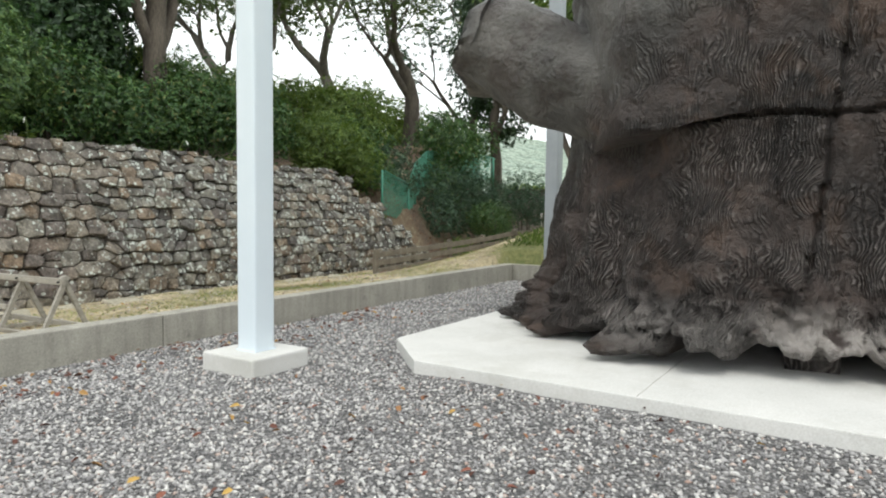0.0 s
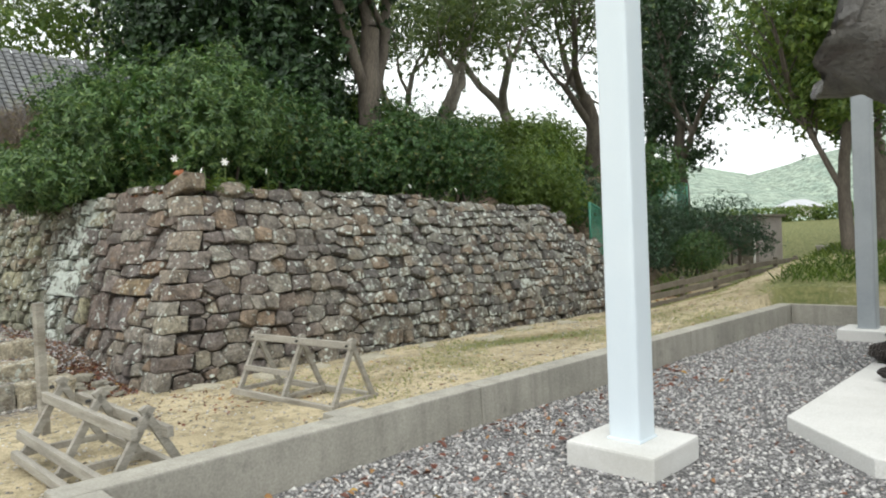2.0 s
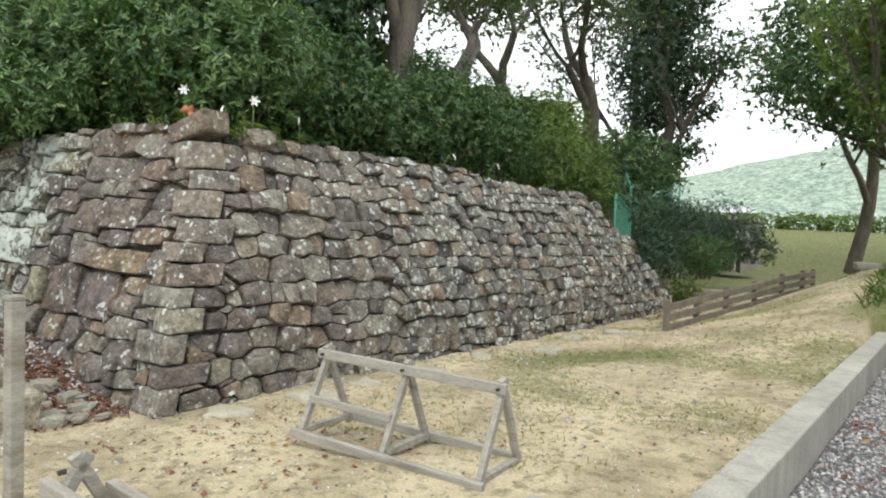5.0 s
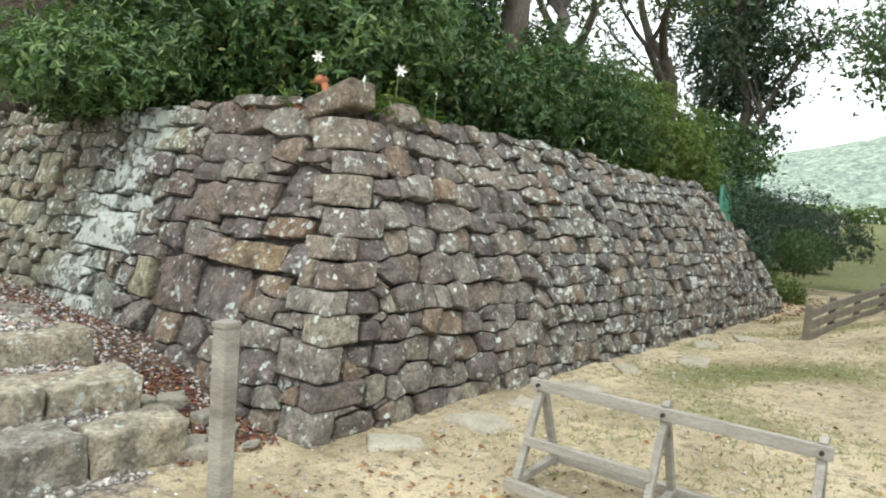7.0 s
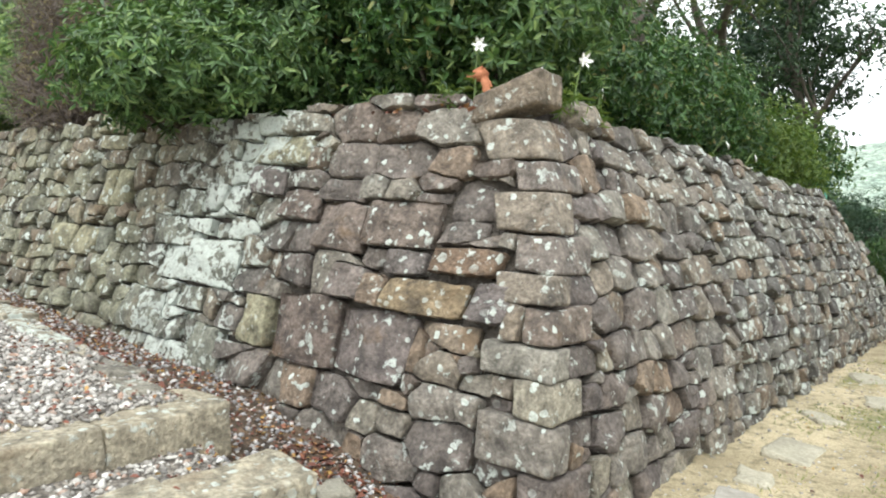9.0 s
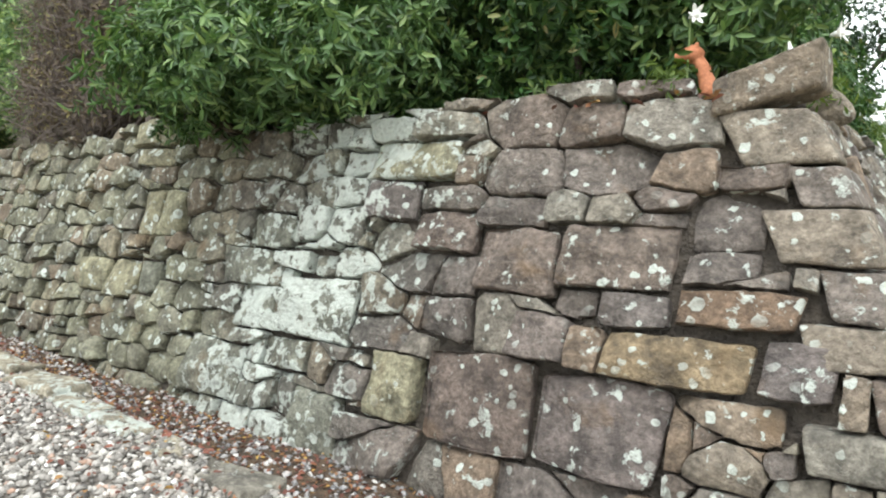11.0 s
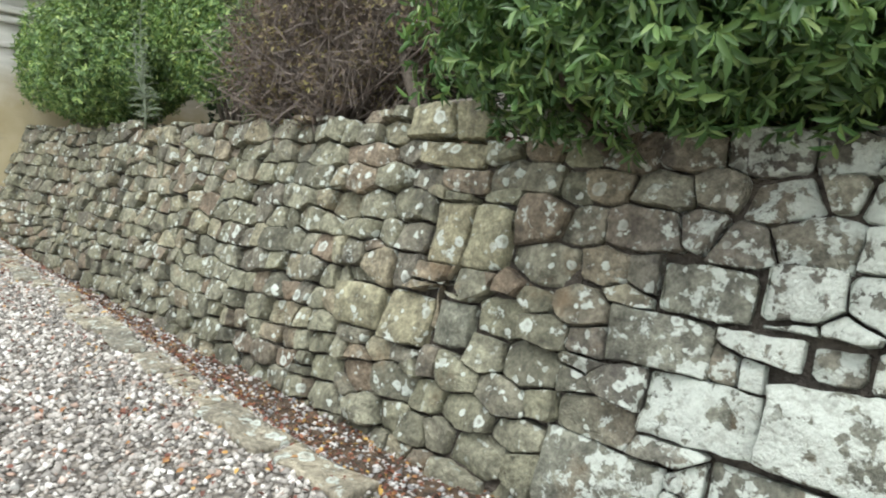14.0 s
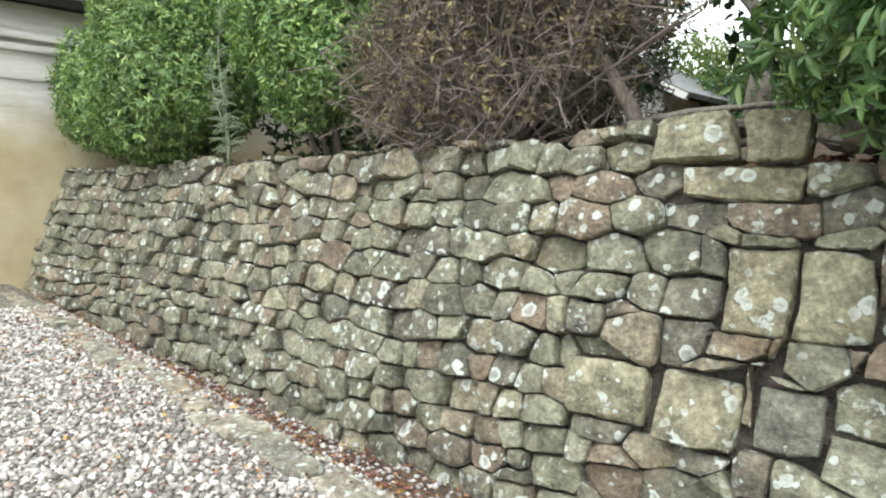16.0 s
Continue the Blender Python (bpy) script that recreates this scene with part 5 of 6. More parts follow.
# ---- lilies on the wall top ----
def lily(at, tall, flower, lean, rz):
    root = thing("lily", "white six-petalled lily on a thin green stem" if flower else "thin green lily stem with a closed bud", "flower", at, "lilies")
    rnd = random.Random(int(tall * 1000))
    pts = [Vector((lean * (k / 6) ** 2, 0, tall * k / 6)) for k in range(7)]
    pts.append(pts[-1] + Vector((0.05, 0, -0.005)))
    v, fcs = tube(pts, [0.007] * 8, 6)
    part("stem", mesh_of("stem", v, fcs, M_STEM), None, root)
    n = 26
    h = RNG.random(n) ** 1.6 * tall * 0.5
    b = np.stack([lean * (h / tall) ** 2, 0 * h, h], 1)
    a = RNG.random(n) * 6.28
    w = np.stack([np.cos(a), np.sin(a), 0.5 + 0 * a], 1)
    lf = new("leaf_whorl", leaves_mesh("leaf_whorl", b, w, 0.10 + 0.08 * RNG.random(n), L_LIGHT, 0.14, curl=0.5))
    lf.parent = root
    tip = pts[-1]
    if flower:
        q = 6
        a = np.arange(q) * 2 * math.pi / q
        w = np.stack([0.55 + 0 * a, np.cos(a), np.sin(a)], 1)
        pb = np.tile(np.array(tip), (q, 1))
        fl = new("petals", leaves_mesh("petals", pb, w, np.full(q, 0.070), M_PETAL, 0.42, np.tile((-1.0, 0, 0), (q, 1)), -0.1))
        fl.parent = root
        tagged(fl, "white trumpet petals")
        v, fcs = tube([Vector(tip) - Vector((0.07, 0, 0)), Vector(tip) + Vector((0.01, 0, 0))], [0.008, 0.026], 8)
        part("throat", mesh_of("throat", v, fcs, M_PETAL, True), None, root)
    else:
        v, fcs = tube([Vector(tip), Vector(tip) + Vector((0.03, 0, -0.05)), Vector(tip) + Vector((0.04, 0, -0.10))], [0.006, 0.014, 0.004], 8)
        part("bud", mesh_of("bud", v, fcs, M_PETAL, True), None, root, "white drooping bud")
    root.rotation_euler = (0, 0, radians(rz))
    return root


lily((-12.27, 4.32, 2.52), 0.52, True, 0.02, -40)
lily((-11.66, 4.80, 2.50), 0.44, True, 0.08, -30)
lily((-11.80, 4.55, 2.52), 0.34, False, 0.03, -60)
lily((-11.95, 5.7, 2.50), 0.42, False, 0.05, -45)
lily((-11.95, 8.6, 2.48), 0.32, False, 0.12, 30)
lily((-11.95, 9.9, 2.48), 0.30, False, 0.12, 60)


for i, (x, y, z, r) in enumerate(((-12.30, 4.02, 2.54, 0.09), (-13.05, 4.0, 2.54, 0.08), (-11.62, 4.62, 2.50, 0.12), (-11.60, 5.05, 2.48, 0.08))):
    weed = thing("wall_weed", "small bright green weed rooted in the wall top", "weed", (x, y, z), "weeds on the wall")
    tagged(foliage("leaf_tuft", [(0, 0, r, r, r, r * 1.3)], 26, 4, 0.07, L_LIGHT, weed, "", 0.24, 0.9), kind="stuff")


# ---- far timber rail, wire fence, shed ----
rail = thing("log_rail", "low old timber rail fence of stacked boards climbing the sandy bank", "fence", (-9.32, 11.8, 0))
rp = [(-9.32, 11.8), (-9.25, 13.2), (-9.1, 14.6), (-8.9, 16.0), (-8.65, 17.4), (-8.5, 19.0), (-8.6, 21.0), (-9.0, 23.5)]
for i, (x, y) in enumerate(rp):
    z = height(x, y)
    part("post", bar((x + 9.32, y - 11.8, z - 0.15), (x + 9.32, y - 11.8, z + 0.55), 0.10, 0.10, 0.015), M_DARKWOOD, rail)
    if i:
        px, py = rp[i - 1]
        pz = height(px, py)
        for k, o in enumerate((0.06, 0.24, 0.42)):
            part("board", bar((px + 9.37, py - 11.8, pz + o), (x + 9.37, y - 11.8, z + o + 0.02 * (k - 1)), 0.035, 0.13, 0.01), M_DARKWOOD, rail)


def wire_fence():
    root = thing("wire_fence", "green chain-link fence on steel posts stepping up the bank", "fence", (-12.1, 15.6, 0))
    pts = [(-12.1, 15.6, 1.30, 2.60), (-12.5, 17.5, 1.0, 2.25), (-13.0, 18.6, 1.8, 3.0), (-14.2, 21.0, 2.4, 3.6), (-15.4, 24.5, 2.8, 4.0), (-14.5, 27.0, 2.6, 3.8)]
    o = Vector((-12.1, 15.6, 0))
    for x, y, z0, z1 in pts:
        v, fcs = tube([Vector((x, y, z0 - 0.2)) - o, Vector((x, y, z1)) - o], [0.035, 0.035], 8)
        part("post", mesh_of("post", v, fcs, M_MESH, True), None, root, "pale green post")
    for (xa, ya, a0, a1), (xb, yb, b0, b1) in zip(pts, pts[1:]):
        v, fcs = tube([Vector((xa, ya, a1)) - o, Vector((xb, yb, b1)) - o], [0.025, 0.025], 6)
        part("top_rail", mesh_of("top_rail", v, fcs, M_MESH, True), None, root)
        A0, A1, B0, B1 = (Vector(q) - o for q in ((xa, ya, a0), (xa, ya, a1), (xb, yb, b0), (xb, yb, b1)))
        wires = []
        n = int((B0 - A0).length / 0.075)
        for k in range(-16, n + 1):
            for sgn in (1, -1):
                u0, u1 = (k / n, (k + 16) / n) if sgn > 0 else ((k + 16) / n, k / n)
                t0, t1 = 0.0, 1.0
                if u0 < 0: t0, u0 = (0 - u0) / (u1 - u0), 0
                if u0 > 1: t0, u0 = (u0 - 1) / (u0 - u1), 1
                if u1 > 1: t1, u1 = t0 + (1 - t0) * (1 - u0) / (u1 - u0), 1
                if u1 < 0: t1, u1 = t0 + (1 - t0) * u0 / (u0 - u1), 0
                p = A0.lerp(B0, u0).lerp(A1.lerp(B1, u0), min(max(t0, 0), 1))
                q = A0.lerp(B0, u1).lerp(A1.lerp(B1, u1), min(max(t1, 0), 1))
                if (p - q).length > 0.05:
                    wires.append(tube([p, q], [0.006, 0.006], 3, False))
        v, fcs = join(wires)
        part("wire_panel", mesh_of("wire_panel", v, fcs, M_MESH), None, root)
    return root


wire_fence()


def shed():
    root = thing("garden_shed", "small grey-brown shed with a flat roof and a narrow door", "shed", (-14.6, 31.3, 0.25))
    part("wall", box((3.0, 2.2, 2.1), (0, 1.1, 1.05), 0.01), M_SHED, root)
    part("roof", box((3.3, 2.5, 0.12), (0.0, 1.1, 2.17), 0.02), M_DARKWOOD, root, "overhanging flat dark roof")
    door = part("door", box((0.55, 0.05, 1.75), (1.0, -0.02, 0.9), 0.008), M_DARKWOOD, root, "dark narrow door")
    for x in (0.69, 1.31):
        part("door_frame", box((0.07, 0.08, 1.85), (x, -0.03, 0.93), 0.006), M_WHITE, root, "pale door frame")
    part("vent", box((0.4, 0.02, 0.25), (1.0, -0.055, 1.5), 0.004), M_DARK, door)
    root.rotation_euler = (0, 0, radians(-8))
    return root


shed()
ob = rough_block("flat_stone", (0.9, 0.35, 0.16), (-6.9, 18.5, height(-6.9, 18.5) + 0.05), 20, M_STEP, None, 3.3, 0.03, 0.01)
tagged(ob, "flat pale stone slab lying on the sandy bank", "stone")


# ---- plaster storehouse at the end of the wall ----
def storehouse():
    root = thing("plaster_storehouse", "old storehouse with stained white and ochre plaster and a tiled roof", "building", (-26.3, 2.0, 0.4))
    part("foundation", box((8.0, 24.0, 0.55), (-3.95, 0.0, 0.2), 0.02, rough=0.01, cuts=3), M_STEP, root, "low stone footing")
    part("wall", box((8.0, 24.0, 4.0), (-4.0, 0.0, 2.4), 0.01), M_FACADE, root, "plaster, grey-white above and ochre below")
    for z, o in ((3.42, 0.05), (3.80, 0.10), (3.95, 0.16)):
        part("cornice", box((8.0, 24.2, 0.10), (-4.0 + o, 0, z), 0.03), M_FACADE, root, "plaster cornice band")
    part("window_panel", box((0.06, 0.9, 1.5), (0.02, -1.2, 2.1), 0.01), M_SHED, root, "grey boarded window")
    slope = math.radians(42)
    bm = box((6.6, 25.0, 0.16), (0, 0, 0), 0.02)
    bm.transform(Matrix.Translation((-2.0, 0, 6.6)) @ Matrix.Rotation(slope, 4, "Y"))
    roof = part("roof", bm, M_DARK, root)
    bm = box((6.6, 25.0, 0.16), (0, 0, 0), 0.02)
    bm.transform(Matrix.Translation((-6.85, 0, 6.6)) @ Matrix.Rotation(-slope, 4, "Y"))
    part("rear_roof", bm, M_TILE, root)
    # rows of curved tiles on the visible pitch
    rows = []
    for k in range(22):
        u = -3.3 + 0.30 * k
        for y in np.arange(-12.3, 12.4, 0.30):
            pts = []
            for a in range(5):
                t = math.pi * a / 4
                pts.append((0.13 * math.cos(t), 0.07 * math.sin(t)))
            vs, fs = [], []
            for e, lift in ((-0.17, 0.0), (0.17, 0.035)):
                for c, hgt in pts:
                    p = Vector((u + e, y + c, 0.09 + hgt + lift))
                    vs.append(Matrix.Translation((-2.0, 0, 6.6)) @ Matrix.Rotation(slope, 4, "Y") @ p)
            for a in range(4):
                fs.append((a, a + 1, a + 6, a + 5))
            fs.append((5, 6, 7, 8, 9))
            rows.append((vs, fs))
    v, fcs = join(rows)
    part("roof_tiles", mesh_of("roof_tiles", v, fcs, M_TILE), None, root, "rows of grey curved tiles")
    return root


storehouse()


# ---- trees and bushes ----
def grow(rnd, p, d, length, r, depth, out, tips, bend=0.25, split=2, taper=0.62, up=0.12):
    """A limb that wanders, tapers and forks."""
    n = 5
    pts, rad = [p.copy()], [r]
    for i in range(n):
        d = (d + Vector((rnd.gauss(0, bend), rnd.gauss(0, bend), rnd.gauss(0, bend * 0.6) + up)) * 0.5).normalized()
        p = p + d * length / n
        pts.append(p.copy())
        rad.append(r * (1 - (1 - taper) * (i + 1) / n))
    out.append(tube(pts, rad, 10 if depth > 2 else 6 if depth > 1 else 4, False))
    if depth <= 1:
        tips.append((p, d))
        tips.append((pts[3], d))
        return
    if depth == 2:
        tips.append((p, d))
    for k in range(split + (1 if rnd.random() < 0.4 else 0)):
        a = rnd.uniform(0, 6.28)
        side = Vector((math.cos(a), math.sin(a), rnd.uniform(0.0, 0.5)))
        nd = (d * rnd.uniform(0.5, 1.0) + side * rnd.uniform(0.5, 0.95)).normalized()
        at = pts[-1] if k < 2 else pts[3]
        grow(rnd, at, nd, length * rnd.uniform(0.58, 0.82), rad[-1] * rnd.uniform(0.6, 0.85), depth - 1, out, tips, bend, split, taper, up)


def tree(name, label, at, trunk_len, r, depth, lean, bark, leaf, leaf_size, per_tip, cloud, seed, split=2, up=0.12, bend=0.25, extra=None, extra_n=0):
    rnd = random.Random(seed)
    root = thing(name, label, "tree", at)
    out, tips = [], []
    grow(rnd, Vector((0, 0, -0.2)), Vector(lean).normalized(), trunk_len, r, depth, out, tips, bend, split, 0.66, up)
    v, fcs = join(out)
    part("trunk", mesh_of("trunk", v, fcs, bark, True), None, root)
    tp = np.array([t[0] for t in tips])
    c = np.repeat(tp, per_tip, 0) + RNG.normal(0, cloud, (len(tp) * per_tip, 3)) * np.array((1, 1, 0.7))
    o = unit(RNG.normal(0, 1, c.shape) + np.array((0, 0, 0.5)))
    if extra:
        p2, o2 = blob_points(extra, extra_n, 0.85, 0.22)
        c, o = np.concatenate([c, p2]), np.concatenate([o, o2])
    b, w, s, a = rosettes(c, o, 5, leaf_size)
    cr = new("crown", leaves_mesh("crown", b, w, s, leaf, 0.45, a))
    cr.parent = root
    return root


def bush(name, label, category, at, blobs, clusters, per, size, leaf, stems=5, seed=1, width=0.36, shell=0.55, rough=0.16, group="", spread=0.9):
    rnd = random.Random(seed)
    root = thing(name, label, category, at, group)
    out = []
    for k in range(stems):
        b = rnd.choice(blobs)
        e = Vector(b[:3]) + Vector((rnd.uniform(-0.5, 0.5) * b[3], rnd.uniform(-0.5, 0.5) * b[4], 0))
        s = Vector((e.x * 0.6 + rnd.uniform(-0.1, 0.1), e.y * 0.3 + 0.1, -0.1))
        v, fcs = tube([s, s.lerp(e, 0.5) + Vector((rnd.uniform(-0.1, 0.1), rnd.uniform(-0.1, 0.1), 0)), e], [0.035, 0.025, 0.01], 6, False)
        part("stem", mesh_of("stem", v, fcs, M_BARK, True), None, root)
    foliage("crown", blobs, clusters, per, size, leaf, root, "", width, shell, spread, rough)
    return root


# hedge above the east face
for i, (y, h, d) in enumerate(((5.0, 1.75, 0.95), (6.7, 1.75, 1.05), (8.3, 1.35, 1.0), (9.9, 1.85, 1.1), (11.5, 1.75, 1.05))):
    bush("hedge_shrub", "dense dark green evergreen shrub leaning over the wall top", "shrub", (-13.2, y, 2.50),
         [(0, 0, h * 0.62, 1.0, 1.15, h * 0.58), (0.35, 0.4, h * 0.5, 0.62, 0.8, h * 0.42), (0.3, -0.5, h * 0.66, 0.6, 0.7, h * 0.4), (-0.5, 0.2, h * 0.8, 0.9, 1.0, h * 0.5)],
         3600, 6, 0.085, L_HEDGE, 8, 40 + i, 0.36, 0.7, 0.2, "hedge on the terrace")
bush("hedge_shrub", "low bright green shrub at the broken wall end", "shrub", (-12.9, 14.2, 2.4),
     [(0, 0, 0.85, 1.0, 1.3, 0.9), (0.35, 0.8, 0.35, 0.6, 0.8, 0.6), (0.1, -0.8, 0.7, 0.7, 0.8, 0.7)], 3000, 6, 0.08, L_LIGHT, 5, 61, 0.4, 0.6, 0.2, "hedge on the terrace")
bush("hedge_shrub", "tall yellow-green shrub behind the evergreen hedge", "shrub", (-14.4, 10.0, 2.4),
     [(0, 0, 1.9, 1.0, 1.3, 0.75), (0.3, 0.9, 1.6, 0.8, 0.9, 0.7), (0.1, -0.6, 2.2, 0.7, 0.8, 0.5)], 2600, 6, 0.085, L_LIGHT, 6, 63, 0.38, 0.6, 0.2, "hedge on the terrace")
for i, (x, y, z) in enumerate(((-16.0, 17.4, 3.1), (-17.4, 20.0, 3.6), (-18.6, 16.0, 3.4))):
    bush("hedge_shrub", "loose light green shrub under the sparse trees", "shrub", (x, y, z),
         [(0, 0, 1.3, 1.5, 1.5, 1.0), (0.6, 0.5, 2.0, 1.0, 1.0, 0.7), (-0.6, -0.6, 1.9, 1.0, 1.1, 0.8)], 2200, 6, 0.11, L_LIGHT, 6, 64 + i, 0.38, 0.6, 0.25, "shrubs under the trees")
# broad-leaved shrubs hanging over the south face
for i, (x, y, z, bl) in enumerate((
        (-14.85, 4.2, 2.45, [(0, 0, 0.95, 1.0, 0.85, 0.75), (0.35, -0.40, 0.55, 0.6, 0.55, 0.42), (-0.5, -0.95, 0.58, 0.75, 0.55, 0.38), (0.25, -0.75, 0.55, 0.75, 0.5, 0.36), (0.0, 0.2, 1.7, 1.1, 0.9, 0.7)]),
        (-15.9, 4.0, 2.45, [(0, 0, 0.85, 1.05, 0.85, 0.75), (0.3, -0.90, 0.52, 0.90, 0.60, 0.42), (-0.40, -0.65, 0.70, 0.55, 0.50, 0.45), (0.1, 0.25, 1.6, 1.0, 0.9, 0.7), (0.0, -0.6, 0.75, 0.9, 0.5, 0.45)]),
        (-13.45, 5.15, 2.45, [(0, 0, 1.15, 0.9, 0.6, 0.7), (-0.2, -0.3, 0.9, 0.6, 0.4, 0.42), (0.1, 0.2, 1.8, 1.0, 0.8, 0.7)]),
        (-12.75, 5.25, 2.45, [(0, 0, 1.1, 0.9, 0.8, 0.65), (0.3, -0.45, 0.95, 0.6, 0.5, 0.42), (-0.4, -0.2, 1.5, 0.9, 0.9, 0.6)]))):
    bush("broadleaf_shrub", "broad-leaved bright green shrub overhanging the stone wall", "shrub", (x, y, z), bl, 5000, 7, 0.098, L_BIG, 5, 70 + i, 0.27, 0.6, 0.34, "broad-leaved shrubs")
bush("evergreen_bush", "round clipped bright green bush on the wall top", "bush", (-24.5, 3.75, 2.5),
     [(0, 0, 1.22, 1.50, 1.0, 1.10), (0.55, -0.45, 1.0, 0.95, 0.75, 0.82), (-0.75, -0.45, 1.1, 0.95, 0.75, 0.85), (0.1, -0.1, 1.9, 1.2, 0.9, 0.8)], 15000, 6, 0.072, L_GLOSS, 8, 81, 0.30, 0.42, 0.09)
bush("evergreen_bush", "upright glossy green bush on the wall top", "bush", (-21.5, 4.1, 2.55),
     [(0, 0, 1.3, 0.95, 0.8, 0.95), (-0.25, -0.25, 1.7, 0.85, 0.6, 0.8), (0.30, -0.25, 1.1, 0.75, 0.5, 0.55)], 9000, 6, 0.07, L_GLOSS, 6, 82, 0.30, 0.45, 0.14)


def twiggy(name, label, at, blobs, n, mat, seed, leaf=None, leaves_n=0, size=0.05):
    """A dry shrub: many thin forking twigs, few leaves."""
    rnd = random.Random(seed)
    root = thing(name, label, "bush", at)
    p, o = blob_points(blobs, n, 0.7, 0.2)
    out = []
    for q in p:
        q = Vector(q)
        d = Vector((rnd.gauss(0, 1), rnd.gauss(0, 1), rnd.gauss(0.2, 0.8))).normalized() * rnd.uniform(0.15, 0.5)
        s = q - d
        m = s.lerp(q, 0.55) + Vector((rnd.uniform(-0.07, 0.07), rnd.uniform(-0.07, 0.07), rnd.uniform(-0.05, 0.08)))
        out.append(tube([s, m, q], [0.0045, 0.003, 0.0015], 3, False))
        if rnd.random() < 0.06:
            b = Vector((rnd.uniform(-0.2, 0.2), rnd.uniform(-0.2, 0.2), 0))
            out.append(tube([b, b.lerp(s, 0.5) + Vector((rnd.uniform(-0.15, 0.15), 0, rnd.uniform(-0.2, 0.1))), s], [0.016, 0.011, 0.006], 5, False))
        for k in range(3):
            e = q + Vector((rnd.gauss(0, 0.12), rnd.gauss(0, 0.12), rnd.gauss(0.02, 0.1)))
            out.append(tube([m.lerp(q, rnd.uniform(0.2, 0.9)), e], [0.0025, 0.001], 3, False))
    v, fcs = join(out)
    part("twig_mass", mesh_of("twig_mass", v, fcs, mat), None, root)
    if leaf:
        foliage("crown", blobs, leaves_n, 5, size, leaf, root, "", 0.4, 0.5)
    return root


M_PALETWIG = plain("pale_twig", (0.14, 0.18, 0.12), (0.25, 0.29, 0.21), 0.8)
twiggy("withered_bush", "withered brown bush of bare twigs and dry leaves", (-19.25, 3.95, 2.55), [(0, 0, 0.85, 1.0, 0.8, 0.85), (0.70, 0.1, 1.2, 0.75, 0.7, 0.8), (-0.5, -0.25, 0.65, 0.5, 0.5, 0.55), (0.1, 0, 1.7, 1.0, 0.8, 0.7)], 4200, M_TWIG, 5, L_BROWN, 6500, 0.042)
def spiny_shrub(at):
    """A thin drooping stem set with many short pale side shoots."""
    root = thing("pale_shrub", "thin pale grey-green shrub with short spiny side shoots", "shrub", at)
    rnd = random.Random(6)
    for lean, tall in ((0.10, 1.55), (-0.14, 1.15), (0.22, 0.95)):
        stem = [Vector((lean * (k / 12) ** 1.5 + 0.05 * math.sin(k * 0.6), -0.12 * (k / 12), tall * k / 12)) for k in range(13)]
        v, fcs = tube(stem, [0.014 - 0.0009 * k for k in range(13)], 5)
        part("stem", mesh_of("stem", v, fcs, M_PALETWIG, True), None, root)
        out = []
        for _ in range(60):
            k = rnd.randrange(1, 12)
            a, up = rnd.uniform(0, 6.28), rnd.uniform(-0.4, 0.5)
            reach = rnd.uniform(0.08, 0.24) * (1.15 - k / 14)
            b = stem[k].lerp(stem[k + 1], rnd.random())
            d = Vector((math.cos(a), math.sin(a), up)) * reach
            out.append(tube([b, b + d * 0.6 + Vector((0, 0, 0.02)), b + d], [0.006, 0.005, 0.002], 4, False))
        v, fcs = join(out)
        tagged(part("shoot_mass", mesh_of("shoot_mass", v, fcs, M_PALETWIG), None, root), kind="stuff")


spiny_shrub((-22.1, 3.25, 2.55))
# cut branches lying on the terrace
rnd = random.Random(9)
for k in range(9):
    a = Vector((-17.9 + rnd.uniform(-0.4, 0.9), 3.95 + rnd.uniform(0, 0.5), 2.58 + 0.02 * k))
    b = a + Vector((rnd.uniform(0.6, 1.3), rnd.uniform(-0.15, 0.3), rnd.uniform(0.0, 0.12)))
    v, fcs = tube([a, a.lerp(b, 0.5) + Vector((0, 0, 0.03)), b], [0.03, 0.026, 0.014], 7)
    ob = part("cut_branch", mesh_of("cut_branch", v, fcs, M_PALEBARK, True), None)
    tagged(ob, "dry cut grey branch lying on the terrace", "branch", "cut branches")
v, fcs = tube([Vector((-17.75, 3.8, 2.5)), Vector((-17.95, 3.9, 2.85)), Vector((-18.35, 4.0, 3.4)), Vector((-18.6, 4.1, 4.2))], [0.06, 0.05, 0.045, 0.03], 8)
ob = part("leaning_branch", mesh_of("leaning_branch", v, fcs, M_BARK, True), None)
tagged(ob, "leaning bare brown stem on the terrace edge", "branch")

# trees behind
tree("evergreen_tree", "tall dense dark evergreen tree behind the hedge", (-13.4, 9.2, 2.5), 4.0, 0.30, 4, (0.02, 0.02, 1), M_BARK, L_DARK, 0.16, 26, 0.5, 101, 3, 0.3, 0.12,
     [(-1.6, -1.4, 2.7, 1.7, 1.5, 1.5), (-3.4, -1.8, 2.8, 2.2, 1.7, 1.7), (-5.6, -1.8, 4.6, 2.2, 1.8, 1.5), (-1.4, -1.0, 4.6, 2.2, 1.9, 1.6), (-3.8, -1.4, 5.0, 2.6, 2.2, 2.0), (-5.6, -1.6, 6.2, 2.0, 1.8, 1.8), (-2.6, -0.8, 7.0, 3.2, 2.4, 2.0), (-0.3, -0.4, 6.0, 1.7, 1.5, 1.2)], 15000)
tree("bare_branched_tree", "grey crooked tree with sparse leaves against the sky", (-15.9, 14.0, 3.0), 2.6, 0.36, 5, (-0.25, 0.1, 1), M_PALEBARK, L_SPARSE, 0.125, 26, 0.7, 205, 2, 0.18, 0.3)
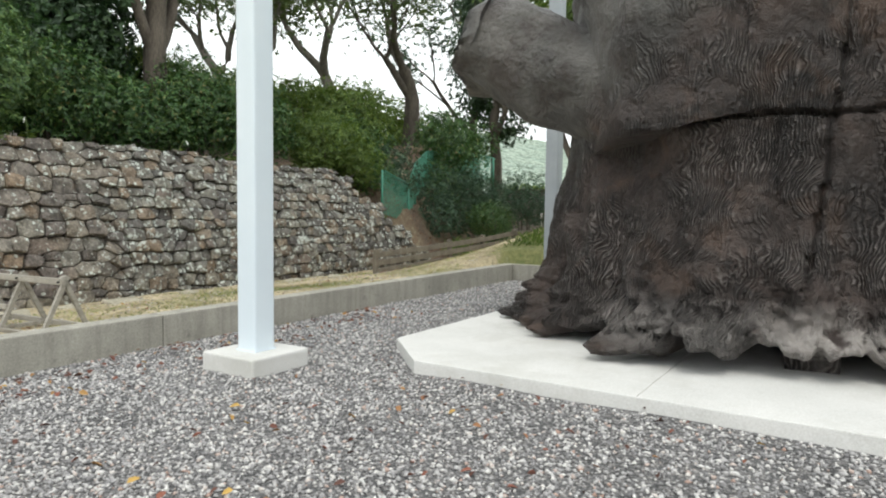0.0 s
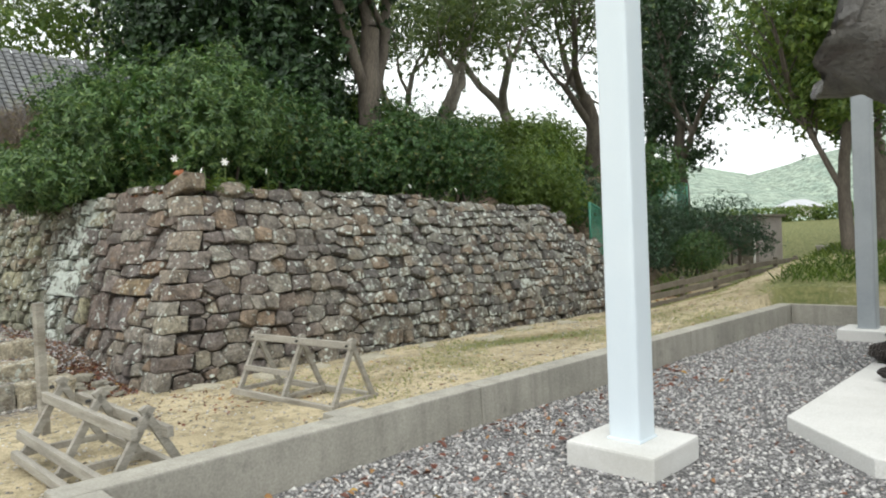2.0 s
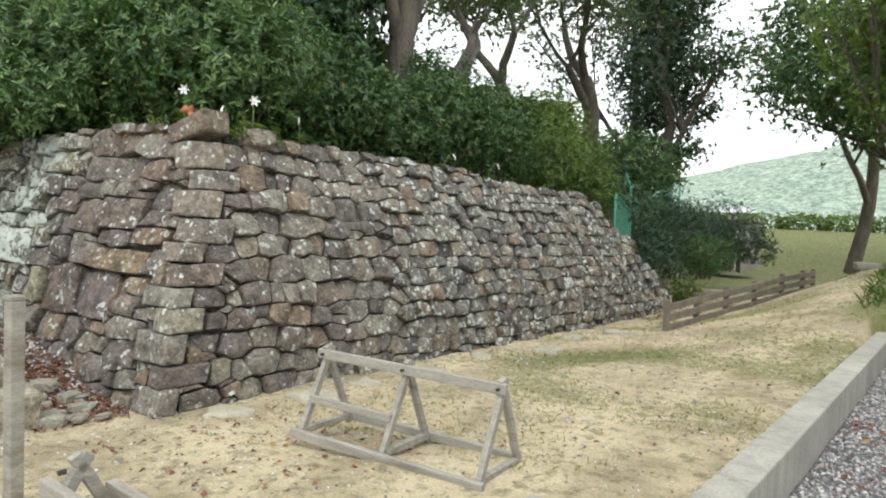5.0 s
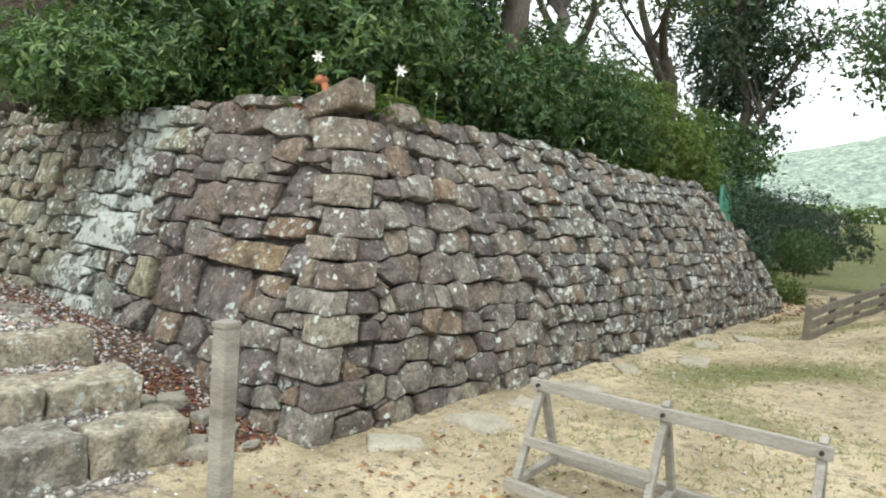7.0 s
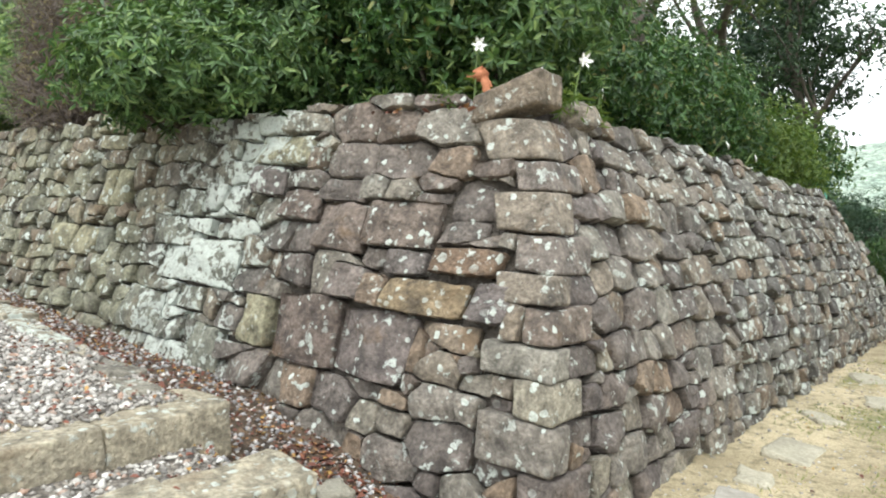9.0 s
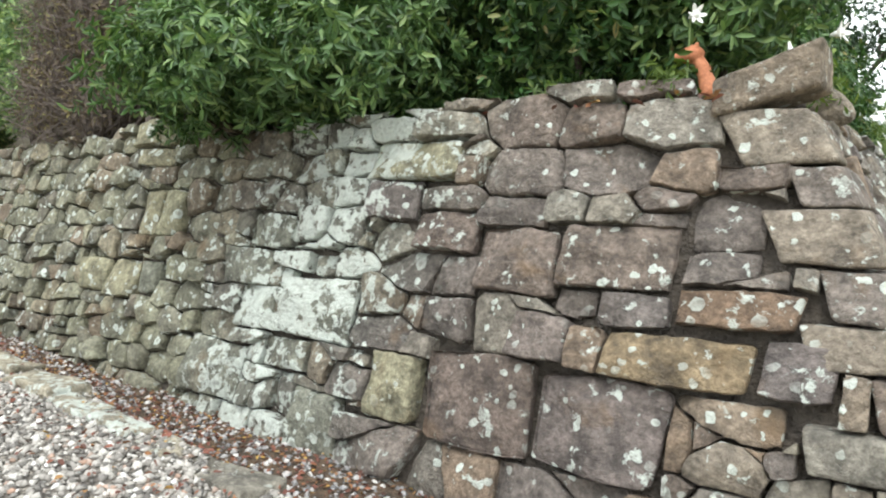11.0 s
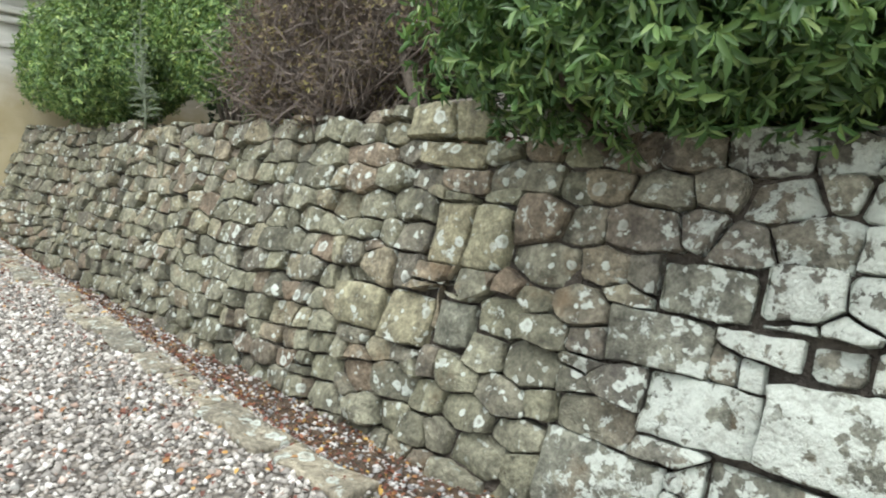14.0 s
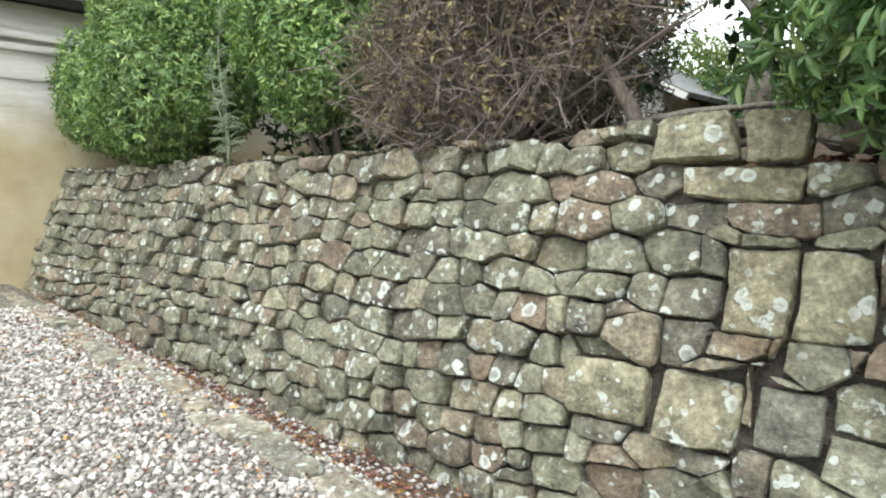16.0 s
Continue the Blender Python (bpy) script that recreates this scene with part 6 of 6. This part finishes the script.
tree("bare_branched_tree", "grey crooked tree with sparse leaves against the sky", (-18.8, 21.4, 4.2), 3.0, 0.34, 5, (0.05, 0, 1), M_PALEBARK, L_SPARSE, 0.135, 28, 0.8, 211, 2, 0.18, 0.28)
tree("forked_tree", "dark forked tree trunk with thin leafy branches", (-17.4, 24.4, 4.3), 3.6, 0.40, 5, (0.1, 0, 1), M_BARK, L_SPARSE, 0.135, 28, 0.8, 223, 2, 0.22, 0.2)
tree("bare_branched_tree", "grey crooked tree with sparse leaves against the sky", (-22.5, 18.0, 4.0), 3.0, 0.34, 5, (0.2, 0, 1), M_PALEBARK, L_SPARSE, 0.135, 28, 0.8, 231, 2, 0.18, 0.3)
tree("evergreen_tree", "tall dark evergreen tree with ragged layered crown", (-16.6, 31.5, 2.2), 5.0, 0.34, 4, (0.02, 0, 1), M_BARK, L_DARK, 0.17, 18, 0.55, 241, 3, 0.12, 0.22,
     [(0, 0, 8.5, 1.6, 1.4, 3.4), (0.9, -0.4, 5.4, 1.5, 1.2, 1.1), (-1.0, 0, 5.0, 1.7, 1.3, 1.5), (1.2, 0, 7.2, 1.2, 1.1, 0.7), (0.4, 0, 3.4, 1.3, 1.2, 0.8), (-0.6, 0, 11.6, 1.3, 1.2, 2.2)], 3600)
tree("evergreen_tree", "tall dark evergreen tree with ragged layered crown", (-19.5, 34.0, 3.0), 5.0, 0.34, 4, (-0.02, 0, 1), M_BARK, L_PINE, 0.17, 14, 0.5, 247, 3, 0.12, 0.22,
     [(0, 0, 7.5, 2.0, 1.6, 3.2), (0, 0, 11, 1.4, 1.4, 2.6)], 2800)
tree("broadleaf_tree", "slender dark-trunked tree with bright leafy crown on the bank", (-5.85, 15.3, 0.55), 3.4, 0.15, 4, (0.03, 0.0, 1), M_BARK, L_LIGHT, 0.12, 10, 0.36, 251, 3, 0.28, 0.14,
     [(-0.5, 0.3, 4.0, 1.0, 1.1, 0.9), (0.9, 0.2, 4.3, 1.4, 1.3, 1.0), (0.3, 0, 5.4, 1.6, 1.6, 1.0), (-0.6, 0.2, 5.6, 1.0, 1.0, 0.9)], 3400)
tree("broadleaf_tree", "dark-trunked tree with deep green crown", (-6.4, 21.1, 0.9), 3.2, 0.24, 4, (0.0, 0.0, 1), M_BARK, L_HEDGE, 0.13, 12, 0.5, 257, 3, 0.1, 0.25,
     [(-1.8, 0, 5.0, 1.4, 1.4, 1.1), (-3.3, 0, 5.4, 1.1, 1.0, 1.0), (-3.0, 0.2, 7.2, 1.2, 1.1, 1.1), (0, 0, 5.4, 2.4, 2.0, 1.5), (-1.2, 0, 6.8, 2.0, 1.8, 1.3)], 3400)
tree("broadleaf_tree", "brown-trunked tree with spreading green crown", (-2.6, 23.0, 0.8), 3.2, 0.24, 4, (0.0, 0.0, 1), M_BARK, L_HEDGE, 0.14, 14, 0.6, 263, 3, 0.1, 0.25,
     [(0, 0, 5.6, 3.0, 2.4, 1.8), (2.5, 1, 5.8, 2.6, 2.4, 1.8)], 3000)

tree("broadleaf_tree", "tall straight-trunked tree with deep green crown beyond the bank", (-9.1, 32.6, 0.6), 5.0, 0.30, 4, (0.03, 0.0, 1), M_BARK, L_HEDGE, 0.16, 14, 0.7, 277, 3, 0.1, 0.2,
     [(0.8, 0, 8.0, 2.4, 2.2, 2.0), (-0.6, 0, 9.5, 1.9, 1.9, 1.6), (3.5, 0, 8.5, 2.6, 2.4, 2.2), (1.5, 0, 11.5, 3.0, 2.6, 2.2)], 4200)
tree("broadleaf_tree", "pale green leafy tree behind the storehouse roof", (-38.0, 10.0, 1.0), 7.0, 0.4, 4, (0.0, 0.0, 1), M_PALEBARK, L_LIGHT, 0.2, 14, 0.8, 271, 3, 0.15, 0.2,
     [(0, 0, 12, 4, 4, 3), (0, -4, 11, 3.5, 3.5, 3), (0, 5, 12, 4, 4, 3), (0, 0, 16, 3.5, 4.5, 2.6)], 6000)
# shrubs on the bank by the shed
for i, (x, y, z, r) in enumerate(((-13.3, 16.2, 2.1, 0.9), (-13.4, 18.0, 2.0, 1.1), (-13.0, 19.8, 1.3, 1.15), (-14.0, 21.6, 1.9, 1.3), (-14.4, 23.6, 1.6, 1.4), (-15.4, 25.8, 1.8, 1.6), (-15.2, 28.0, 1.2, 1.5))):
    z = min(z, height(x, y))
    bush("bank_shrub", "dense dark green shrub covering the bank", "shrub", (x, y, z),
         [(0, 0, r * 0.5, r, r, r * 0.65), (r * 0.45, -r * 0.4, r * 0.25, r * 0.6, r * 0.6, r * 0.45), (-r * 0.3, 0.1, r * 1.0, r * 0.7, r * 0.7, r * 0.5)], 1100, 6, 0.09, (L_HEDGE, L_PINE, L_PINE)[i % 3], 5, 160 + i, 0.34, 0.55, 0.22, "bank shrubs")
for i, (x, y, r) in enumerate(((-12.3, 15.1, 0.50), (-11.3, 18.6, 0.5))):
    bush("bank_shrub", "small loose bright green shrub on the earth bank", "shrub", (x, y, height(x, y) - 0.05),
         [(0, 0, r * 0.6, r, r, r * 0.7), (r * 0.4, -r * 0.4, r * 0.4, r * 0.6, r * 0.6, r * 0.5)], 420, 6, 0.075, L_LIGHT, 4, 190 + i, 0.36, 0.6, 0.25, "bank shrubs")
bush("round_bush", "small round clipped dark green bush", "bush", (-11.65, 21.5, 0.42), [(0, 0, 0.70, 0.85, 0.80, 0.62)], 1500, 6, 0.075, L_HEDGE, 3, 91, 0.3, 0.5, 0.08)
for i, (x, y, z, bl) in enumerate((
        (-13.2, 21.4, 0.9, [(0, 0, 0.9, 0.9, 0.8, 0.40), (0.5, 0, 1.4, 0.6, 0.6, 0.32), (-0.6, 0.3, 1.7, 0.8, 0.8, 0.4)]),
        (-12.9, 23.2, 0.7, [(0, 0, 1.0, 1.0, 0.9, 0.42), (0.6, 0, 1.5, 0.7, 0.7, 0.3), (-0.5, 0, 1.9, 0.8, 0.7, 0.35)]),
        (-11.4, 24.0, 0.6, [(0, 0, 1.1, 1.0, 0.9, 0.5), (0.4, 0.2, 0.7, 0.9, 0.8, 0.45)]),
        (-14.0, 27.0, 0.9, [(0, 0, 1.2, 1.6, 1.4, 1.0), (1.2, 0, 1.6, 1.2, 1.1, 0.8)]))):
    bush("shrub", "dark blue-green layered shrub on the bank", "shrub", (x, y, z), bl, 1100, 6, 0.09, L_PINE, 5, 95 + i, 0.26, 0.5, 0.2, "shrubs on the bank")
for i, (x, y, z, r) in enumerate(((-15.0, 17.5, 2.9, 1.3), (-16.8, 19.5, 3.4, 1.6), (-14.6, 23.0, 3.2, 1.5), (-19.5, 24.5, 3.8, 2.0), (-17.5, 28.5, 3.6, 1.9), (-22.0, 22.0, 3.8, 2.2), (-14.3, 15.6, 2.6, 1.1), (-25.5, 26.0, 3.8, 3.0), (-29.0, 21.0, 3.8, 3.0), (-21.5, 30.0, 3.4, 2.8), (-24.5, 34.0, 2.4, 3.4), (-31.0, 30.0, 2.6, 3.6), (-22.9, 19.0, 3.0, 2.0), (-25.6, 22.0, 3.4, 3.0))):
    bush("undergrowth_shrub", "loose bright green undergrowth shrub beneath the trees", "shrub", (x, y, z),
         [(0, 0, r * 0.55, r, r, r * 0.6), (r * 0.5, -r * 0.3, r * 0.4, r * 0.7, r * 0.6, r * 0.5), (-r * 0.3, 0.2, r * 1.0, r * 0.6, r * 0.6, r * 0.5)], int(1000 * max(1, r * 0.8)), 5, 0.11 + 0.02 * r, (L_HEDGE, L_LIGHT)[i % 2], 5, 120 + i, 0.4, 0.6, 0.25, "undergrowth")
for i, (x, y, z) in enumerate(((-15.2, 7.6, 2.5), (-16.4, 8.9, 2.6), (-22.2, 8.2, 2.6), (-21.2, 5.6, 2.5), (-23.6, 5.8, 2.5))):
    bush("backing_shrub", "tall dark evergreen shrub filling the terrace", "shrub", (x, y, z), [(0, 0, 1.5, 1.7, 1.1, 1.5), (0.9, 0.2, 2.4, 1.3, 1.0, 1.3), (-0.9, 0.3, 2.2, 1.3, 1.0, 1.3)], 2400, 6, 0.12, L_DARK, 6, 180 + i, 0.4, 0.8, 0.2, "backing shrubs")
bush("terrace_shrub", "tall dark green shrub behind the terrace edge", "shrub", (-16.5, 6.2, 2.5), [(0, 0, 1.6, 1.5, 1.0, 1.5), (1.8, 0.2, 1.7, 1.4, 0.9, 1.5)], 2000, 6, 0.11, L_HEDGE, 8, 131, 0.36, 0.6, 0.2)


bush("dark_conifer", "dense dark conifer behind the withered bush", "bush", (-19.2, 5.4, 2.5), [(0, 0, 1.3, 0.75, 0.7, 1.3), (0.25, -0.1, 2.2, 0.65, 0.6, 1.0), (-0.3, 0.1, 2.6, 0.7, 0.6, 1.0)], 5200, 6, 0.07, L_DARK, 4, 133, 0.2, 0.5, 0.1)


def garden_hall():
    """A plain hall behind the terrace, seen by its gable and white verge."""
    root = thing("garden_hall", "small plastered hall with a grey gable roof and white verge boards", "building", (-26.7, 16.0, 2.6))
    part("wall", box((5.6, 5.0, 2.2), (0, 2.5, 1.1), 0.02), M_PLASTER, root, "pale plaster wall")
    for sgn in (-1, 1):
        a, b = Vector((0, 2.4, 4.0)), Vector((sgn * 3.7, 2.4, 2.05))
        bm = bar(a, b, 6.0, 0.14, 0.02)
        part("roof_slope", bm, M_TILE, root, "grey tiled roof slope")
        part("verge_board", bar(a + Vector((0, -3.02, -0.06)), b + Vector((0, -3.02, -0.06)), 0.05, 0.16, 0.01), M_WHITE, root, "white verge board")
    bm = bmesh.new()
    f = bm.faces.new([bm.verts.new(p) for p in ((-2.8, 0.05, 2.2), (2.8, 0.05, 2.2), (0, 0.05, 3.75))])
    up = bmesh.ops.extrude_face_region(bm, geom=[f])
    bmesh.ops.translate(bm, vec=(0, 0.2, 0), verts=[v for v in up["geom"] if isinstance(v, bmesh.types.BMVert)])
    part("gable", bm, M_PLASTER, root, "pale plaster gable")
    return root


garden_hall()


# ---- far hills and house ----
def hill(name, at, wide, deep, tall, seed):
    n, m = 70, 30
    vs, w = [], n + 1
    for j in range(m + 1):
        for i in range(n + 1):
            u, v = i / n * 2 - 1, j / m * 2 - 1
            h = max(0, 1 - u * u) * max(0, 1 - v * v)
            x, y = at[0] + u * wide, at[1] + v * deep
            vs.append((x, y, tall * h * (1 + 0.35 * noise.noise((x * 0.012, y * 0.012, seed))) + 2.2 * h * noise.noise((x * 0.11, y * 0.11, seed)) + 1.3 * h * noise.noise((x * 0.3, y * 0.3, seed)) - 1))
    q = np.array([(j * w + i, j * w + i + 1, (j + 1) * w + i + 1, (j + 1) * w + i) for j in range(m) for i in range(n)])
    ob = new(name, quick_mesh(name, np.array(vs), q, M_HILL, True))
    return tagged(ob, "distant wooded hill, its colours painted pale for haze", "hill", kind="structure")


# distance haze is mixed into these pale woodland colours
M_HILL = plain("haze_tinted_woods", (0.22, 0.285, 0.235), (0.37, 0.435, 0.35), 1.0, 0.22, 0.7, 1.0, 1.6, speck=0.8)
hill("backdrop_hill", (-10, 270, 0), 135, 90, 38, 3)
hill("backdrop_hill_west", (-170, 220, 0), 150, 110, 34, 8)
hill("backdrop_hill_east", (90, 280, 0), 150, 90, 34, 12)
hedge = bush("far_hedge", "clipped bright green hedge row beyond the lawn", "hedge", (-16.0, 45.0, 2.25), [(k * 2.2 - 6, 0, 0.45, 1.6, 0.8, 0.6) for k in range(9)], 3000, 5, 0.16, L_LIGHT, 0, 141, 0.5, 0.4, 0.1)
house = thing("far_house", "small distant house with a pale tiled hipped roof", "house", (-34.5, 110.0, 4.0))
house.scale = (0.55, 0.55, 0.55)
part("wall", box((9, 7, 2.6), (0, 0, 1.3), 0.02), M_PLASTER, house)
bm = bmesh.new()
bmesh.ops.create_cone(bm, cap_ends=True, segments=4, radius1=7.6, radius2=2.2, depth=2.2, matrix=pose(0, 0, 3.7) @ Matrix.Diagonal((1.1, 0.9, 1, 1)) @ pose(0, 0, 0, 0, 0, 45))
part("roof", bm, plain("pale_roof", (0.42, 0.43, 0.45), (0.52, 0.53, 0.55), 0.6), house, "pale grey tiled roof")


# ---- loose chippings, fallen leaves, grass ----
def scatter_chips(name, pts, size, mat, label, parent=None):
    """Squashed angular chips, each half sunk."""
    n = len(pts)
    octa = np.array([(1, 0, 0), (0, 1, 0), (-1, 0, 0), (0, -1, 0), (0, 0, 1), (0, 0, -0.7)], float)
    tri = np.array([(0, 1, 4), (1, 2, 4), (2, 3, 4), (3, 0, 4), (1, 0, 5), (2, 1, 5), (3, 2, 5), (0, 3, 5)])
    s = size * (0.5 + 0.9 * RNG.random((n, 1, 1)) ** 1.5)
    v = octa[None] * (0.6 + 0.8 * RNG.random((n, 6, 1))) * s * np.array((1, 0.75, 0.6))
    a = RNG.random(n) * 6.28
    c, sn = np.cos(a)[:, None], np.sin(a)[:, None]
    t = RNG.normal(0, 0.5, (n, 1))
    x, y, z = v[..., 0], v[..., 1], v[..., 2]
    z, y = z + y * t, y - z * t
    v = np.stack([x * c - y * sn, x * sn + y * c, z], -1) + pts[:, None, :]
    q = (np.arange(n) * 6)[:, None, None] + tri[None]
    ob = new(name, quick_mesh(name, v.reshape(-1, 3), q.reshape(-1, 3), mat))
    return tagged(ob, label, "gravel", kind="stuff")


def spread(n, x0, x1, y0, y1, level, power=1.0):
    x = x0 + (x1 - x0) * RNG.random(n)
    y = y0 + (y1 - y0) * RNG.random(n) ** power
    z = np.array([level(a, b) for a, b in zip(x, y)])
    return np.stack([x, y, z], 1)


def pen_z(x, y):
    return 0.03 + 0.018 * noise.noise((x * 1.3, y * 1.3, 0)) + 0.004


def clear(p):
    """Keeps chips off the plinth and footing."""
    on = (p[:, 0] > -4.1) & (p[:, 1] > 4.72) & ((p[:, 0] + p[:, 1]) > 1.43)
    on |= (abs(p[:, 0] + 4.63) < 0.34) & (abs(p[:, 1] - 4.12) < 0.34)
    return p[~on]


chips = clear(spread(80000, KERB_W + 0.02, 0.8, KERB_S + 0.02, KERB_N - 0.02, pen_z, 1.5))
scatter_chips("gravel_chips", chips, 0.0175, M_CHIP, "loose grey crushed stone chips of the pen")
path = spread(52000, -24.5, -10.9, -0.9, 2.2, lambda x, y: height(x, y) + 0.005)
path = path[~((path[:, 0] > -12.5) & (RNG.random(len(path)) < 0.35))]
scatter_chips("path_chips", path, 0.026, M_PATHCHIP, "loose pale pebbles of the upper path")
ditch = spread(5200, -24.0, -11.0, 2.25, 3.3, lambda x, y: height(x, y) + 0.002)
scatter_chips("gutter_grit", ditch, 0.026, M_CHIP, "grey chips washed into the leafy gutter")
sandy = spread(5000, -11.0, -6.4, 0.6, 12.0, lambda x, y: height(x, y) + 0.002, 1.3)
scatter_chips("sand_grit", sandy, 0.014, M_PATHCHIP, "scattered small stones on the sand")


def fallen(n, x0, x1, y0, y1, level, size=0.06):
    p = spread(n, x0, x1, y0, y1, level)
    p[:, 2] += 0.012 + 0.012 * RNG.random(n)
    a = RNG.random(n) * 6.28
    w = np.stack([np.cos(a), np.sin(a), RNG.normal(0, 0.2, n)], 1)
    return p, w, size * (0.6 + 0.7 * RNG.random(n))


groups = [fallen(7500, -25.0, -11.1, 2.2, 3.35, height, 0.036), fallen(900, -12.6, -10.95, 2.35, 3.15, height, 0.05), fallen(800, -24.0, -11.0, -0.5, 2.25, lambda x, y: height(x, y) + 0.012, 0.042), fallen(700, -24.0, -11.0, 1.5, 2.25, lambda x, y: height(x, y) + 0.012, 0.04),
          fallen(220, KERB_W + 0.1, -0.5, KERB_S + 0.1, 5.5, lambda x, y: pen_z(x, y) + 0.01, 0.06), fallen(160, KERB_W + 0.05, KERB_W + 1.0, KERB_S + 0.1, 7.5, lambda x, y: pen_z(x, y) + 0.01, 0.06),
          fallen(900, -12.8, -10.3, 13.8, 20.0, height, 0.07), fallen(420, -10.5, -6.5, 4.0, 15.0, height, 0.045), fallen(160, -10.4, -8.2, 2.4, 4.2, height, 0.05),
          fallen(500, -18.5, -11.9, 3.75, 4.6, lambda x, y: 2.47, 0.07)]
P, W, S = (np.concatenate([g[k] for g in groups]) for k in range(3))
ob = new("fallen_leaves", leaves_mesh("fallen_leaves", P, W, S, L_FALLEN, 0.55, None, 0.25))
tagged(ob, "dry red and brown fallen leaves on gravel and in the gutter", "leaves", kind="stuff")

n = 18000
g = spread(n, -10.6, -6.35, 4.0, 20.0, height)
keep = np.array([noise.noise((x * 0.7, y * 0.7, 21)) + 0.35 * noise.noise((x * 2.5, y * 2.5, 4)) > 0.0 for x, y, _ in g])
g = g[keep]
w = np.stack([RNG.normal(0, 0.5, len(g)), RNG.normal(0, 0.5, len(g)), 1 + 0 * g[:, 0]], 1)
ob = new("grass_tufts", leaves_mesh("grass_tufts", g, w, 0.02 + 0.035 * RNG.random(len(g)), L_GRASS, 0.14, None, 0.3))
tagged(ob, "sparse short dry grass on the sand", "grass", kind="stuff")
n = 2600
g = spread(n, -6.6, -3.0, 12.6, 17.0, height)
w = np.stack([RNG.normal(0, 0.4, n), RNG.normal(0, 0.4, n), np.ones(n)], 1)
ob = new("bank_grass", leaves_mesh("bank_grass", g, w, 0.10 + 0.14 * RNG.random(n), L_LIGHT, 0.08, None, 0.3))
tagged(ob, "tall green grass round the tree on the bank", "grass", kind="stuff")
